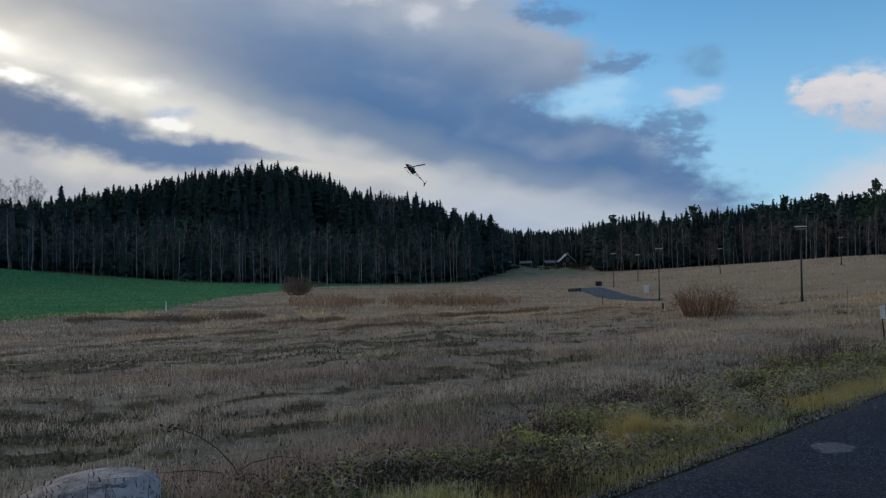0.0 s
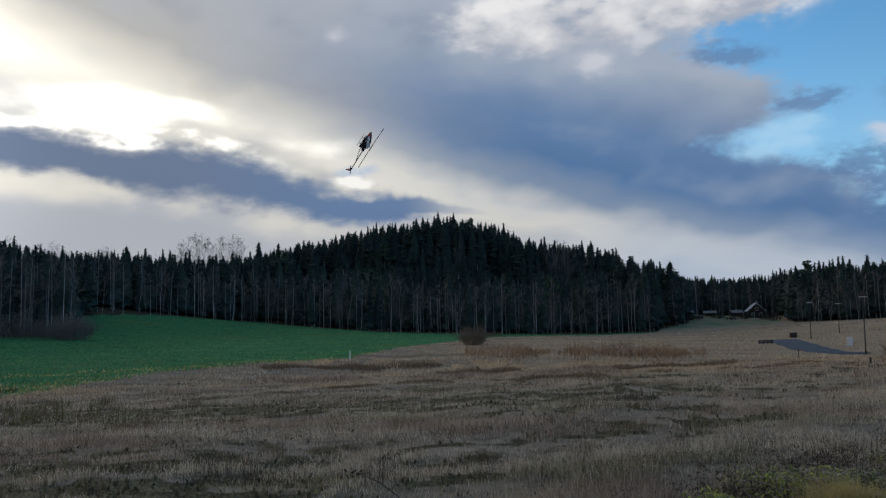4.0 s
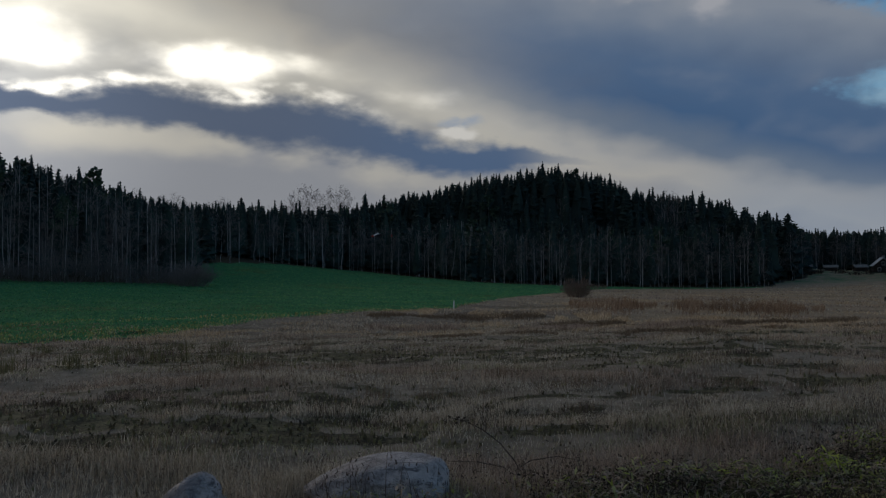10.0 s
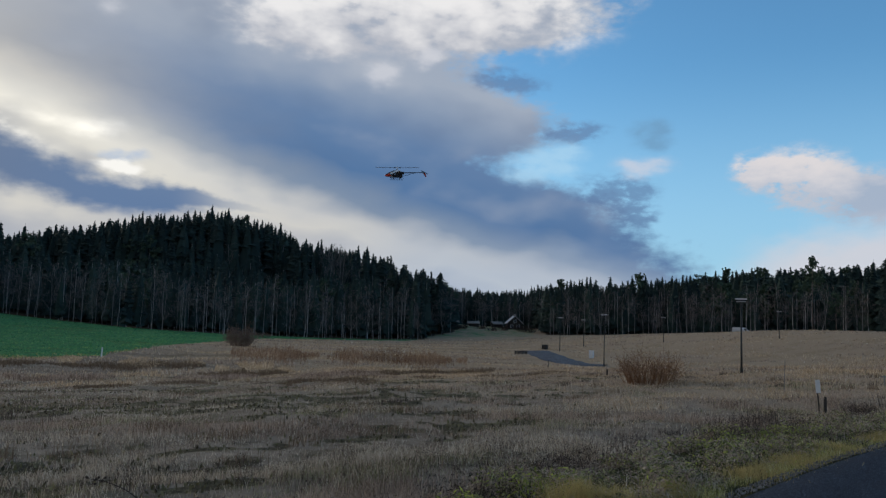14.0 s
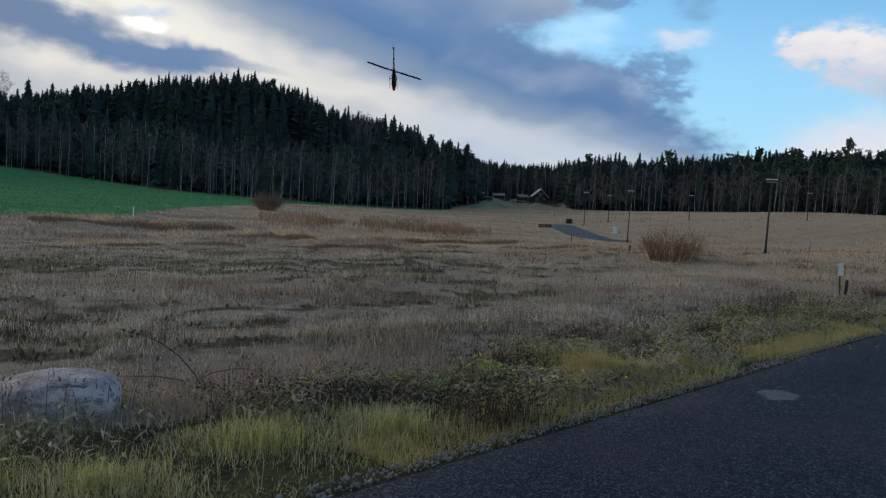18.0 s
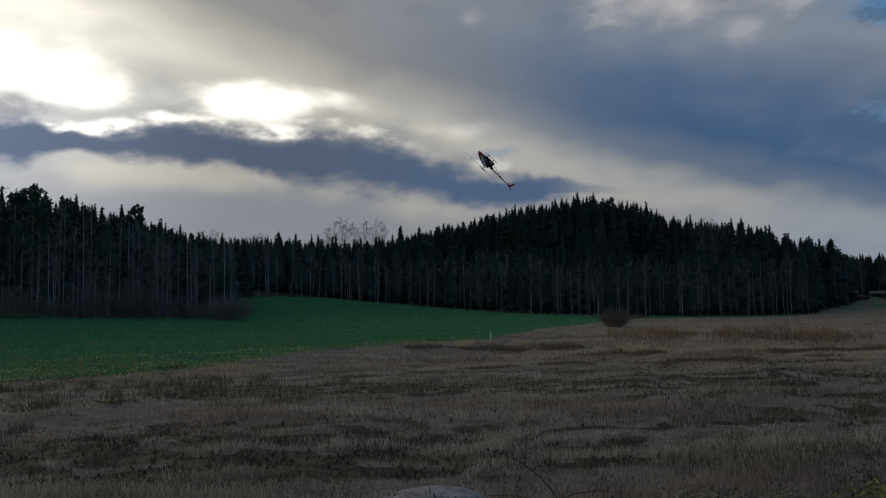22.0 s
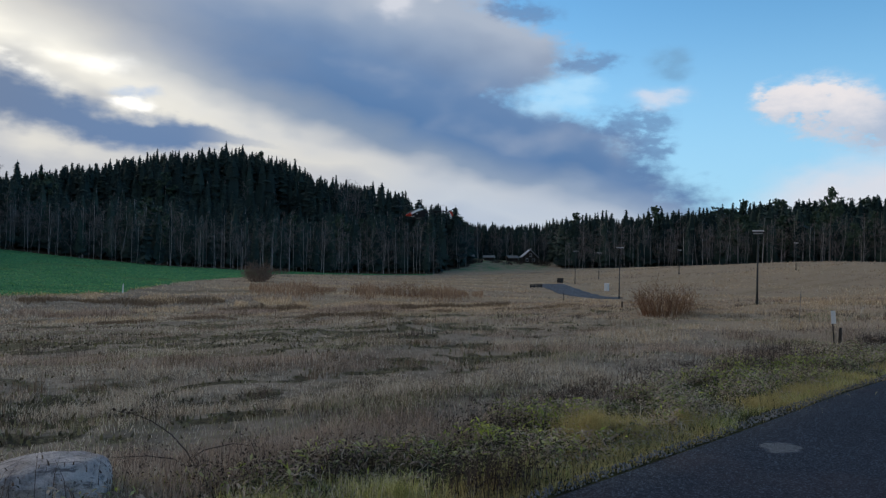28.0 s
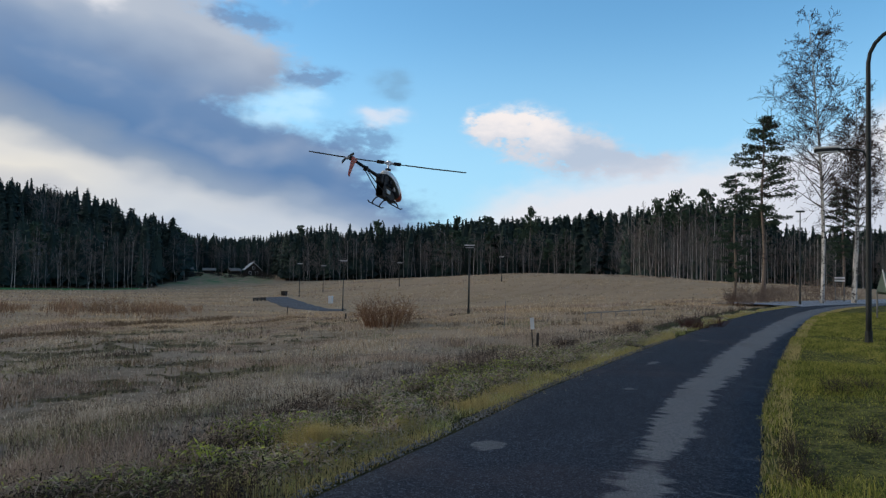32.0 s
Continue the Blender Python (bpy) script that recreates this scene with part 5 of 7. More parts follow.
def lone_pine(az, r, tall, seed, label, base=0.42, lean=0.0):
    x, y, z = stand(az, r, 0.2)
    root = thing("pine_tree", Matrix.Translation((x, y, z)) @ pose(0, 0, 0, 0, lean, 0), label, "tree")
    rng = random.Random(seed)
    bm = bmesh.new()
    tube(bm, [(0.1 * math.sin(i * 0.9), 0.08 * math.cos(i * 1.1), tall * i / 10) for i in range(11)], [0.2 * (1 - 0.085 * i) + (0.06 if i == 0 else 0) for i in range(11)], 9)
    part("trunk", bm, M["pinebark"], root, "reddish bare pine trunk", True)
    v, f, bv, bf = [], [], [], []
    n = 72
    for k in range(n):
        t = base + (0.99 - base) * (k / n)
        a = rng.random() * 6.3
        L = tall * 0.125 * (0.45 + 0.9 * math.sin(math.pi * min(1.0, (t - base) / (1 - base) * 0.78 + 0.18))) * rng.uniform(0.5, 1.05)
        p0 = Vector((0, 0, t * tall))
        p1 = p0 + Vector((math.cos(a) * L, math.sin(a) * L, L * rng.uniform(-0.12, 0.25)))
        grow(rng, bv, bf, p0, p1 - p0, L, 0.05, 3, 3, (0, 0, 0), 0.02, 3, 0.012)
        for s in (0.45, 0.65, 0.85, 1.0):
            q = p0.lerp(p1, s)
            clump_mesh(rng, tuple(q), tall * 0.027 * rng.uniform(0.7, 1.2), 30, v, f, 0.10)
    for nm, vv, ff, mm in (("branchwork", bv, bf, "bark"), ("crown", v, f, "pine")):
        c = new(nm, mesh_of(nm, vv, ff, M[mm]))
        c.parent = root
    return root


lone_pine(-69.75, 72, 16.2, 4, "tall pine with a slender reddish trunk beside the road", 0.42, -1.5)
lone_pine(-67.9, 92, 14.5, 9, "bushy dark pine at the corner of the meadow", 0.18)
lone_pine(-74.6, 110, 14.0, 14, "dark pine behind the birches", 0.35)
lone = place(SPRUCE[1], *stand(-27.85, 246, 0.2), 20.0, 1.05, 40)
tagged(lone, "lone tall spruce standing above the lower wood")


M["red_twig"] = blades("dark_red_twigs", [(0.05, 0.022, 0.02), (0.09, 0.042, 0.036), (0.14, 0.075, 0.06)], 0.6)
M["brown_twig"] = blades("brown_twigs", [(0.13, 0.085, 0.065), (0.21, 0.15, 0.115), (0.30, 0.225, 0.17)], 0.3)


def shrub(name, az, r, wide, tall, shoots, material, label, upright=0.7, seed=1, forks=2, thick=0.02):
    """A bare bush of many thin shoots."""
    x, y, z = stand(az, r, 0.1)
    rng = random.Random(seed)
    root = thing(name, pose(x, y, z), label, "bush")
    v, f = [], []
    for k in range(shoots):
        a, q = rng.random() * 6.3, math.sqrt(rng.random())
        p = (math.cos(a) * q * wide * 0.38, math.sin(a) * q * wide * 0.38, 0)
        out = (1 - upright) * 1.3
        L = tall * rng.uniform(0.55, 1.05) * (1 - 0.25 * q)
        grow(rng, v, f, p, (math.cos(a) * out * q + rng.gauss(0, 0.1), math.sin(a) * out * q + rng.gauss(0, 0.1), 1), L, thick, 3 - forks, 3, (3, 4, 4), 0.02, 3, thick * 0.35)
    c = new("crown", mesh_of("crown", v, f, material))
    c.parent = root
    tagged(c, "", "", "", "stuff")
    return root


shrub("willow_bush", -43.0, 30.0, 2.4, 1.2, 190, M["willow"], "reddish-brown leafless willow bush in the dead grass", 0.6, 3, 1, 0.013)
shrub("bush", -13.56, 116.7, 3.4, 2.6, 120, M["brown_twig"], "round dark leafless bush at the corner of the crop field", 0.45, 4, 2, 0.03)
shrub("willow_bush", -24.2, 88, 7.5, 1.9, 120, M["willow"], "low reddish willow bush in the dead grass", 0.78, 5, 1, 0.02)
shrub("bush", -56.3, 20.2, 0.7, 0.36, 60, M["weed"], "low brown withered bush beside the sign", 0.4, 10, 1, 0.006)
shrub("bush", -61.2, 27.0, 0.5, 0.45, 40, M["weed"], "small brown withered bush in the meadow", 0.6, 11, 1, 0.007)
shrub("bush", -66.9, 29.5, 0.4, 0.55, 20, M["red_twig"], "dark reddish bare bush beside the road", 0.5, 7, 1, 0.012)
shrub("bush", -65.2, 28.5, 1.0, 0.5, 90, M["red_twig"], "small dark bare bush beside the road", 0.55, 8, 1, 0.012)
for k in range(8):
    az = 15.2 + k * 2.3
    shrub("bush", az, 131.5 + (k * 7 % 5) * 0.6, 6.5, 3.0 + (k * 5 % 4) * 1.1, 70, M["twig"], "dense dark leafless bush at the edge of the wood", 0.45, 20 + k, 2, 0.03)
shrub("bush", 14.2, 128.5, 6.0, 3.6, 170, M["twig"], "dense dark leafless bush at the corner of the wood", 0.4, 40, 2, 0.03)
# bushes along the back of the meadow
for k, (az, r, w, h) in enumerate(((-15.2, 165, 3.0, 1.2), (-69.0, 66, 3.0, 1.6), (-70.6, 70, 3.0, 1.8), (-68.0, 60, 2.4, 1.1), (-72.6, 80, 4.0, 2.2), (-74.4, 84, 4.0, 2.0))):
    shrub("bush", az, r, w, h, 45, M["brown_twig"], "brown leafless bush in the rough grass", 0.5, 60 + k, 2, 0.02)
# low dark shrubs in the yard of the house
for k, (az, r, w, h) in enumerate(((-29.6, 268, 4.0, 1.6), (-30.9, 272, 5.0, 1.4), (-31.8, 266, 4.5, 1.2), (-32.6, 270, 4.0, 1.8), (-33.9, 268, 5.0, 1.9), (-34.5, 262, 4.5, 2.2), (-28.9, 262, 4.5, 2.0))):
    shrub("bush", az, r, w, h, 50, M["dark_twig"], "low dark leafless shrub in the yard of the house", 0.4, 120 + k, 2, 0.04)
# withered weeds on the grass bank
for k, (x, y, w, h) in enumerate(((6.75, 2.12, 0.32, 0.16), (7.85, 2.6, 0.30, 0.18), (12.8, 3.6, 0.4, 0.3), (9.2, 2.3, 0.3, 0.15), (7.2, 2.35, 0.25, 0.13), (13.6, 3.4, 0.35, 0.25))):
    shrub("weed_clump", math.degrees(math.atan2(-x, y)), math.hypot(x, y), w, h + 0.1, 45, M["weed"], "dark withered weeds on the grass bank", 0.35, 90 + k, 1, 0.004)
# ---------------------------------------------------------------- grass
def grow_blades(name, x, y, tall, wide, material, label, seed, lean=0.35, lift=0.0, category="grass", stiff=0.5, slim=False):
    """One mesh of bent, tapering blades standing at the given places; slim ones are single slivers."""
    rng = np.random.default_rng(seed)
    n = len(x)
    z = land(x, y) - 0.06 + lift
    a = rng.uniform(0, 2 * np.pi, n)
    b = rng.uniform(0, 2 * np.pi, n)
    bend = np.abs(rng.normal(0, lean, n)) + 0.05
    wx, wy = np.cos(a) * wide / 2, np.sin(a) * wide / 2
    dx, dy = np.cos(b) * bend * tall, np.sin(b) * bend * tall
    if slim:
        w = np.stack([x - wx, y - wy, z], -1), np.stack([x + wx, y + wy, z], -1), np.stack([x + dx, y + dy, z + tall * np.sqrt(np.maximum(0.08, 1 - bend ** 2 * 0.55))], -1)
        me = raw_mesh(name, np.stack(w, 1).reshape(-1, 3), np.arange(3 * n), 3, material)
        return tagged(new(name, me), label, category, kind="stuff")
    v = np.empty((n, 5, 3), np.float32)
    v[:, 0] = np.stack([x - wx, y - wy, z], -1)
    v[:, 1] = np.stack([x + wx, y + wy, z], -1)
    m = rng.uniform(0.5, 0.65, n)
    mx, my, mz = x + dx * m * stiff, y + dy * m * stiff, z + tall * m
    v[:, 2] = np.stack([mx + wx * 0.8, my + wy * 0.8, mz], -1)
    v[:, 3] = np.stack([mx - wx * 0.8, my - wy * 0.8, mz], -1)
    v[:, 4] = np.stack([x + dx, y + dy, z + tall * np.sqrt(np.maximum(0.08, 1 - bend ** 2 * 0.55))], -1)
    base = (np.arange(n) * 5)[:, None]
    tri = np.concatenate([base + [0, 1, 2], base + [0, 2, 3], base + [3, 2, 4]], 1)
    me = raw_mesh(name, v.reshape(-1, 3), tri.ravel(), 3, material)
    return tagged(new(name, me), label, category, kind="stuff")


def scatter_leaves(name, x, y, long, wide, material, label, seed, lift, tilt=0.6):
    """One mesh of pointed leaves lying at all angles."""
    rng = np.random.default_rng(seed)
    n = len(x)
    p = np.stack([x, y, land(x, y) - 0.05 + lift], -1)
    a = rng.uniform(0, 2 * np.pi, n)
    rise = rng.normal(0, tilt, n)
    way = np.stack([np.cos(a) * np.cos(rise), np.sin(a) * np.cos(rise), np.sin(rise)], -1) * long[:, None]
    roll = rng.normal(0, tilt, n)
    side = np.stack([-np.sin(a) * np.cos(roll), np.cos(a) * np.cos(roll), np.sin(roll)], -1) * wide[:, None] / 2
    mid = p + way * 0.45
    v = np.stack([p, mid + side, p + way - np.array([0, 0, 1.0]) * (long * 0.15)[:, None], mid - side], 1).reshape(-1, 3)
    base = (np.arange(n) * 4)[:, None]
    tri = np.concatenate([base + [0, 1, 3], base + [1, 2, 3]], 1).ravel()
    return tagged(new(name, raw_mesh(name, v, tri, 3, material)), label, "weeds", kind="stuff")


def build_grass():
    rng = np.random.default_rng(12)

    def ring(n, r0, r1, a0, a1, power=1.0):
        r = r0 * (r1 / r0) ** (rng.random(n) ** power)
        a = np.radians(rng.uniform(a0, a1, n))
        return -r * np.sin(a), r * np.cos(a), r

    def crop_rim(x, y):
        az = np.degrees(np.arctan2(-x, y))
        return crop_edge(az)

    def path_gap(x, y):
        """Distance to the far path, kept open a little towards the eye."""
        best = np.full(len(x), 1e9)
        for px, py in polyline(SIDE_PATH, 2.0):
            best = np.minimum(best, np.hypot(x - px * 0.985, y - py * 0.985))
        return best

    # dead grass of the meadow, near
    x, y, r = ring(1100000, 3.9, 66, -90, 64, 0.80)
    d = road_side(x, y)
    clump = field_noise(x, y, 0.5, 0.45, 8)
    bare = mossy(x, y)
    keep = (d > 2.95 + 0.6 * field_noise(x, y, 0.8, 0.8, 21)) & (rng.random(len(x)) > bare * 0.72) & (rng.random(len(x)) < 0.25 + 0.75 * clump)
    x, y, r, bare, clump = x[keep], y[keep], r[keep], bare[keep], clump[keep]
    sward = field_noise(x, y, 3.2, 1.5, 5)
    tall = rng.uniform(0.04, 0.165, len(x)) * (0.55 + 0.7 * clump) * (1 - 0.72 * bare) * (0.6 + 0.6 * sward)
    # the grass lies thin before the boulders
    hide = ((np.abs(x + 0.12) < 0.62) & (y > 5.0) & (y < 5.95)) | ((np.abs(x + 1.40) < 0.30) & (y > 4.8) & (y < 5.65))
    tall = tall * np.where(hide, 0.35, 1.0)
    russet = rng.random(len(x)) < 0.75 * smooth(0.52, 0.9, field_noise(x, y, 1.7, 0.9, 77)) + 0.10
    olive = ~russet & (rng.random(len(x)) < 0.7 * smooth(0.6, 0.85, field_noise(x, y, 3.4, 1.2, 78)) + 0.04)
    # blades to the right take the warm-lit colour
    warm = ~russet & ~olive & (rng.random(len(x)) < smooth(3, 26, x))
    for m, sel, seed, lab in ((M["straw"], ~russet & ~olive & ~warm, 1, "pale grey dead grass of the meadow"), (M["tan"], warm, 21, "dead grass of the meadow, coloured tan for warmer light"),
                              (M["russet"], russet, 22, "russet dead grass in patches of the meadow"), (M["olive"], olive, 23, "dull olive grass in patches of the meadow")):
        for close in (True, False):
            pick = sel & ((r < 11) == close)
            grow_blades("meadow_grass", x[pick], y[pick], tall[pick] * (0.7 if seed == 23 else 1.0), 0.0030 + 0.00055 * r[pick] if not close else 0.0022 + 0.00045 * r[pick], m, lab, seed, 0.75, slim=not close)
    # taller feathery stalks
    x, y, r = ring(22000, 4.5, 60, -95, 60, 0.9)
    d = road_side(x, y)
    keep = (d > 3.6) & (field_noise(x, y, 3.0, 1.8, 6) > 0.45) & (mossy(x, y) < 0.3)
    x, y, r = x[keep], y[keep], r[keep]
    grow_blades("grass_stalks", x, y, rng.uniform(0.12, 0.30, len(x)), 0.0016 + 0.0003 * r, M["straw"], "tall feathery dead grass stalks", 2, 0.35)
    # dark moss and old leaves in the thin places
    x, y, r = ring(60000, 6.0, 60, -80, 60, 0.9)
    d = road_side(x, y)
    keep = (d > 4.5) & (rng.random(len(x)) < mossy(x, y) * 0.7 + 0.02)
    x, y, r = x[keep], y[keep], r[keep]
    grow_blades("moss_tufts", x, y, rng.uniform(0.03, 0.09, len(x)), 0.02 + 0.0016 * r, M["moss"], "dark green and brown moss tufts in the meadow", 3, 0.6)
    # meadow further off
    x, y, r = ring(330000, 45, 215, -75, 62)
    d = road_side(x, y)
    tuft = field_noise(np.arctan2(x, y) * 70, r, 2.6, 1.3, 9)
    keep = (d > 5) & (path_gap(x, y) > 4.5) & (r < crop_rim(x, y) + rng.normal(0, 1.2, len(x))) & (rng.random(len(x)) < 0.15 + 0.95 * tuft)
    x, y, r, tuft = x[keep], y[keep], r[keep], tuft[keep]
    tone = field_noise(np.arctan2(x, y) * 80, r, 7.0, 2.4, 19) + rng.normal(0, 0.12, len(x))
    for m, sel, lab in (("tan", tone > 0.5, "dead grass on the far meadow and hill, coloured tan for warmer light"), ("straw", (tone <= 0.5) & (tone > 0.28), "pale dead grass on the far meadow and hill"), ("russet", tone <= 0.28, "brown dead grass on the far meadow and hill")):
        grow_blades("far_meadow_grass", x[sel], y[sel], rng.uniform(0.08, 0.26, sel.sum()) * (0.5 + 0.8 * tuft[sel]), 0.008 + 0.0010 * r[sel], M[m], lab, 4, 0.5, slim=True)
    # withered weeds in scattered clumps, with seed heads
    px, py, pr = ring(420, 7.5, 60, -66, 44, 0.8)
    pd, pn = road_side(px, py), field_noise(px, py, 4.0, 1.6, 14)
    for name, lab, mm, sel, tall0 in (("weed_tufts", "brown withered weeds in clumps in the meadow", "brown_weed", (pn > 0.40) & (pd > 4.0), 0.24), ("dark_weed_tufts", "dark withered weeds with seed heads in the meadow", "weed", (pn <= 0.40) & (pd > 4.0), 0.20)):
        cx, cy = px[sel], py[sel]
        n = 46
        wide = rng.uniform(0.06, 0.26, len(cx)) * (1 + pr[sel] / 25)
        bx = (cx[:, None] + rng.normal(0, 1, (len(cx), n)) * wide[:, None]).ravel()
        by = (cy[:, None] + rng.normal(0, 0.55, (len(cx), n)) * wide[:, None]).ravel()
        br = np.hypot(bx, by)
        tt = rng.uniform(0.3, 1.0, len(bx)) * tall0 * np.repeat(rng.uniform(0.5, 1.3, len(cx)), n)
        grow_blades(name, bx, by, tt, 0.0028 + 0.0005 * br, M[mm], lab, 5, 0.45)
        k = rng.random(len(bx)) < 0.6
        grow_blades(name, bx[k], by[k], rng.uniform(0.010, 0.024, k.sum()), 0.004 + 0.0006 * br[k], M["seed" if mm == "weed" else mm], lab, 6, 0.9, tt[k] * rng.uniform(0.6, 1.0, k.sum()))
    px, py, pr = ring(330, 5.4, 16, -52, 40, 0.8)
    sel = road_side(px, py) > 3.9
    px, py = px[sel], py[sel]
    n = 26
    wide = rng.uniform(0.04, 0.15, len(px))
    bx, by = (px[:, None] + rng.normal(0, 1.3, (len(px), n)) * wide[:, None]).ravel(), (py[:, None] + rng.normal(0, 0.7, (len(px), n)) * wide[:, None]).ravel()
    tt = rng.uniform(0.3, 1.0, len(bx)) * np.repeat(rng.uniform(0.08, 0.22, len(px)), n)
    scatter_leaves("dry_leaf_clumps", bx, by, rng.uniform(0.02, 0.05, len(bx)), rng.uniform(0.006, 0.014, len(bx)), M["weed"], "small dark clumps of withered leaves in the meadow", 95, tt, 0.7)
    grow_blades("dry_leaf_stems", bx, by, tt, np.full(len(bx), 0.004), M["weed"], "dark stems of withered weeds in the meadow", 96, 0.5)
    # long low ridges of taller brown grass across the field
    for k, (a0, a1, q, deep, tall0, n, mm) in enumerate(((2, -24, 57, 0.8, 0.5, 8200, "russet"), (-10, -32, 62, 0.8, 0.5, 6200, "brown_weed"), (2, -14, 70, 1.1, 0.45, 4600, "brown_weed"), (-13, -30, 94, 5.0, 0.9, 5200, "reed"), (-15, -29, 90, 3.0, 1.2, 900, "willow"),
                                                         (-12, -33, 70, 1.6, 0.4, 5200, "tan"), (-20, -36, 47, 0.8, 0.26, 3000, "brown_weed"), (-30, -42, 60, 1.0, 0.26, 2400, "brown_weed"), (-3, -13, 43, 0.8, 0.26, 2800, "brown_weed"),
                                                         (-14, -26, 39, 0.6, 0.22, 2600, "brown_weed"), (-2, -16, 74, 1.4, 0.4, 4200, "tan"))):
        a = a0 + (a1 - a0) * rng.random(n)
        gap = field_noise(a * q / 57.3, a * 0.0 + 1.0, 1.1, 1.0, 200 + k)
        a, gap = a[gap > 0.25], gap[gap > 0.25]
        qq = q + 1.6 * np.sin(a * 0.7 + k) + 0.8 * np.sin(a * 1.9 + 2 * k) + rng.normal(0, deep * 1.8, len(a)) * gap
        bx, by = -qq * np.sin(np.radians(a)), qq * np.cos(np.radians(a))
        grow_blades("ridge_grass", bx, by, rng.uniform(0.2, 1.0, len(a)) * tall0 * (0.25 + 0.95 * gap), 0.004 + 0.0006 * qq, M[mm], "taller brown dead grass on a low ridge of the meadow", 210 + k, 0.3)
    # dark rushes in tufts at the corner of the meadow
    tx, ty = [], []
    for k in range(75):
        a, q = rng.uniform(11, 44), rng.uniform(17, 44)
        px, py = polar(a, q)
        n = 34
        tx.append(px + rng.normal(0, 0.16, n))
        ty.append(py + rng.normal(0, 0.16, n))
    tx, ty = np.concatenate(tx), np.concatenate(ty)
    grow_blades("rush_tufts", tx, ty, rng.uniform(0.15, 0.5, len(tx)), 0.018, M["rush"], "dark green-brown rushes in tufts", 15, 0.25)
    # the crop
    x, y, r = ring(120000, 44, 240, -22, 62)
    inner = np.interp(np.degrees(np.arctan2(-x, y)), [a for a, _ in WOOD_EDGE], [q for _, q in WOOD_EDGE])
    keep = (r > crop_rim(x, y) + rng.normal(0, 1.0, len(x))) & (r < inner - 2)
    x, y, r = x[keep], y[keep], r[keep]
    grow_blades("crop_leaves", x, y, rng.uniform(0.06, 0.14, len(x)), 0.05 + 0.0014 * r, M["crop"], "low green winter crop leaves", 6, 0.7, 0.03)

    # yellow-green grass where the crop begins
    x, y, r = ring(60000, 44, 100, -8, 62)
    gap = r - crop_rim(x, y)
    az = np.degrees(np.arctan2(-x, y))
    band = field_noise(az * 0.9, r, 5.0, 1.6, 91)
    keep = (gap > -1.5) & (gap < 3 + 15 * band * smooth(0, 22, az)) & (rng.random(len(x)) < 0.25 + 0.75 * band)
    x, y, r = x[keep], y[keep], r[keep]
    grow_blades("crop_edge_grass", x, y, rng.uniform(0.08, 0.2, len(x)), 0.02 + 0.0012 * r, M["verge"], "yellow-green grass along the edge of the crop", 92, 0.6, 0.03, slim=True)
    # verges: the rows run along the path
    s = np.concatenate([[0], np.cumsum(np.hypot(*np.diff(ROAD_LINE, axis=0).T))])

    def along(n, s0, s1, d0, d1, near=1.6):
        q = s0 + (s1 - s0) * rng.random(n) ** near
        px, py = np.interp(q, s, ROAD_LINE[:, 0]), np.interp(q, s, ROAD_LINE[:, 1])
        tx, ty = np.interp(q, s, np.gradient(ROAD_LINE[:, 0], s)), np.interp(q, s, np.gradient(ROAD_LINE[:, 1], s))
        ln = np.hypot(tx, ty)
        d = rng.uniform(d0, d1, n)
        return px - ty / ln * d, py + tx / ln * d, q, d
    s_cam = float(np.interp(0, ROAD_LINE[:, 0], s))
    x, y, q, d = along(260000, s_cam - 5, s_cam + 60, 1.5, 3.9, 2.0)
    r = np.hypot(x, y)
    ds = q - s_cam
    lush = field_noise(x, y, 0.35, 0.3, 31)
    reach = 3.6 - 1.4 * np.clip((ds - 1.8) / 3.0, 0, 1) + 0.9 * (field_noise(x, y, 0.7, 0.7, 33) - 0.5)
    keep = (rng.random(len(x)) < 0.15 + 1.0 * lush) & (d < reach) & (d > 1.58 + 0.25 * field_noise(x, y, 0.4, 0.4, 34))
    x, y, r, lush, d, ds = x[keep], y[keep], r[keep], lush[keep], d[keep], ds[keep]
    dry = (rng.random(len(x)) < 0.22) & (d > 1.8)
    grow_blades("dry_verge_grass", x[dry], y[dry], rng.uniform(0.06, 0.2, dry.sum()), 0.0018 + 0.0004 * r[dry], M["straw"], "dead stalks in the verge", 17, 1.0)
    grow_blades("verge_grass", x, y, rng.uniform(0.03, 0.12, len(x)) * (0.35 + 1.0 * lush), 0.0020 + 0.00045 * r, M["verge"], "green and yellow grass of the verge", 7, 0.95)
    # ochre fringe at the asphalt's edge
    x, y, q, d = along(44000, s_cam + 2.5, s_cam + 58, 1.60, 2.15, 1.3)
    keep = field_noise(x, y, 0.8, 0.8, 41) > 0.42
    x, y = x[keep], y[keep]
    grow_blades("verge_fringe", x, y, rng.uniform(0.03, 0.13, len(x)), 0.0022 + 0.0004 * np.hypot(x, y), M["fringe"], "ochre grass fringe along the asphalt", 8, 0.75)
    x, y, q, d = along(9000, s_cam - 8, s_cam + 66, -1.8, -1.45, 1.3)
    grow_blades("verge_fringe", x, y, rng.uniform(0.04, 0.12, len(x)), 0.004 + 0.0006 * np.hypot(x, y), M["fringe"], "ochre grass fringe along the asphalt", 18, 0.45)
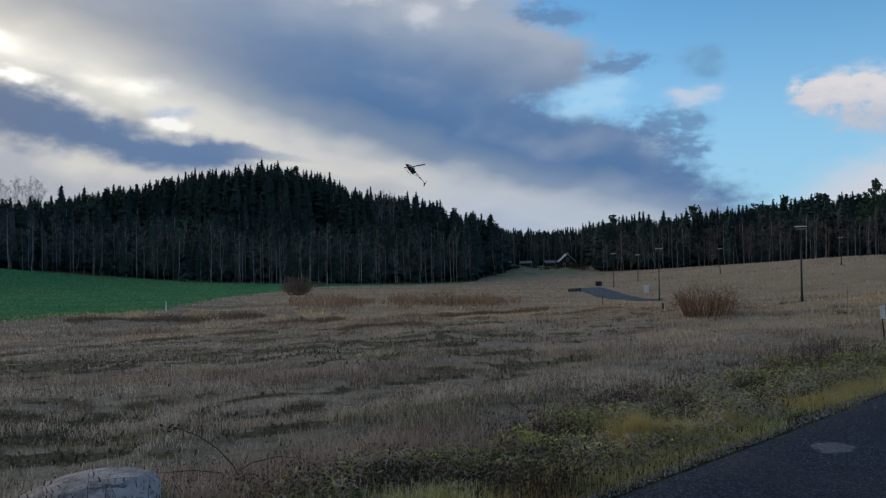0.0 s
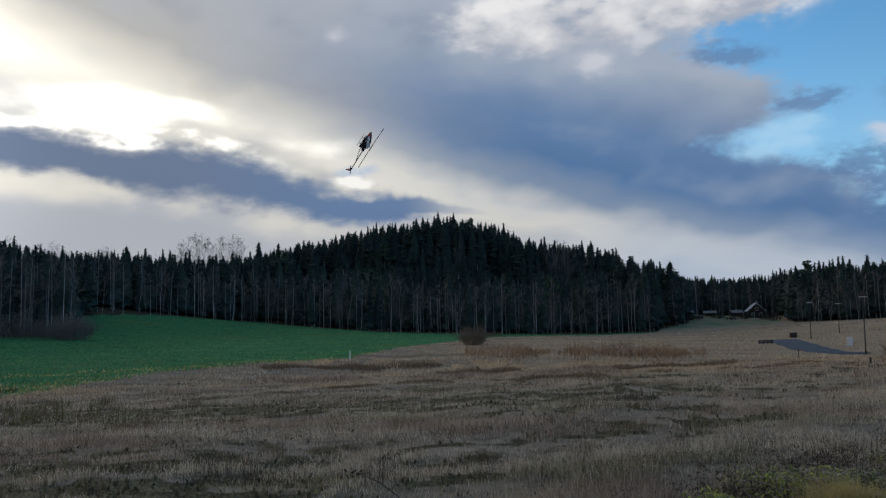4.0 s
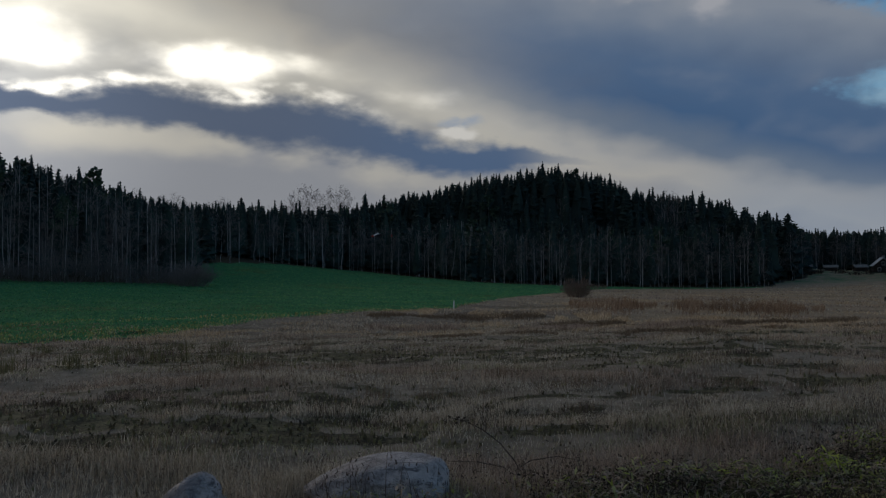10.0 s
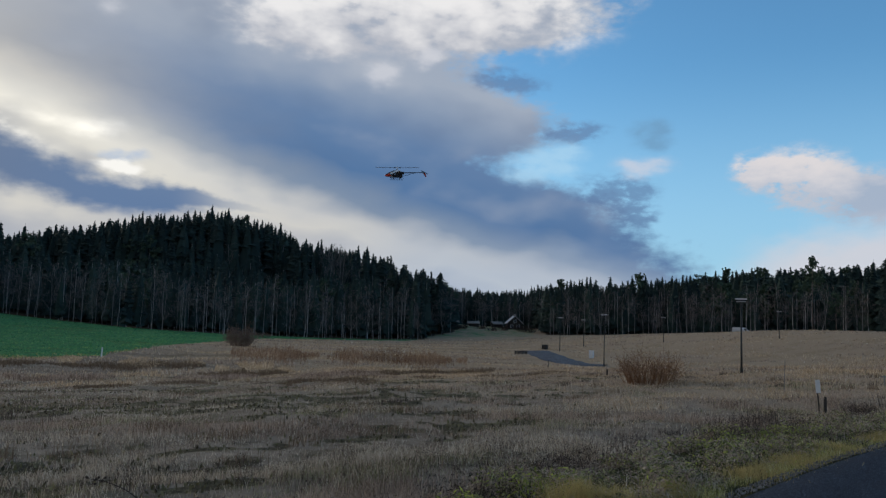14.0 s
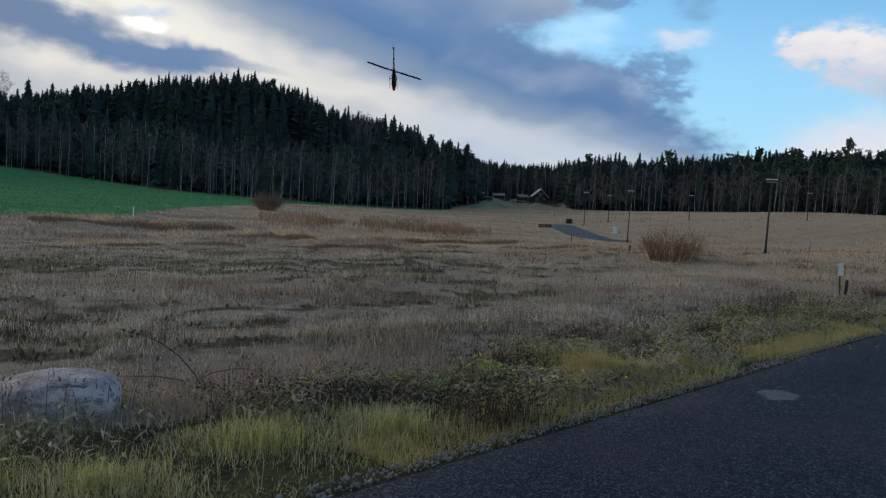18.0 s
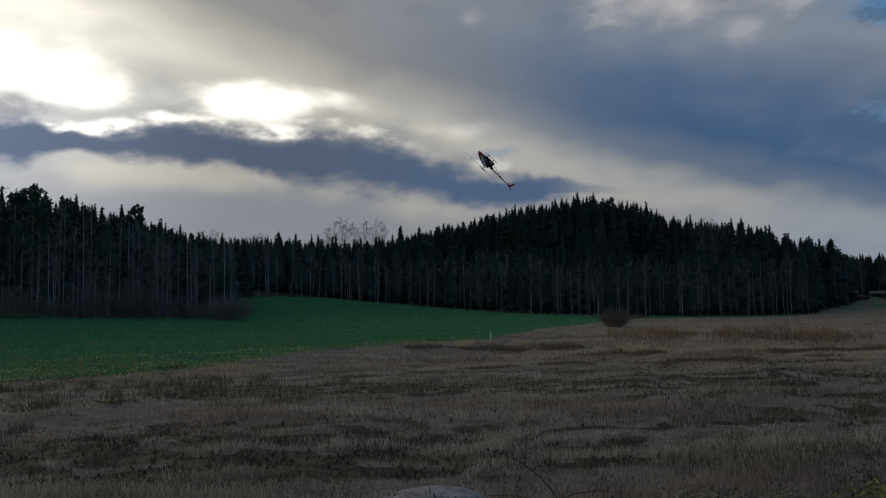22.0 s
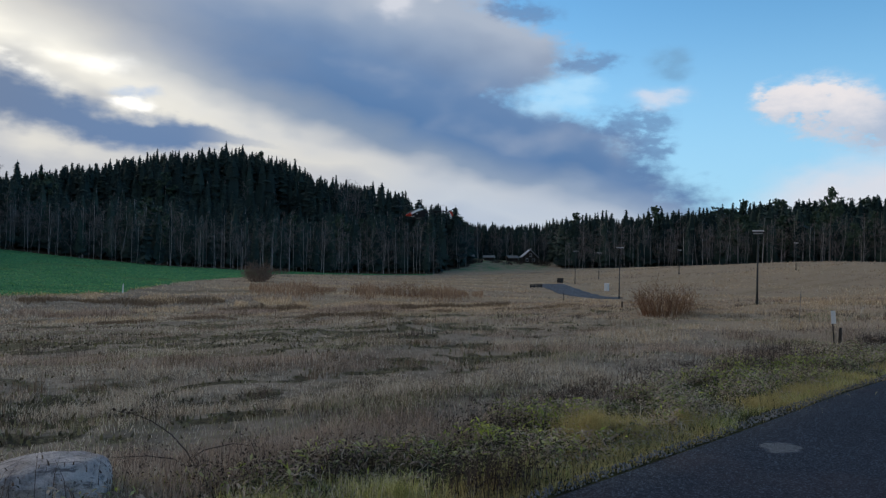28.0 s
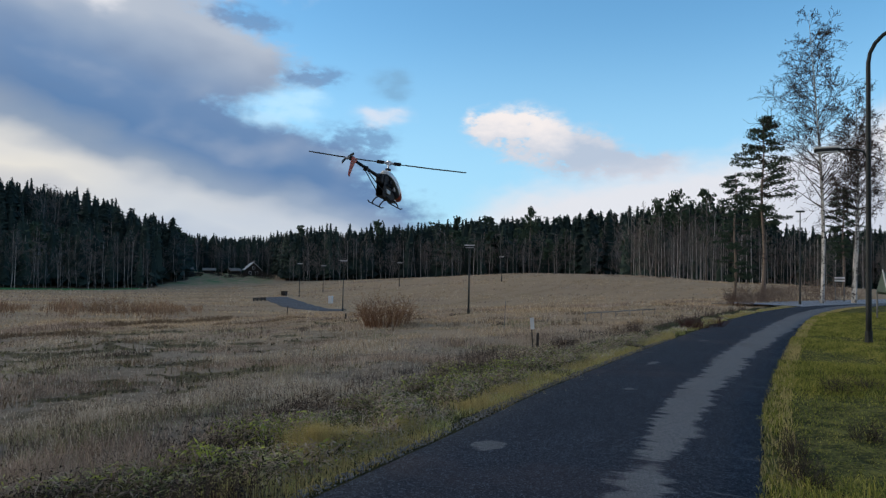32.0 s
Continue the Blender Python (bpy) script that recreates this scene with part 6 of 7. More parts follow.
    # tussocks of ochre sedge
    for k, (px, py, n, wide, tall0, mm) in enumerate(((4.60, 5.85, 1500, 0.17, 0.34, "fringe"), (4.95, 5.75, 800, 0.15, 0.26, "fringe"), (5.9, 6.0, 700, 0.2, 0.2, "fringe"), (3.2, 5.0, 700, 0.16, 0.20, "verge"), (2.1, 4.75, 800, 0.2, 0.22, "verge"),
                                                      (1.2, 4.7, 700, 0.2, 0.22, "verge"), (7.4, 6.4, 700, 0.3, 0.18, "fringe"), (8.8, 6.9, 600, 0.3, 0.17, "fringe"), (10.6, 7.4, 600, 0.3, 0.16, "fringe"), (0.2, 4.3, 500, 0.2, 0.2, "verge"))):
        a, q = rng.uniform(0, 6.3, n), np.abs(rng.normal(0, wide, n))
        grow_blades("sedge_tussock", px + np.cos(a) * q * 1.4, py + np.sin(a) * q, rng.uniform(0.4, 1.0, n) * tall0, np.full(n, 0.0038), M[mm], "ochre sedge tussock on the verge" if mm == "fringe" else "green sedge tussock on the verge", 60 + k, 0.5)
    # lawn on the other side
    x, y, q, d = along(230000, s_cam + 3, s_cam + 50, -8.0, -1.45, 1.5)
    r = np.hypot(x, y)
    lush = field_noise(x, y, 0.9, 0.9, 51)
    keep = (r > 2.5) & (rng.random(len(x)) < 0.5 + 0.6 * lush)
    x, y, r, lush = x[keep], y[keep], r[keep], lush[keep]
    grow_blades("lawn_grass", x, y, rng.uniform(0.03, 0.10, len(x)) * (0.4 + 1.1 * lush), 0.003 + 0.0008 * r, M["lawn"], "mossy green and yellow grass bank", 9, 0.9)
    # flattened leafy weeds between verge and meadow, over lying stems
    x, y, q, d = along(170000, s_cam - 3, s_cam + 24, 1.8, 4.4, 1.25)
    ds = q - s_cam
    inner = np.interp(ds, [-3, 1, 3, 5, 8, 14, 20, 27], [2.9, 2.7, 2.2, 2.05, 2.0, 1.95, 1.9, 2.0])
    outer = np.interp(ds, [-3, 1, 3, 5, 8, 14, 18, 27], [3.5, 3.5, 3.4, 3.3, 3.4, 3.5, 2.9, 2.3]) + 0.6 * (field_noise(x, y, 0.6, 0.4, 62) - 0.5)
    heap = field_noise(x, y, 0.22, 0.18, 61)
    keep = (d > inner + 0.5 * (field_noise(x, y, 0.4, 0.4, 63) - 0.5)) & (d < outer) & (rng.random(len(x)) < (0.12 + 0.88 * heap) * (0.16 + 0.84 * smooth(1.8, 3.6, ds)))
    x, y, d, heap, ds = x[keep], y[keep], d[keep], heap[keep], ds[keep]
    n = len(x)
    lime = np.exp(-((ds - 11.6) / 1.5) ** 2 - ((d - 3.05) / 0.22) ** 2) + np.exp(-((ds - 5.2) / 0.7) ** 2 - ((d - 2.95) / 0.25) ** 2)
    green = 0.5 * np.exp(-((ds - 11.5) / 3.5) ** 2) + 0.3 * np.exp(-((ds - 4.0) / 2.5) ** 2)
    depth = rng.random(n)
    lift = (0.02 + 0.20 * heap * smooth(0, 0.4, np.minimum(d - 1.8, 4.0 - d))) * depth
    # bright leaves only high in the heaps, coloured as if light caught them
    bright = (rng.random(n) < (lime * 1.2 + green * 0.25) * (depth > 0.45))
    dead = ~bright & (rng.random(n) < 0.52)
    for sel, m, lab, seed in ((bright, "nettle", "yellow-green flattened leaves at the edge of the verge", 10), (dead, "russet", "withered brown leaves at the edge of the verge", 24), (~bright & ~dead, "dock", "dull dark green flattened leaves at the edge of the verge", 25)):
        k = sel.sum()
        scatter_leaves("weed_leaves", x[sel], y[sel], rng.uniform(0.035, 0.10, k), rng.uniform(0.010, 0.026, k), M[m], lab, seed, lift[sel], 0.5)
    stem = rng.random(n) < 0.26
    k = stem.sum()
    scatter_leaves("lying_stems", x[stem], y[stem], rng.uniform(0.08, 0.26, k), rng.uniform(0.004, 0.007, k), M["straw"], "pale dead stems lying over the weeds", 26, lift[stem] + 0.02, 0.22)
    # single clumps of dark seed heads on stiff stems
    for k, (cx, cy, wide, tall0, n) in enumerate(((2.9, 4.80, 0.22, 0.36, 260), (5.16, 7.0, 0.26, 0.34, 220), (1.5, 5.5, 0.3, 0.24, 200), (2.1, 5.65, 0.2, 0.22, 130), (3.7, 6.3, 0.25, 0.22, 160), (11.0, 9.05, 0.4, 0.40, 150), (9.9, 8.75, 0.4, 0.30, 110),
                                                  (8.4, 8.2, 0.35, 0.24, 80), (12.2, 9.2, 0.35, 0.36, 90), (6.6, 7.5, 0.25, 0.22, 80))):
        bx, by = cx + rng.normal(0, wide, n), cy + rng.normal(0, wide * 0.6, n)
        tt = rng.uniform(0.35, 1.0, n) * tall0
        grow_blades("dark_weed_clump", bx, by, tt, np.full(n, 0.006), M["weed"], "dark withered weeds with seed heads at the edge of the verge", 300 + k, 0.4)
        scatter_leaves("seed_heads", np.repeat(bx, 4) + rng.normal(0, 0.03, 4 * n), np.repeat(by, 4) + rng.normal(0, 0.03, 4 * n), rng.uniform(0.015, 0.04, 4 * n), rng.uniform(0.008, 0.018, 4 * n), M["seed"],
                       "dark seed heads of withered weeds", 330 + k, np.repeat(tt, 4) * rng.uniform(0.45, 1.05, 4 * n), 0.7)
    x, y, q, d = along(11000, s_cam - 5, s_cam + 52, 2.9, 4.9, 1.2)
    patch = field_noise(x, y, 0.6, 0.45, 71)
    edge = np.interp(q - s_cam, [-3, 1, 3, 5, 8, 14, 20, 27, 50], [3.6, 3.6, 3.5, 3.4, 3.6, 3.9, 3.6, 3.0, 3.0])
    keep = (patch > 0.58) & (np.abs(d - edge) < 0.12 + 0.35 * rng.random(len(x)) ** 2)
    x, y = x[keep], y[keep]
    tall = rng.uniform(0.10, 0.36, len(x)) * (0.5 + 0.8 * patch[keep])
    grow_blades("weed_stalks", x, y, tall, 0.0028 + 0.0005 * np.hypot(x, y), M["weed"], "dark withered weed stalks along the verge", 11, 0.32)
    # seed heads: small crossed leaves on the stalks
    pick = rng.random(len(x)) < 0.7
    hx, hy, ht = x[pick], y[pick], tall[pick]
    grow_blades("seed_heads", np.repeat(hx, 3) + rng.normal(0, 0.03, 3 * len(hx)), np.repeat(hy, 3) + rng.normal(0, 0.03, 3 * len(hx)), rng.uniform(0.015, 0.045, 3 * len(hx)),
                rng.uniform(0.006, 0.014, 3 * len(hx)), M["weed"], "dark seed heads of withered weeds", 12, 0.8, np.repeat(ht, 3) * rng.uniform(0.55, 0.95, 3 * len(hx)))
    # dark clumps of old seed heads where the verge meets the meadow
    cx, cy, cz = [], [], []
    px, py, q, d = along(170, s_cam - 3, s_cam + 30, 3.0, 3.7, 1.1)
    for k in range(len(px)):
        n = int(rng.uniform(15, 70))
        w = rng.uniform(0.06, 0.22)
        cx.append(px[k] + rng.normal(0, w * 1.5, n))
        cy.append(py[k] + rng.normal(0, w * 0.6, n))
        cz.append(rng.uniform(0.02, 0.22, n))
    cx, cy, cz = np.concatenate(cx), np.concatenate(cy), np.concatenate(cz)
    scatter_leaves("seed_clumps", cx, cy, rng.uniform(0.012, 0.04, len(cx)), rng.uniform(0.006, 0.014, len(cx)), M["seed"], "dark clumps of withered seed heads along the verge", 13, cz, 0.7)
    # long grass round the boulders
    for k, (bx, by, w) in enumerate(((-0.12, 5.75, 0.75), (-1.38, 5.2, 0.35))):
        n = int(700 * w)
        a = rng.uniform(0, 6.3, n)
        q = rng.uniform(0.85, 1.5, n)
        gx, gy = bx + np.cos(a) * q * w * 0.8, by + np.sin(a) * q * 0.42
        grow_blades("boulder_grass", gx, gy, rng.uniform(0.08, 0.2, n) * np.where(gy < by - 0.1, 0.6, 1.0), np.full(n, 0.005), M["straw"], "dead grass round the boulder", 80 + k, 0.5)
    # crushed stone along the asphalt
    bm = bmesh.new()
    bmesh.ops.create_icosphere(bm, subdivisions=1, radius=1.0)
    sv = np.array([v.co[:] for v in bm.verts])
    sf = np.array([[v.index for v in f.verts] for f in bm.faces])
    bm.free()
    x, y, q, d = along(3600, s_cam - 2, s_cam + 22, 1.50, 1.67, 1.5)
    n = len(x)
    size = rng.uniform(0.005, 0.014, n)
    vv = sv[None] * size[:, None, None] * rng.uniform(0.6, 1.2, (n, 1, 3)) * rng.uniform(0.8, 1.2, (n, 12, 1))
    vv += np.stack([x, y, land(x, y) - 0.01 + size * 0.3], -1)[:, None]
    ff = (sf[None] + (np.arange(n) * 12)[:, None, None]).reshape(-1)
    tagged(new("edge_gravel", raw_mesh("edge_gravel", vv.reshape(-1, 3), ff, 3, M["gravel"])), "grey crushed stone along the asphalt edge", "gravel", kind="stuff")


M["reed"] = blades("reddish_tall_grass", [(0.20, 0.12, 0.075), (0.32, 0.21, 0.135), (0.46, 0.33, 0.225)], 0.3, 0.05, 0.4)
M["russet"] = blades("russet_dead_grass", [(0.15, 0.108, 0.082), (0.30, 0.222, 0.168), (0.46, 0.352, 0.272), (0.62, 0.50, 0.395)], 0.3, 0.05, 0.4)
M["olive"] = blades("olive_grass", [(0.10, 0.094, 0.055), (0.20, 0.19, 0.105), (0.34, 0.32, 0.18), (0.50, 0.455, 0.28)], 0.4, 0.05, 0.4)
# range widened so pale leaves act as lit highlights, dark ones as shade
M["dock"] = blades("dull_green_leaves", [(0.03, 0.03, 0.018), (0.12, 0.125, 0.055), (0.33, 0.335, 0.13), (0.62, 0.60, 0.28)], 2.5, 0.2, 0.3)
M["brown_weed"] = blades("brown_weeds", [(0.13, 0.090, 0.058), (0.19, 0.135, 0.088), (0.26, 0.19, 0.125)], 0.4, 0.15, 0.3)
M["rush"] = blades("rushes", [(0.07, 0.062, 0.036), (0.13, 0.122, 0.058), (0.22, 0.19, 0.10)], 0.3, 0.1, 0.3)
M["seed"] = blades("old_seed_heads", [(0.022, 0.017, 0.014), (0.045, 0.034, 0.027), (0.085, 0.064, 0.05)], 0.8, 0.05, 0.1)
M["moss"] = blades("moss_and_old_leaves", [(0.04, 0.034, 0.022), (0.085, 0.074, 0.042), (0.16, 0.145, 0.072), (0.30, 0.27, 0.14)], 0.4, 0.15, 0.2)
M["crop"] = blades("crop_leaf", [(0.055, 0.185, 0.095), (0.085, 0.27, 0.12), (0.13, 0.34, 0.14), (0.24, 0.40, 0.15)], 0.12, 0.15, 0.4)
M["fringe"] = blades("ochre_grass", [(0.26, 0.205, 0.085), (0.44, 0.345, 0.14), (0.60, 0.47, 0.21), (0.38, 0.36, 0.11)], 0.6, 0.15, 0.45)
build_grass()


def puddle(az, r, long, deep, seed):
    """Standing water in the low edge of the crop."""
    x, y = polar(az, r)
    rng = random.Random(seed)
    n = 22
    rim = [(math.cos(6.2832 * k / n) * long * rng.uniform(0.55, 1.0), math.sin(6.2832 * k / n) * deep * rng.uniform(0.55, 1.0), 0) for k in range(n)]
    me = mesh_of("puddle", rim, [tuple(range(n))], M["water"])
    ob = tagged(new("puddle", me), "shallow puddle reflecting the bright sky at the crop's edge", "puddle", "puddles in the field")
    ob.matrix_world = pose(x, y, height(x, y) + 0.035, 0, 0, az)


M["water"] = plain("muddy_water", (0.05, 0.045, 0.035), 0.06, 0.0, 0.1, bump_depth=0)
M["water"].node_tree.nodes["Principled BSDF"].inputs["Specular IOR Level"].default_value = 0.5
for k, (az, r, long, deep) in enumerate(((36.8, 46.5, 1.5, 0.45), (38.2, 45.2, 1.0, 0.3), (27.3, 49.0, 1.8, 0.4), (25.4, 49.5, 1.3, 0.35), (18.8, 51.5, 1.0, 0.3), (18.2, 58.0, 1.4, 0.5), (42.5, 46.5, 1.2, 0.35))):
    puddle(az, r, long, deep, k)


def bramble():
    """A long bare arching twig beside the boulder."""
    root = thing("bramble", pose(0.95, 6.3, height(0.95, 6.3) - 0.05), "long bare arching bramble twig beside the boulder", "twig")
    canes = ([(0.12, -0.05, 0), (0.05, 0.0, 0.14), (-0.06, 0.08, 0.27), (-0.20, 0.16, 0.37), (-0.34, 0.22, 0.43), (-0.47, 0.28, 0.45)],
             [(0.1, 0.0, 0), (-0.05, -0.02, 0.10), (-0.25, -0.05, 0.15), (-0.5, -0.05, 0.16)], [(0.0, 0.1, 0), (0.2, 0.1, 0.12), (0.42, 0.1, 0.15), (0.62, 0.1, 0.11)])
    for cane in canes:
        part("twig", tube(bmesh.new(), cane, [0.007 - 0.005 * k / (len(cane) - 1) for k in range(len(cane))], 5), M["dark_twig"], root)
    rng = random.Random(2)
    for k in range(9):
        q = Vector(canes[0][-1]).lerp(Vector(canes[0][-2]), rng.random()) + Vector((rng.gauss(0, 0.012), rng.gauss(0, 0.012), rng.gauss(0.005, 0.012)))
        bm = bmesh.new()
        bmesh.ops.create_icosphere(bm, subdivisions=1, radius=0.011, matrix=Matrix.Translation(q))
        part("seed_head", bm, M["seed"], root)


bramble()
# ---------------------------------------------------------------- model helicopter
M["carbon"] = plain("carbon_black", (0.013, 0.013, 0.015), 0.6, 0.0, 0.15, 12.0, 90.0, bump_depth=0)
M["blade"] = plain("blade_black", (0.022, 0.022, 0.024), 0.35, 0.0, 0.1, 8.0, 60.0, bump_depth=0)
M["orange"] = plain("orange_red_paint", (0.50, 0.045, 0.022), 0.35, 0.0, 0.06, 8.0, 60.0, bump_depth=0)
M["alloy"] = plain("machined_alloy", (0.50, 0.51, 0.53), 0.35, 0.9, 0.08, 12.0, 80.0, bump_depth=0)


def canopy_material():
    """Black canopy with a white swoosh and an orange-red nose."""
    m, tree, b = mat("canopy_paint", 0.28)
    V.tree = tree
    sep = tree.nodes.new("ShaderNodeSeparateXYZ")
    tree.links.new(coords(tree, "Object"), sep.inputs[0])
    y, z = V(sep.outputs[1]), V(sep.outputs[2]) * 1.25
    # the swoosh arcs from the lower nose up to the mast
    arc = z - (curve(y, [(-0.2, 0.15), (0.0, 0.10), (0.15, 0.02), (0.3, -0.07), (0.42, -0.13)]))
    white = step(0.052, 0.045, V.op("ABSOLUTE", arc))
    col = blend((0.02, 0.02, 0.022), white, (0.78, 0.78, 0.77))
    nose = step(0.285, 0.30, y - z * 0.25) * step(0.055, 0.045, arc)
    col = blend(col, nose, (0.50, 0.04, 0.02))
    tree.links.new(col, b.inputs["Base Color"])
    b.inputs["Coat Weight"].default_value = 0.4
    return m


def loft(bm, sections, sides=18, power=2.3):
    """A closed skin over upright ovals: (y, z, half width, half height)."""
    rings = []
    for y, z, w, h in sections:
        ring = []
        for k in range(sides):
            a = 2 * math.pi * k / sides
            c, s = math.cos(a), math.sin(a)
            ring.append(bm.verts.new((w * math.copysign(abs(c) ** (2 / power), c), y, z + h * math.copysign(abs(s) ** (2 / power), s))))
        rings.append(ring)
    for r0, r1 in zip(rings, rings[1:]):
        for k in range(sides):
            bm.faces.new((r0[k], r0[(k + 1) % sides], r1[(k + 1) % sides], r1[k]))
    bm.faces.new(rings[0][::-1])
    bm.faces.new(rings[-1])
    bmesh.ops.recalc_face_normals(bm, faces=bm.faces)
    return bm


def blade_mesh(root_r, tip_r, chord, thick, axis="x"):
    """A rotor blade: aerofoil section, rounded tip, slightly drooped."""
    bm = bmesh.new()
    rings = []
    for t in (0, 0.06, 0.14, 0.5, 0.9, 0.97, 1.0):
        x = root_r + (tip_r - root_r) * t
        c = chord * (0.45 if t == 0 else 0.75 if t == 0.06 else 1.0 if t < 0.95 else 0.8 if t < 1 else 0.45)
        sec = [(0.5, 0), (0.25, 0.5), (-0.1, 0.4), (-0.5, 0.02), (-0.1, -0.3), (0.25, -0.4)]
        rings.append([bm.verts.new((x, a * c - 0.1 * chord, b * thick + 0.012 * t * t)) for a, b in sec])
    for r0, r1 in zip(rings, rings[1:]):
        for k in range(6):
            bm.faces.new((r0[k], r0[(k + 1) % 6], r1[(k + 1) % 6], r1[k]))
    bm.faces.new(rings[0][::-1])
    bm.faces.new(rings[-1])
    bmesh.ops.recalc_face_normals(bm, faces=bm.faces)
    return bm


def build_helicopter():
    root = thing("model_helicopter", None, "black radio-controlled helicopter with a white swoosh and orange-red nose, flying", "helicopter")
    bm = loft(bmesh.new(), [(0.455, -0.115, 0.012, 0.014), (0.44, -0.112, 0.034, 0.036), (0.40, -0.10, 0.056, 0.062), (0.33, -0.075, 0.074, 0.092), (0.24, -0.045, 0.086, 0.118),
                            (0.14, -0.005, 0.090, 0.128), (0.05, 0.035, 0.086, 0.106), (-0.03, 0.068, 0.074, 0.076), (-0.08, 0.092, 0.058, 0.046), (-0.11, 0.104, 0.036, 0.024)])
    part("canopy", bm, canopy_material(), root, "black canopy with white swoosh and orange-red nose", True)
    part("frame_plate", box(bmesh.new(), (0.010, 0.36, 0.26), (0.045, 0.0, -0.07), 0.004), M["carbon"], root)
    part("frame_plate", box(bmesh.new(), (0.010, 0.36, 0.26), (-0.045, 0.0, -0.07), 0.004), M["carbon"], root)
    part("motor", tube(bmesh.new(), [(0, 0.07, -0.17), (0, 0.07, -0.05)], 0.036, 14), M["alloy"], root, "silver motor", True)
    part("battery", box(bmesh.new(), (0.05, 0.2, 0.055), (0, 0.2, -0.15), 0.01), M["white_paint"], root, "white battery pack")
    # servos, cross plates and the open works behind the canopy
    for sx in (-1, 1):
        part("servo", box(bmesh.new(), (0.030, 0.055, 0.05), (sx * 0.062, 0.10, -0.06), 0.004), M["alloy"], root, "silver servo case")
        part("servo", box(bmesh.new(), (0.030, 0.050, 0.04), (sx * 0.060, -0.03, 0.0), 0.004), M["carbon"], root)
    part("bearing_block", box(bmesh.new(), (0.085, 0.07, 0.022), (0, 0, 0.095), 0.004), M["carbon"], root)
    part("rear_block", box(bmesh.new(), (0.085, 0.20, 0.12), (0, -0.15, 0.0), 0.02), M["carbon"], root)
    part("speed_controller", box(bmesh.new(), (0.02, 0.10, 0.05), (0.062, -0.06, -0.13), 0.004), M["white_paint"], root, "white labelled speed controller")
    part("belly_plate", box(bmesh.new(), (0.10, 0.44, 0.012), (0, 0.06, -0.2), 0.004), M["carbon"], root)
    part("main_gear", tube(bmesh.new(), [(0, -0.06, -0.06), (0, -0.06, -0.045)], 0.085, 22), M["rubber"], root)
    part("mast", tube(bmesh.new(), [(0, 0, 0.08), (0, 0, 0.26)], 0.009, 10), M["alloy"], root)
    part("swashplate", tube(bmesh.new(), [(0, 0, 0.158), (0, 0, 0.176)], 0.036, 16), M["carbon"], root)
    for k in range(3):
        a = 2.1 * k + 0.5
        part("push_rod", tube(bmesh.new(), [(math.cos(a) * 0.034, math.sin(a) * 0.034, 0.06), (math.cos(a) * 0.034, math.sin(a) * 0.034, 0.168)], 0.0035, 6), M["alloy"], root)
    part("tail_boom", tube(bmesh.new(), [(0, -0.16, 0.012), (0, -0.98, 0.030)], [0.022, 0.017], 14), M["carbon"], root, "", True)
    for sx in (-1, 1):
        part("boom_strut", tube(bmesh.new(), [(sx * 0.045, -0.12, -0.165), (sx * 0.012, -0.62, 0.005)], 0.006, 8), M["carbon"], root)
    part("strut_clamp", box(bmesh.new(), (0.06, 0.03, 0.055), (0, -0.62, 0.018), 0.008), M["carbon"], root)
    part("tail_case", box(bmesh.new(), (0.04, 0.07, 0.05), (0, -0.985, 0.031), 0.01), M["carbon"], root)
    bm = bmesh.new()
    pts = [(-0.90, 0.045), (-1.01, 0.052), (-1.045, -0.02), (-1.075, -0.17), (-1.045, -0.185), (-0.965, -0.03)]
    f0 = bm.faces.new([bm.verts.new((-0.004, y, z)) for y, z in pts])
    ex = bmesh.ops.extrude_face_region(bm, geom=[f0])
    bmesh.ops.translate(bm, vec=(0.008, 0, 0), verts=[v for v in ex["geom"] if isinstance(v, bmesh.types.BMVert)])
    bmesh.ops.recalc_face_normals(bm, faces=bm.faces)
    bmesh.ops.translate(bm, vec=(0.026, 0, 0), verts=list(bm.verts))
    part("tail_fin", bm, M["orange"], root, "orange-red tail fin")
    for sx in (-1, 1):
        part("skid", tube(bmesh.new(), [(sx * 0.13, 0.27, -0.268), (sx * 0.13, 0.22, -0.285), (sx * 0.13, -0.16, -0.285), (sx * 0.13, -0.2, -0.272)], 0.008, 8), M["carbon"], root)
        for y in (0.14, -0.08):
            part("skid_leg", tube(bmesh.new(), [(sx * 0.03, y, -0.185), (sx * 0.085, y, -0.21), (sx * 0.118, y, -0.25), (sx * 0.13, y, -0.282)], 0.0085, 8), M["carbon"], root)
    head = part("rotor_head", box(tube(bmesh.new(), [(0, 0, -0.018), (0, 0, 0.022)], 0.022, 14), (0.2, 0.032, 0.022), (0, 0, 0.002), 0.005), M["alloy"], root, "machined metal rotor head")
    head.location = (0, 0, 0.198)
    for k in range(2):
        ob = part("main_blade", blade_mesh(0.10, 0.80, 0.064, 0.009), M["blade"], head, "long black rotor blade")
        ob.matrix_local = pose(0, 0, 0, 0, 0, 180 * k)
        gr = part("blade_grip", box(bmesh.new(), (0.075, 0.045, 0.03), (0.085, 0, 0.002), 0.008), M["carbon"], head)
        gr.matrix_local = pose(0, 0, 0, 0, 0, 180 * k)
    tail = part("tail_rotor", tube(bmesh.new(), [(-0.012, 0, 0), (0.014, 0, 0)], 0.014, 10), M["alloy"], root)
    tail.location = (-0.045, -0.99, 0.026)
    for k in range(2):
        ob = part("tail_blade", blade_mesh(0.02, 0.145, 0.028, 0.004), M["blade"], tail, "small black tail blade")
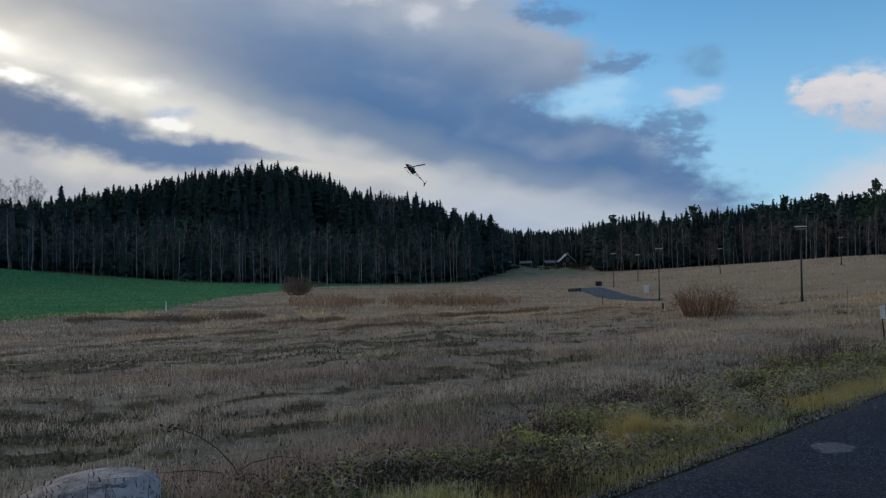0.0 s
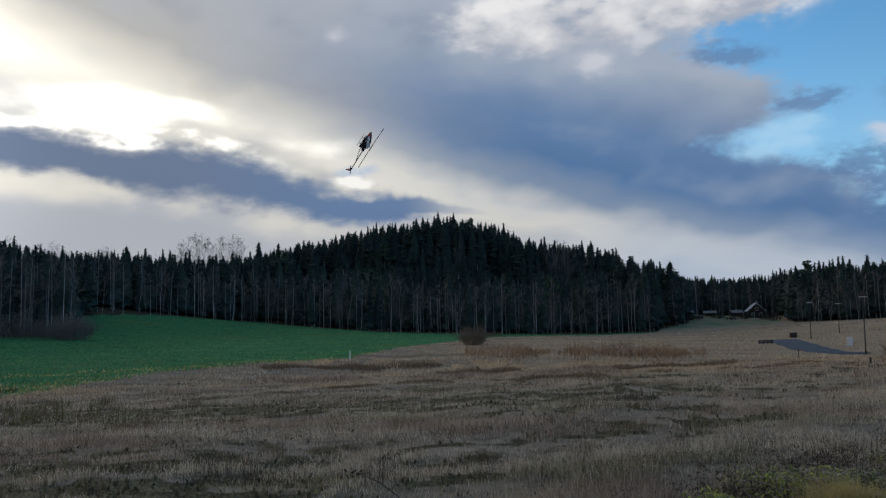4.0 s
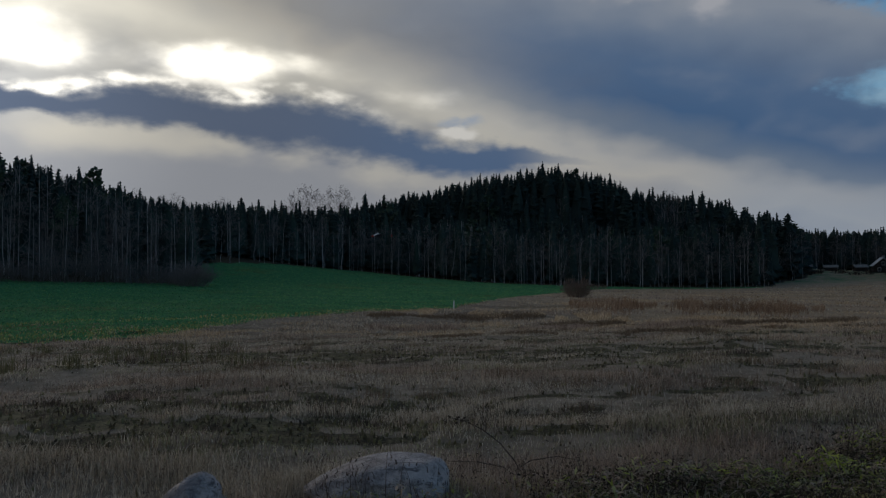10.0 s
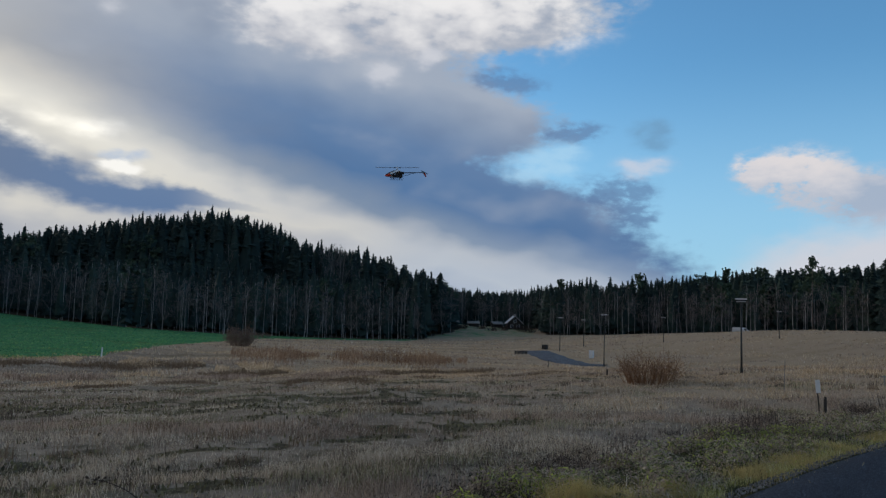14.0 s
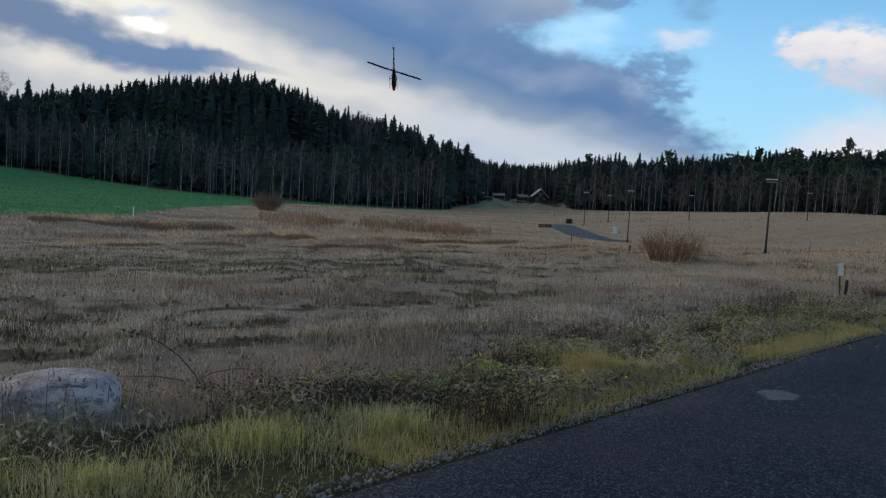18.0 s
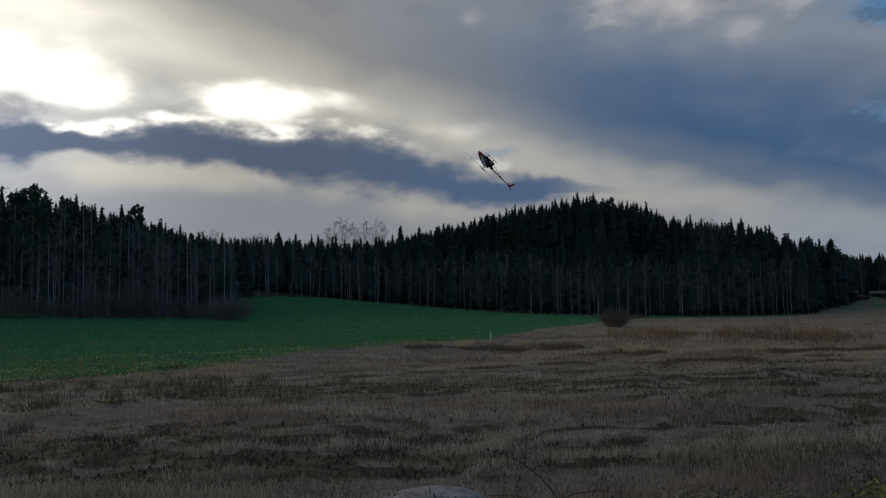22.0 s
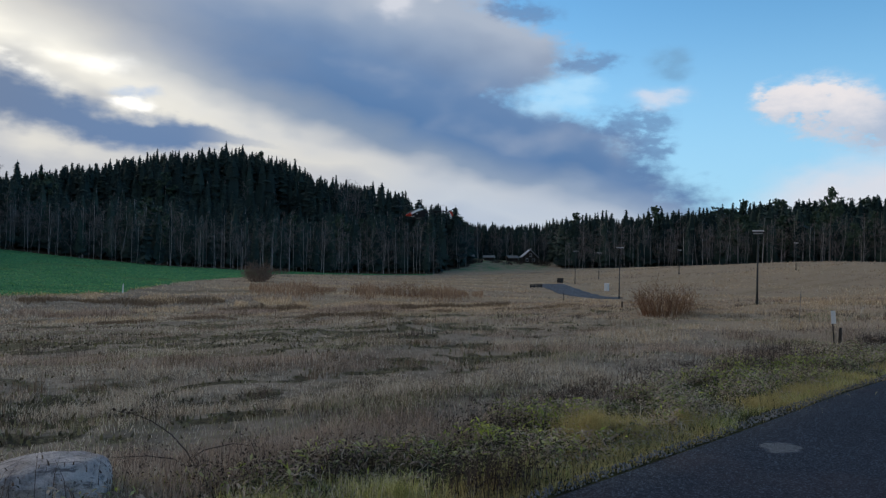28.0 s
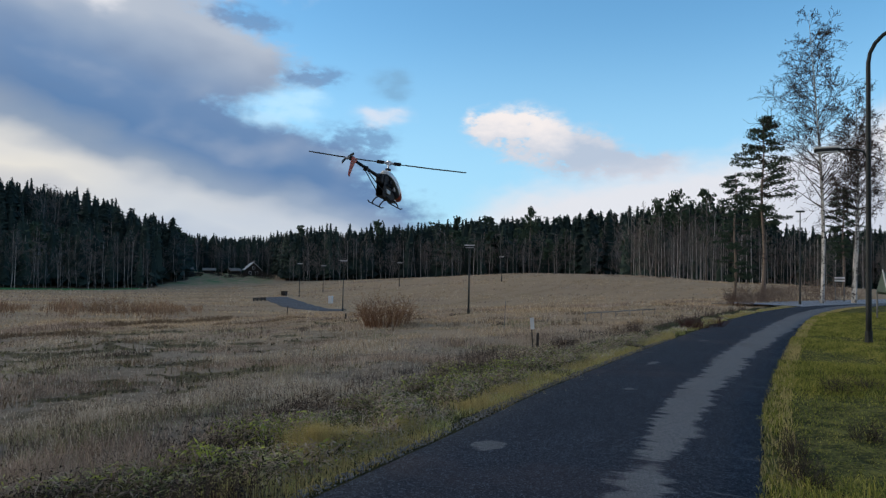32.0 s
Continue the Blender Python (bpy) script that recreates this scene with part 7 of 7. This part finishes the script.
        ob.matrix_local = pose(0, 0, 0, 180 * k, 0, 0) @ pose(0, 0, 0, 0, 90, 0)
    # the whole machine is low and narrow
    for ob in root.children_recursive:
        if ob not in (head, tail) and ob.parent not in (head, tail):
            ob.data.transform(Matrix.Diagonal((0.78, 1.0, 0.80, 1.0)))
    return root, head, tail


helicopter, rotor_head, tail_rotor = build_helicopter()

FLIGHT = [
    (0, pose(13.81, 34.01, 6.27, 0, 0, 107.9) @ pose(0, 0, 0, 40, 0, 0) @ pose(0, 0, 0, 0, 0, 0)),
    (0.2, pose(13.52, 34.31, 4.66, 0, 0, 98.5) @ pose(0, 0, 0, 15, 0, 0) @ pose(0, 0, 0, 0, 0, 0)),
    (0.4, pose(13.82, 33.17, 3.76, 0, 0, 82.4) @ pose(0, 0, 0, 5, 0, 0) @ pose(0, 0, 0, 0, 0, 0)),
    (0.6, pose(13.61, 29.92, 4.60, 0, 0, 67.5) @ pose(0, 0, 0, 35, 0, 0) @ pose(0, 0, 0, 0, 0, 0)),
    (0.8, pose(12.22, 22.64, 5.37, 0, 0, 61.6) @ pose(0, 0, 0, 78, 0, 0) @ pose(0, 0, 0, 0, 0, 0)),
    (1, pose(10.59, 17.69, 5.62, 0, 0, 59.1) @ pose(0, 0, 0, 88, 0, 0) @ pose(0, 0, 0, 0, 0, 0)),
    (1.2, pose(10.97, 17.13, 6.83, 0, 0, 57.4) @ pose(0, 0, 0, 90, 0, 0) @ pose(0, 0, 0, 0, 0, 0)),
    (1.4, pose(10.52, 18.26, 5.86, 0, 0, 60.1) @ pose(0, 0, 0, 87, 0, 0) @ pose(0, 0, 0, 0, 0, 0)),
    (1.6, pose(8.76, 19.91, 4.90, 0, 0, 66.3) @ pose(0, 0, 0, 84, 0, 0) @ pose(0, 0, 0, 0, 0, 0)),
    (1.8, pose(8.67, 19.92, 5.06, 0, 0, 66.5) @ pose(0, 0, 0, 95, 0, 0) @ pose(0, 0, 0, 0, 0, 0)),
    (2, pose(9.67, 19.31, 5.79, 0, 0, 63.4) @ pose(0, 0, 0, 114, 0, 0) @ pose(0, 0, 0, 0, 0, 0)),
    (2.2, pose(9.15, 19.49, 6.14, 0, 0, 64.8) @ pose(0, 0, 0, 119, 0, 0) @ pose(0, 0, 0, 0, 0, 0)),
    (2.4, pose(8.21, 19.78, 6.64, 0, 0, 67.5) @ pose(0, 0, 0, 119, 0, 0) @ pose(0, 0, 0, 0, 0, 0)),
    (2.6, pose(6.69, 20.35, 6.62, 0, 0, 71.8) @ pose(0, 0, 0, 110, 0, 0) @ pose(0, 0, 0, 0, 0, 0)),
    (2.8, pose(6.07, 20.46, 6.96, 0, 0, 71.5) @ pose(0, 0, 0, 122, 0, 0) @ pose(0, 0, 0, 0, 0, 0)),
    (3, pose(5.38, 21.15, 7.06, 0, 0, 70.7) @ pose(0, 0, 0, 124, 0, 0) @ pose(0, 0, 0, 0, 0, 0)),
    (3.2, pose(4.54, 22.77, 7.67, 0, 0, 73.7) @ pose(0, 0, 0, 112, 0, 0) @ pose(0, 0, 0, 0, 0, 0)),
    (3.5, pose(3.81, 24.02, 7.38, 0, 0, 71.0) @ pose(0, 0, 0, 123, 0, 0) @ pose(0, 0, 0, 0, 0, 0)),
    (5.5, pose(-3.53, 34.66, 10.67, 0, 0, 30.8) @ pose(0, 0, 0, 100, 0, 0) @ pose(0, 0, 0, 0, 10, 0)),
    (5.7, pose(-4.68, 36.44, 11.30, 0, 0, -12.7) @ pose(0, 0, 0, 80, 0, 0) @ pose(0, 0, 0, 0, 20, 0)),
    (5.9, pose(-6.06, 37.34, 11.07, 0, 0, -10.8) @ pose(0, 0, 0, 85, 0, 0) @ pose(0, 0, 0, 0, 0, 0)),
    (6.1, pose(-7.09, 39.31, 10.86, 0, 0, 10.2) @ pose(0, 0, 0, 90, 0, 0) @ pose(0, 0, 0, 0, 0, 0)),
    (6.3, pose(-8.43, 41.24, 10.39, 0, 0, 11.5) @ pose(0, 0, 0, 90, 0, 0) @ pose(0, 0, 0, 0, 0, 0)),
    (6.5, pose(-9.38, 43.28, 9.58, 0, 0, 12.2) @ pose(0, 0, 0, 90, 0, 0) @ pose(0, 0, 0, 0, 0, 0)),
    (6.7, pose(-10.76, 46.22, 8.78, 0, 0, 53.1) @ pose(0, 0, 0, 85, 0, 0) @ pose(0, 0, 0, 0, 0, 0)),
    (6.9, pose(-10.00, 48.59, 7.83, 0, 0, 106.6) @ pose(0, 0, 0, 60, 0, 0) @ pose(0, 0, 0, 0, 0, 0)),
    (7, pose(-11.25, 49.37, 7.66, 0, 0, 137.8) @ pose(0, 0, 0, 45, 0, 0) @ pose(0, 0, 0, 0, 0, 0)),
    (7.1, pose(-11.44, 51.43, 7.40, 0, 0, 137.5) @ pose(0, 0, 0, 45, 0, 0) @ pose(0, 0, 0, 0, 0, 0)),
    (7.5, pose(-12.98, 54.28, 6.25, 0, 0, 123.5) @ pose(0, 0, 0, 35, 0, 0) @ pose(0, 0, 0, 0, 0, 0)),
    (8, pose(-10.74, 58.93, 5.03, 0, 0, -244.7) @ pose(0, 0, 0, 20, 0, 0) @ pose(0, 0, 0, 0, 0, 0)),
    (8.5, pose(-8.60, 59.32, 4.25, 0, 0, -256.8) @ pose(0, 0, 0, 5, 0, 0) @ pose(0, 0, 0, 0, 0, 0)),
    (9, pose(-5.73, 59.68, 3.81, 0, 0, -262.5) @ pose(0, 0, 0, 0, 0, 0) @ pose(0, 0, 0, 0, 0, 0)),
    (9.5, pose(-3.76, 57.81, 4.37, 0, 0, -261.3) @ pose(0, 0, 0, -5, 0, 0) @ pose(0, 0, 0, 0, 0, 0)),
    (10, pose(-1.04, 54.93, 4.17, 0, 0, -260.9) @ pose(0, 0, 0, 0, 0, 0) @ pose(0, 0, 0, 0, 0, 0)),
    (10.5, pose(1.72, 49.90, 4.33, 0, 0, -264.0) @ pose(0, 0, 0, 0, 0, 0) @ pose(0, 0, 0, 0, 0, 0)),
    (11, pose(4.60, 45.67, 4.56, 0, 0, -267.7) @ pose(0, 0, 0, 0, 0, 0) @ pose(0, 0, 0, 0, 0, 0)),
    (11.5, pose(6.47, 42.37, 5.09, 0, 0, -270.7) @ pose(0, 0, 0, 0, 0, 0) @ pose(0, 0, 0, 0, 0, 0)),
    (12, pose(8.86, 38.83, 5.29, 0, 0, -274.9) @ pose(0, 0, 0, -5, 0, 0) @ pose(0, 0, 0, 0, 0, 0)),
    (12.5, pose(9.54, 34.48, 5.61, 0, 0, -277.5) @ pose(0, 0, 0, -5, 0, 0) @ pose(0, 0, 0, 0, 0, 0)),
    (13, pose(10.78, 30.86, 6.09, 0, 0, -279.3) @ pose(0, 0, 0, -8, 0, 0) @ pose(0, 0, 0, 0, -3, 0)),
    (13.5, pose(11.53, 28.26, 7.05, 0, 0, -280.2) @ pose(0, 0, 0, -6, 0, 0) @ pose(0, 0, 0, 0, 0, 0)),
    (15.5, pose(10.12, 17.19, 3.09, 0, 0, -298.5) @ pose(0, 0, 0, 0, 0, 0) @ pose(0, 0, 0, 0, 0, 0)),
    (15.7, pose(10.49, 17.60, 2.26, 0, 0, -295.8) @ pose(0, 0, 0, 0, 0, 0) @ pose(0, 0, 0, 0, 0, 0)),
    (15.9, pose(10.63, 18.08, 2.64, 0, 0, -292.5) @ pose(0, 0, 0, -5, 0, 0) @ pose(0, 0, 0, 0, 0, 0)),
    (16, pose(10.96, 18.46, 2.71, 0, 0, -295.7) @ pose(0, 0, 0, -8, 0, 0) @ pose(0, 0, 0, 0, 0, 0)),
    (16.1, pose(10.98, 19.00, 3.22, 0, 0, -296.0) @ pose(0, 0, 0, -6, 0, 0) @ pose(0, 0, 0, 0, 0, 0)),
    (16.4, pose(10.84, 19.10, 2.99, 0, 0, -295.6) @ pose(0, 0, 0, -4, 0, 0) @ pose(0, 0, 0, 0, 0, 0)),
    (16.7, pose(10.62, 19.26, 2.03, 0, 0, -292.9) @ pose(0, 0, 0, -2, 0, 0) @ pose(0, 0, 0, 0, 0, 0)),
    (17, pose(10.23, 19.47, 2.02, 0, 0, -287.7) @ pose(0, 0, 0, -3, 0, 0) @ pose(0, 0, 0, 0, 0, 0)),
    (17.3, pose(9.77, 19.69, 2.44, 0, 0, -281.4) @ pose(0, 0, 0, -2, 0, 0) @ pose(0, 0, 0, 0, 0, 0)),
    (17.6, pose(8.76, 19.08, 1.48, 0, 0, -289.7) @ pose(0, 0, 0, 3, 0, 0) @ pose(0, 0, 0, 0, 0, 0)),
    (17.8, pose(8.45, 19.15, 3.28, 0, 0, -303.8) @ pose(0, 0, 0, -8, 0, 0) @ pose(0, 0, 0, 0, 0, 0)),
    (18, pose(8.21, 20.16, 4.79, 0, 0, -386.1) @ pose(0, 0, 0, -38, 0, 0) @ pose(0, 0, 0, 0, 0, 0)),
    (18.2, pose(6.63, 20.40, 6.48, 0, 0, -468.0) @ pose(0, 0, 0, -8, 0, 0) @ pose(0, 0, 0, 0, 0, 0)),
    (18.4, pose(6.62, 19.47, 5.87, 0, 0, -465.8) @ pose(0, 0, 0, 10, 0, 0) @ pose(0, 0, 0, 0, 0, 0)),
    (18.6, pose(5.87, 19.72, 5.79, 0, 0, -556.6) @ pose(0, 0, 0, 8, 0, 0) @ pose(0, 0, 0, 0, 0, 0)),
    (18.8, pose(5.43, 19.88, 5.63, 0, 0, -607.3) @ pose(0, 0, 0, 22, 0, 0) @ pose(0, 0, 0, 0, 0, 0)),
    (19, pose(4.25, 19.74, 5.15, 0, 0, -624.2) @ pose(0, 0, 0, 12, 0, 0) @ pose(0, 0, 0, 0, -5, 0)),
    (19.2, pose(3.64, 19.43, 4.64, 0, 0, -635.6) @ pose(0, 0, 0, 6, 0, 0) @ pose(0, 0, 0, 0, 0, 0)),
    (19.4, pose(3.05, 19.10, 4.12, 0, 0, -637.1) @ pose(0, 0, 0, 7, 0, 0) @ pose(0, 0, 0, 0, 0, 0)),
    (19.6, pose(2.45, 19.23, 3.67, 0, 0, -635.3) @ pose(0, 0, 0, 6, 0, 0) @ pose(0, 0, 0, 0, 0, 0)),
    (19.8, pose(1.88, 19.32, 3.41, 0, 0, -633.6) @ pose(0, 0, 0, 5, 0, 0) @ pose(0, 0, 0, 0, 0, 0)),
    (20, pose(1.65, 19.34, 3.48, 0, 0, -632.9) @ pose(0, 0, 0, 5, 0, 0) @ pose(0, 0, 0, 0, 0, 0)),
    (20.2, pose(1.13, 19.33, 3.89, 0, 0, -631.3) @ pose(0, 0, 0, 5, 0, 0) @ pose(0, 0, 0, 0, 5, 0)),
    (20.4, pose(0.70, 19.87, 3.77, 0, 0, -632.0) @ pose(0, 0, 0, 0, 0, 0) @ pose(0, 0, 0, 0, 5, 0)),
    (20.6, pose(0.40, 19.90, 3.51, 0, 0, -631.1) @ pose(0, 0, 0, 0, 0, 0) @ pose(0, 0, 0, 0, 5, 0)),
    (20.8, pose(0.08, 20.40, 3.63, 0, 0, -630.2) @ pose(0, 0, 0, 2, 0, 0) @ pose(0, 0, 0, 0, 15, 0)),
    (21, pose(-0.07, 20.27, 4.64, 0, 0, -629.8) @ pose(0, 0, 0, -3, 0, 0) @ pose(0, 0, 0, 0, 45, 0)),
    (21.2, pose(0.22, 19.56, 5.77, 0, 0, -630.6) @ pose(0, 0, 0, -5, 0, 0) @ pose(0, 0, 0, 0, 88, 0)),
    (21.4, pose(0.72, 20.52, 6.00, 0, 0, -630.0) @ pose(0, 0, 0, 15, 0, 0) @ pose(0, 0, 0, 0, 115, 0)),
    (21.6, pose(1.18, 21.50, 6.11, 0, 0, -628.2) @ pose(0, 0, 0, 30, 0, 0) @ pose(0, 0, 0, 0, 140, 0)),
    (21.8, pose(2.02, 22.55, 5.68, 0, 0, -630.1) @ pose(0, 0, 0, 38, 0, 0) @ pose(0, 0, 0, 0, 155, 0)),
    (22, pose(1.86, 23.55, 5.86, 0, 0, -629.5) @ pose(0, 0, 0, 45, 0, 0) @ pose(0, 0, 0, 0, 168, 0)),
    (22.2, pose(2.41, 25.59, 5.52, 0, 0, -627.4) @ pose(0, 0, 0, 45, 0, 0) @ pose(0, 0, 0, 0, 178, 0)),
    (22.4, pose(2.88, 26.60, 5.21, 0, 0, -631.2) @ pose(0, 0, 0, 35, 0, 0) @ pose(0, 0, 0, 0, 180, 0)),
    (22.7, pose(3.47, 27.62, 4.57, 0, 0, -635.2) @ pose(0, 0, 0, 35, 0, 0) @ pose(0, 0, 0, 0, 180, 0)),
    (23, pose(5.03, 27.46, 3.78, 0, 0, -640.4) @ pose(0, 0, 0, 20, 0, 0) @ pose(0, 0, 0, 0, 180, 0)),
    (23.3, pose(6.98, 28.11, 3.13, 0, 0, -643.9) @ pose(0, 0, 0, 8, 0, 0) @ pose(0, 0, 0, 0, 180, 0)),
    (23.6, pose(8.64, 27.66, 2.72, 0, 0, -647.3) @ pose(0, 0, 0, 2, 0, 0) @ pose(0, 0, 0, 0, 180, 0)),
    (23.9, pose(10.54, 27.00, 2.66, 0, 0, -651.3) @ pose(0, 0, 0, -14, 0, 0) @ pose(0, 0, 0, 0, 180, 0)),
    (24.2, pose(11.23, 25.52, 4.16, 0, 0, -653.8) @ pose(0, 0, 0, -48, 0, 0) @ pose(0, 0, 0, 0, 180, 0)),
    (24.5, pose(10.95, 24.41, 5.24, 0, 0, -654.2) @ pose(0, 0, 0, -98, 0, 0) @ pose(0, 0, 0, 0, 180, 0)),
    (24.7, pose(10.32, 24.70, 5.10, 0, 0, -652.7) @ pose(0, 0, 0, -160, 0, 0) @ pose(0, 0, 0, 0, 180, 0)),
    (24.8, pose(10.15, 24.74, 5.34, 0, 0, -652.3) @ pose(0, 0, 0, -174, 0, 0) @ pose(0, 0, 0, 0, 180, 0)),
    (24.9, pose(10.40, 25.67, 5.71, 0, 0, -670.0) @ pose(0, 0, 0, -202, 0, 0) @ pose(0, 0, 0, 0, 180, 0)),
    (25, pose(10.73, 26.57, 6.09, 0, 0, -712.0) @ pose(0, 0, 0, -228, 0, 0) @ pose(0, 0, 0, 0, 180, 0)),
    (25.1, pose(10.67, 26.61, 6.00, 0, 0, -759.8) @ pose(0, 0, 0, -228, 0, 0) @ pose(0, 0, 0, 0, 180, 0)),
    (25.2, pose(10.87, 26.51, 6.08, 0, 0, -787.3) @ pose(0, 0, 0, -228, 0, 0) @ pose(0, 0, 0, 0, 180, 0)),
    (25.3, pose(10.31, 27.27, 6.10, 0, 0, -792.7) @ pose(0, 0, 0, -226, 0, 0) @ pose(0, 0, 0, 0, 180, 0)),
    (25.5, pose(10.54, 27.77, 5.84, 0, 0, -798.8) @ pose(0, 0, 0, -222, 0, 0) @ pose(0, 0, 0, 0, 180, 0)),
    (27.5, pose(10.68, 24.79, 2.25, 0, 0, -833.3) @ pose(0, 0, 0, -180, 0, 0) @ pose(0, 0, 0, 0, 180, 0)),
    (27.8, pose(10.74, 23.64, 2.96, 0, 0, -834.4) @ pose(0, 0, 0, -180, 0, 0) @ pose(0, 0, 0, 0, 180, 0)),
    (28, pose(10.63, 22.58, 3.11, 0, 0, -837.2) @ pose(0, 0, 0, -178, 0, 0) @ pose(0, 0, 0, 0, 180, 0)),
    (28.4, pose(10.18, 19.44, 3.15, 0, 0, -837.6) @ pose(0, 0, 0, -176, 0, 0) @ pose(0, 0, 0, 0, 180, 0)),
    (28.7, pose(9.19, 16.00, 2.91, 0, 0, -839.9) @ pose(0, 0, 0, -170, 0, 0) @ pose(0, 0, 0, 0, 180, 0)),
    (29, pose(8.83, 13.89, 2.76, 0, 0, -844.5) @ pose(0, 0, 0, -167, 0, 0) @ pose(0, 0, 0, 0, 180, 0)),
    (29.3, pose(8.40, 11.79, 2.38, 0, 0, -843.5) @ pose(0, 0, 0, -167, 0, 0) @ pose(0, 0, 0, 0, 180, 0)),
    (29.6, pose(8.54, 10.84, 2.04, 0, 0, -846.2) @ pose(0, 0, 0, -164, 0, 0) @ pose(0, 0, 0, 0, 180, 0)),
    (29.9, pose(9.38, 10.63, 2.40, 0, 0, -853.4) @ pose(0, 0, 0, -158, 0, 0) @ pose(0, 0, 0, 0, 180, 0)),
    (30.1, pose(8.36, 9.21, 2.84, 0, 0, -872.2) @ pose(0, 0, 0, -150, 0, 0) @ pose(0, 0, 0, 0, 180, 0)),
    (30.3, pose(7.21, 8.15, 3.21, 0, 0, -921.5) @ pose(0, 0, 0, -140, 0, 0) @ pose(0, 0, 0, 0, 180, 0)),
    (30.5, pose(6.31, 6.49, 3.23, 0, 0, -949.2) @ pose(0, 0, 0, -155, 0, 0) @ pose(0, 0, 0, 0, 180, 0)),
    (30.7, pose(6.00, 6.06, 3.31, 0, 0, -956.7) @ pose(0, 0, 0, -168, 0, 0) @ pose(0, 0, 0, 0, 180, 0)),
    (31, pose(5.76, 5.72, 3.34, 0, 0, -961.5) @ pose(0, 0, 0, -174, 0, 0) @ pose(0, 0, 0, 0, 180, 0)),
    (31.5, pose(5.50, 5.64, 2.98, 0, 0, -962.5) @ pose(0, 0, 0, -175, 0, 0) @ pose(0, 0, 0, 0, 180, 0)),
    (32, pose(5.27, 5.67, 2.54, 0, 0, -961.5) @ pose(0, 0, 0, -176, 0, 0) @ pose(0, 0, 0, 0, 184, 0)),
]
# the rotor's turn at whole seconds, degrees from across the fuselage
PHASE = {0: 0, 1: 90, 2: 95, 3: 20, 6: 80, 7: 0, 13: -95, 16: -60, 17: -90, 18: 20, 19: -20, 20: -60, 21: 30, 22: 95, 23: -80, 24: -90, 25: 30, 28: -85, 29: -12, 30: -45, 31: 18, 32: 25}


def turn_at(t):
    """The rotor spins fast; its phase is right at whole seconds."""
    base = 2400.0 * t
    k = int(math.floor(t + 1e-6))
    a0 = (PHASE.get(k, 90) - 2400.0 * k) % 180
    a1 = (PHASE.get(k + 1, 90) - 2400.0 * (k + 1)) % 180
    d = (a1 - a0 + 90) % 180 - 90
    return base + a0 + d * (t - k) + shift_at(k)


SHIFTS = [0.0]
for _k in range(33):
    _a0 = (PHASE.get(_k, 90) - 2400.0 * _k) % 180
    _a1 = (PHASE.get(_k + 1, 90) - 2400.0 * (_k + 1)) % 180
    _d = (_a1 - _a0 + 90) % 180 - 90
    SHIFTS.append(SHIFTS[-1] + _a0 + _d - _a1)


def shift_at(k):
    return SHIFTS[k]


def van_rows():
    rows = []
    for t, az, r, head in ((0.0, -47.0, 420.0, -8.0), (10.0, -47.2, 300.0, -8.0), (13.5, -48.3, 240.0, -30.0), (15.5, -52.62, 221.0, -55.0), (16.0, -53.84, 219.0, -55.0), (16.9, -56.1, 217.5, -55.0),
                           (17.7, -58.3, 217.0, -57.0), (19.0, -61.8, 218.0, -60.0), (24.0, -75.5, 228.0, -72.0), (32.0, -93.0, 270.0, -75.0)):
        x, y = polar(az, r)
        rows.append((t, pose(x, y, height(x, y) + VAN_LIFT, 0, 0, head)))
    return rows


VAN_LIFT = 0.1


def motions():
    walk(helicopter, FLIGHT)
    walk(rotor_head, [(k / FPS, pose(0, 0, 0.198, 0, 0, turn_at(k / FPS))) for k in range(32 * FPS + 1)])
    walk(tail_rotor, [(k / FPS, pose(-0.045, -0.99, 0.026, 83.0 * k, 0, 0)) for k in range(32 * FPS + 1)])
    walk(van, van_rows())


motions()
